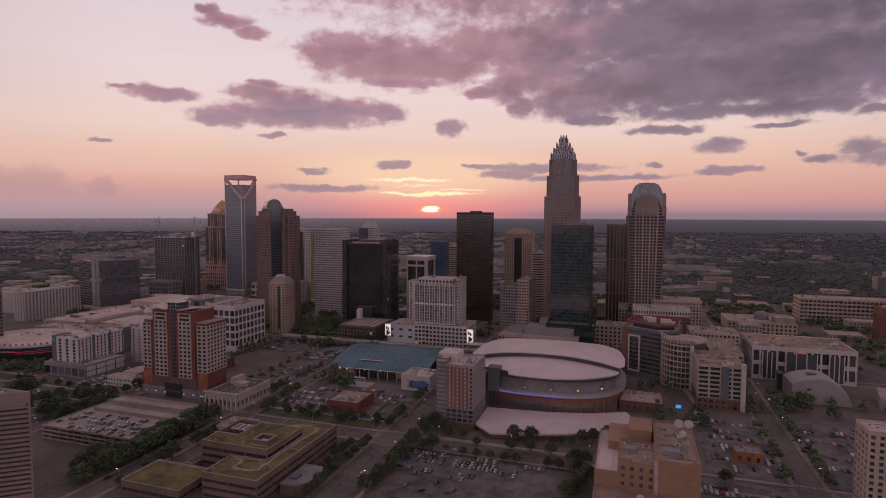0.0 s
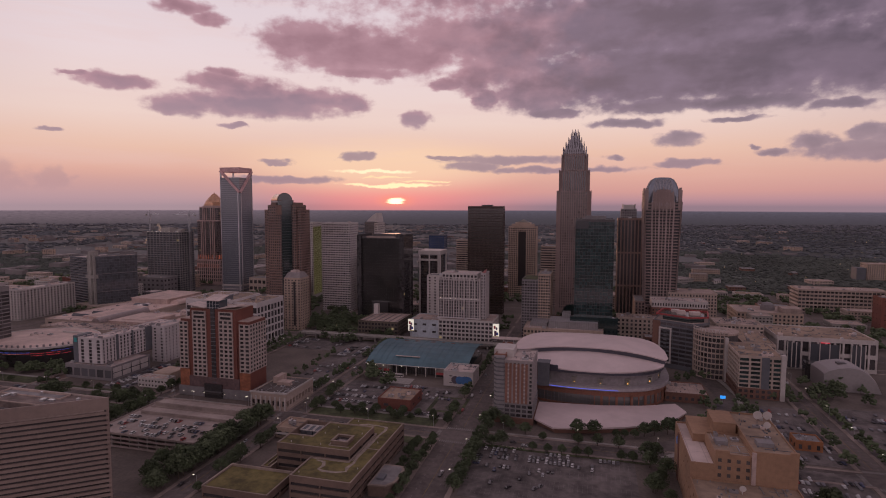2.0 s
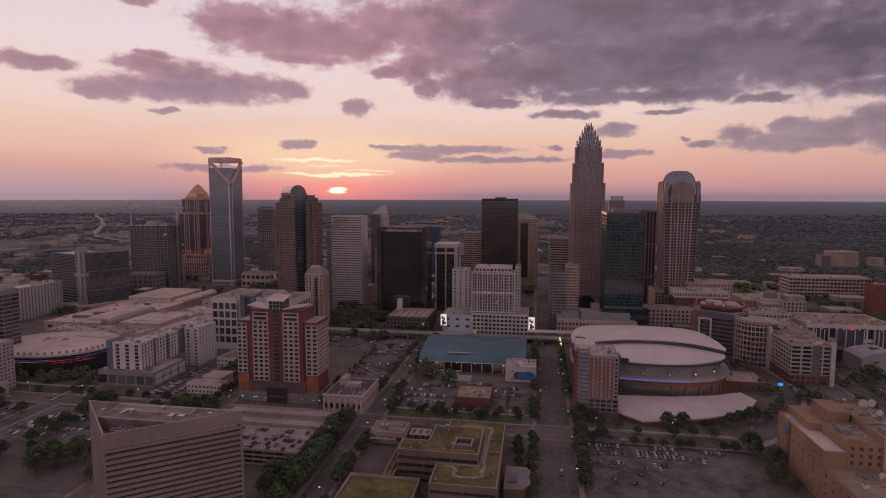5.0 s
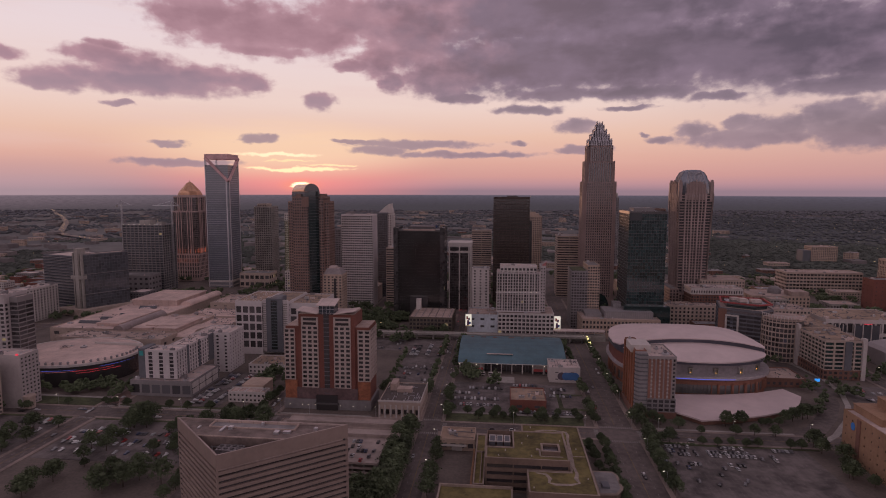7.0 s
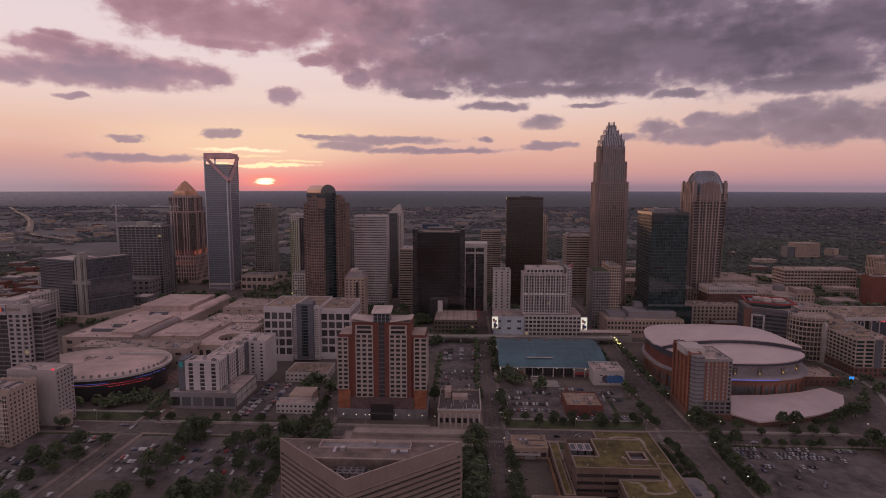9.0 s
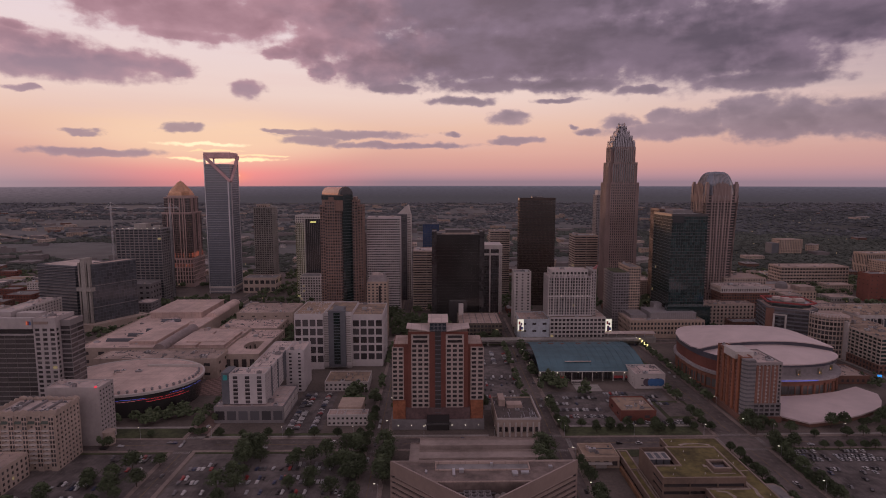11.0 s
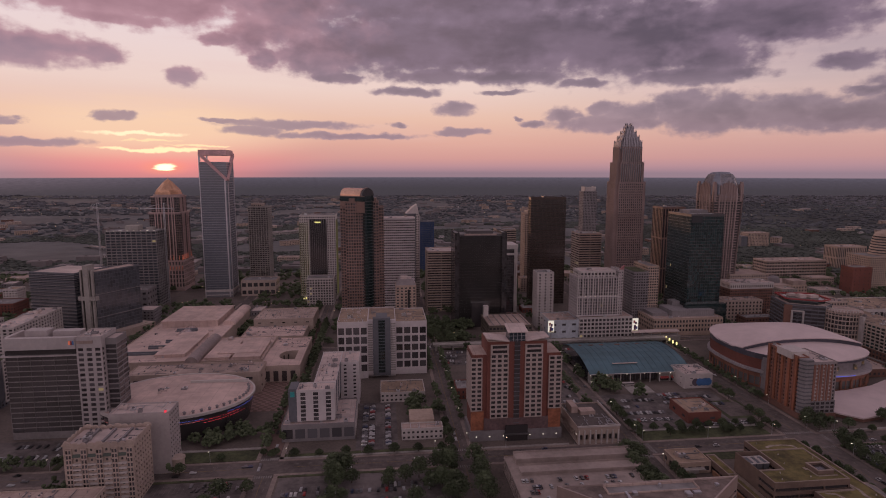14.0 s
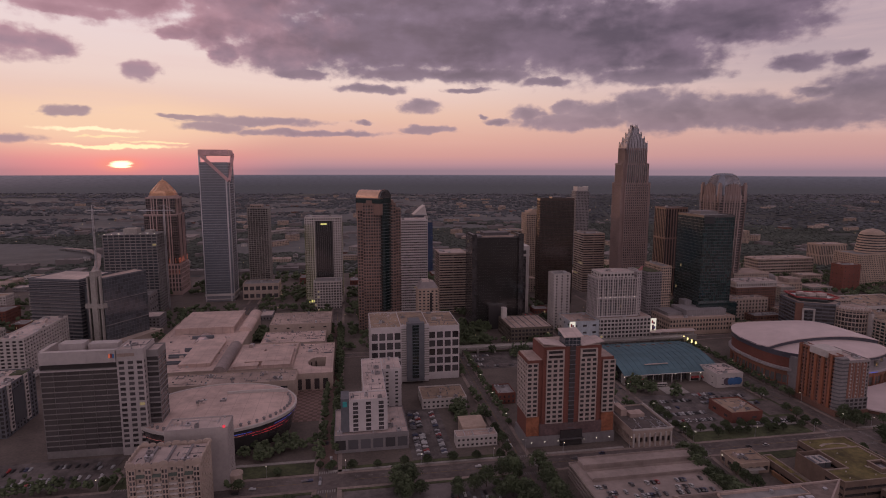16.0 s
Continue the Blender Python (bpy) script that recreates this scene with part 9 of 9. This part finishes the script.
# lamp-lit road running out to the north-west
way = [(-1600, 1760), (-1846, 1928), (-1961, 2030), (-2150, 2277), (-2463, 2682), (-2951, 3253), (-3385, 3723), (-4167, 4614)]
ribbon, lights = Shape(), Shape()
for (xa, ya), (xb, yb) in zip(way, way[1:]):
    L = math.hypot(xb - xa, yb - ya)
    nx_, ny_ = -(yb - ya) / L * 13, (xb - xa) / L * 13
    ribbon.face((xa - nx_, ya - ny_, 6.0), (xb - nx_, yb - ny_, 6.0), (xb + nx_, yb + ny_, 6.0), (xa + nx_, ya + ny_, 6.0))
    for k in range(int(L / 75)):
        f = (k + rg.random()) * 75 / L
        x, y = xa + (xb - xa) * f + rg.uniform(-10, 10), ya + (yb - ya) * f
        lights.box(x - 1.0, x + 1.0, y - 1.0, y + 1.0, 6.5, 8.5)
solid("far_road", ribbon, surface("road_pale", (0.20, 0.165, 0.15), 0.9, vary=0.2), "pale suburban road running out of the city", "road", "structure")
solid("road_lights", lights, lamp_glow("road_lamp", (1.0, 0.66, 0.38), 0.55), "warm lights along the suburban road", "street lamps", "stuff")

# clipped hedges round the car park
for x0, x1, y0, y1 in ((-144.2, -141.6, 300, 340), (-143, -108, 352.3, 354.2), (-141.4, -139.6, 342, 352)):
    s = Shape()
    for k in range(int((x1 - x0) * (y1 - y0) * 1.6)):
        clump(s, rg.uniform(x0, x1), rg.uniform(y0, y1), rg.uniform(0.5, 1.5), rg.uniform(0.4, 0.75), 0.9, rg)
    solid("hedge", s, foliage, "clipped dark green hedge beside the car park", "hedge", "", "hedges")

# lit lamps and windows among the farther streets
far_lamps = Shape()
for k in range(420):
    if k < 240:
        x, y, q = rg.uniform(-1200, 420), rg.uniform(640, 1140), 0.45
        z = rg.uniform(3, 8)
    else:
        x, y, q = rg.uniform(-2600, 1800), rg.uniform(1180, 3200), rg.uniform(0.5, 1.0)
        z = rg.uniform(7, 10)
    if k < 240 and not clear_of(x - 1, x + 1, y - 1, y + 1, 0.5):
        continue
    far_lamps.box(x - q, x + q, y - q, y + q, z, z + q)
solid("far_lamps", far_lamps, lamp_glow("lamp_sodium", (1.0, 0.72, 0.42), 1.0), "small warm street lights among the far streets", "street lamps", "stuff")

tails = Shape()
for k in range(26):
    x, y = -293 + rg.choice((-4.6, -1.6)), 700 + k * 13 + rg.uniform(-4, 4)
    for q in (-0.7, 0.7):
        tails.box(x + q - 0.22, x + q + 0.22, y - 0.1, y + 0.1, 0.7, 1.05)
for y in (757, 888, 1016):
    for x in (-298, -290):
        tails.box(x - 0.3, x + 0.3, y - 8, y - 7.4, 5.4, 6.2)
solid("tail_lights", tails, lit_red, "small red lights of queueing traffic in the street", "tail lights", "stuff")

# ---- cars ----
def car(seed, paint, text, tall=1.5, long_=4.5):
    y0 = -1300 - seed * 20
    body = Shape()
    L, W = long_ / 2, 0.9
    body.loft([[(-L, y0 - W, 0.35), (L, y0 - W, 0.35), (L, y0 + W, 0.35), (-L, y0 + W, 0.35)], [(-L, y0 - W, 0.7), (L, y0 - W, 0.7), (L, y0 + W, 0.7), (-L, y0 + W, 0.7)], [(-L + 0.1, y0 - W + 0.05, 0.95), (L - 0.2, y0 - W + 0.05, 0.85), (L - 0.2, y0 + W - 0.05, 0.85), (-L + 0.1, y0 + W - 0.05, 0.95)]])
    body.loft([[(-L + 0.6, y0 - 0.68, tall - 0.06), (L - 1.9, y0 - 0.68, tall - 0.06), (L - 1.9, y0 + 0.68, tall - 0.06), (-L + 0.6, y0 + 0.68, tall - 0.06)], [(-L + 0.7, y0 - 0.62, tall), (L - 2.0, y0 - 0.62, tall), (L - 2.0, y0 + 0.62, tall), (-L + 0.7, y0 + 0.62, tall)]])
    o = solid("car", body, paint, text, "car", "", "parked cars", (0, y0, 0))
    part("cabin_glass", Shape().loft([[(-L + 0.25, y0 - 0.8, 0.9), (L - 1.2, y0 - 0.8, 0.88), (L - 1.2, y0 + 0.8, 0.88), (-L + 0.25, y0 + 0.8, 0.9)], [(-L + 0.6, y0 - 0.67, tall - 0.05), (L - 1.9, y0 - 0.67, tall - 0.05), (L - 1.9, y0 + 0.67, tall - 0.05), (-L + 0.6, y0 + 0.67, tall - 0.05)]]), black_glass, o, "dark cabin glass")
    for x in (-L + 0.85, L - 0.95):
        for y in (-0.82, 0.82):
            w_ = Shape()
            w_.loft([[(x + 0.33 * math.cos(math.radians(45 * i)), y0 + y + d, 0.33 + 0.33 * math.sin(math.radians(45 * i))) for i in range(8)] for d in (-0.11, 0.11)])
            part("wheel", w_, rubber, o)
    return o


paints = [("white", (0.5, 0.5, 0.5)), ("silver", (0.36, 0.37, 0.38)), ("black", (0.02, 0.02, 0.022)), ("grey", (0.12, 0.12, 0.13)), ("red", (0.28, 0.02, 0.02)), ("dark blue", (0.03, 0.045, 0.10))]
CARS = [car(k, surface("car_" + n.replace(" ", "_"), c, 0.3, vary=0.04, spec=0.7), "%s parked car on the asphalt" % n, rng.choice((1.45, 1.6, 1.75))) for k, (n, c) in enumerate(paints)]
weights = (22, 18, 27, 21, 5, 7)
spill = {}
park = [p for p in STALLS if not any(a - 2 < p[0] < b + 2 and c - 2 < p[1] < d + 2 for a, b, c, d in FOOT)]
rng.shuffle(park)
spots = [(x, y, a + rng.uniform(-3, 3), 0.03) for x, y, a in park if (noise.noise(Vector((x * 0.02, y * 0.09, 4.0))) > -0.16 and rng.random() < 0.86) and not (-140 < x < -40 and 284 < y < 352) and not (-500 < x < -465 and 380 < y < 470) and not (-286 < x < -176 and 394 < y < 468) and not (-348 < x < -300 and 540 < y < 614)][:900]
for x in (-491.0, -485.6, -473.0):
    for k in range(26):
        if rng.random() < 0.85:
            spots.append((x, 391 + k * 2.8, rng.choice((0, 180)) + rng.uniform(-3, 3), 0.03))
for x0, x1, y0 in ((-130, -110, 340.5), (-105, -74, 340.5), (-130, -109, 322.5), (-103, -83, 323), (-66, -62, 337)):
    for k in range(int((x1 - x0) / 2.7)):
        for dy in (-2.5, 2.5):
            if rng.random() < (0.85 if y0 > 330 else 0.6 if dy > 0 else 0.25):
                spots.append((x0 + k * 2.7, y0 + dy, 90 + rng.uniform(-3, 3), 0.03))
for x, y0, y1, share in ((-335.2, 544, 584, 0.85), (-330.0, 544, 584, 0.75), (-318.4, 543, 588, 0.8), (-305.6, 545, 584, 0.55)):
    for k in range(int((y1 - y0) / 2.75)):
        if rng.random() < share:
            spots.append((x, y0 + k * 2.75, rng.choice((0, 180)) + rng.uniform(-3, 3), 0.03))
for x0, x1, y in ((-282, -240, 411), (-282, -240, 424), (-282, -256, 437), (-268, -236, 450), (-232, -188, 443), (-228, -184, 452), (-230, -206, 460), (-226, -178, 398.5), (-200, -180, 436)):
    for k in range(int((x1 - x0) / 2.75)):
        if rng.random() < 0.8:
            spots.append((x0 + k * 2.75, y, rng.choice((90, -90)) + rng.uniform(-3, 3), 0.03))
for x0, x1, y in ((-138, -112, 349.5), (-95, -78, 350), (-61, -46, 349)):
    for k in range(int((x1 - x0) / 2.7)):
        if rng.random() < 0.75:
            spots.append((x0 + k * 2.7, y, 90 + rng.uniform(-3, 3), 0.03))
for y in range(326, 339, 3):
    spots.append((-137.4, y, rng.uniform(-3, 3), 0.03))
for x, y, a in ((-113, 300, 60), (-95, 306, 65), (-98, 302, 60), (-124, 303, 85), (-74, 336, 80), (-108, 312, 90)):
    spots.append((x, y, a, 0.03))
for k in range(60):
    spots.append((rng.uniform(-392, -320), rng.choice((289.5, 295, 302, 307.5, 315)), 90 + rng.uniform(-3, 3), 9.25))
for x, wide in NS[2:7]:
    for k in range(14):
        side = rng.choice((-1, 1))
        spots.append((x + side * wide * rng.choice((0.13, 0.36)), rng.uniform(240, 720), 90 if side > 0 else -90, 0.0))
for k in range(22):
    side = rng.choice((-1, 1))
    spots.append((rng.uniform(-720, 220), 366 + side * rng.choice((2.2, 6.0)), 0 if side < 0 else 180, 0.0))
near = sorted(spots, key=lambda p: (p[0] + 230) ** 2 + (p[1] - 150) ** 2)
MOST_CARS = 170
for k, (x, y, a, z) in enumerate(near):
    c = rng.choices(range(6), weights)[0]
    if k < MOST_CARS:
        copy_thing(CARS[c], pose(x, y, z, 0, 0, a))
    else:
        s = spill.setdefault(c, Shape())
        m = pose(x, y, z, 0, 0, a)
        k0 = len(s.v)
        me = CARS[c].data
        s.v += [tuple(m @ v.co) for v in me.vertices]
        s.f += [tuple(k0 + i for i in p.vertices) for p in me.polygons]
for c, s in spill.items():
    solid("parked_cars", s, CARS[c].data.materials[0], "%s cars parked farther off" % paints[c][0], "cars", "stuff")
for k, o in enumerate(CARS):
    o.location = (-280 + k * 3.2, 588, 0.03)

# buses at the transit hall
for x in (-262, -247):
    b = thing("bus", (x, 486, 0.15), "white city bus with dark windows", "bus", "buses")
    part("body", Shape().box(x - 6, x + 6, 484.8, 487.2, 0.5, 3.1).box(x - 5.8, x + 5.8, 484.9, 487.1, 3.1, 3.3), white_wall, b)
    part("window_band", Shape().box(x - 5.7, x + 5.9, 484.76, 484.8, 1.6, 2.7), black_glass, b)
    for q in (-3.8, 3.6):
        part("wheel", Shape().loft([[(x + q + 0.5 * math.cos(math.radians(36 * i)), yy, 0.65 + 0.5 * math.sin(math.radians(36 * i))) for i in range(10)] for yy in (484.7, 485.0)]), rubber, b)
# street lamps and lit banners
lampo = thing("street_lamp", (0, -1500, 0), "grey street lamp with a small white head", "street lamp", "street lamps")
part("pole", Shape().tube(0, -1500, 0.14, 0.09, 0, 9, 6).beam((0, -1500, 8.9), (1.8, -1500, 9.3), 0.12), steel, lampo)
part("head", Shape().box(1.5, 2.5, -1500.25, -1499.75, 9.15, 9.35), lit_white, lampo, "white lamp head")
pts = [(x + wide / 2 + 1.2, y, 180) for x, wide in NS[3:7] for y in range(250, 610, 45)] + [(x, 377.0, -90) for x in range(-700, 60, 52)]
for x, y, a in pts:
    copy_thing(lampo, pose(x, y, 0, 0, 0, a))
lampo.location = (-150.5, 610, 0)
for k in range(4):
    y = 588 + k * 8
    b = thing("lit_banner", (-144, y, 0), "tall glowing yellow street banner", "banner", "lit banners")
    part("post", Shape().tube(-144, y, 0.15, 0.15, 0, 4, 6), steel, b)
    part("lantern", Shape().box(-144.7, -143.3, y - 0.6, y + 0.6, 4, 8), lamp_glow("banner_yellow", (1.0, 0.85, 0.35), 1.3), b, "glowing yellow lantern")
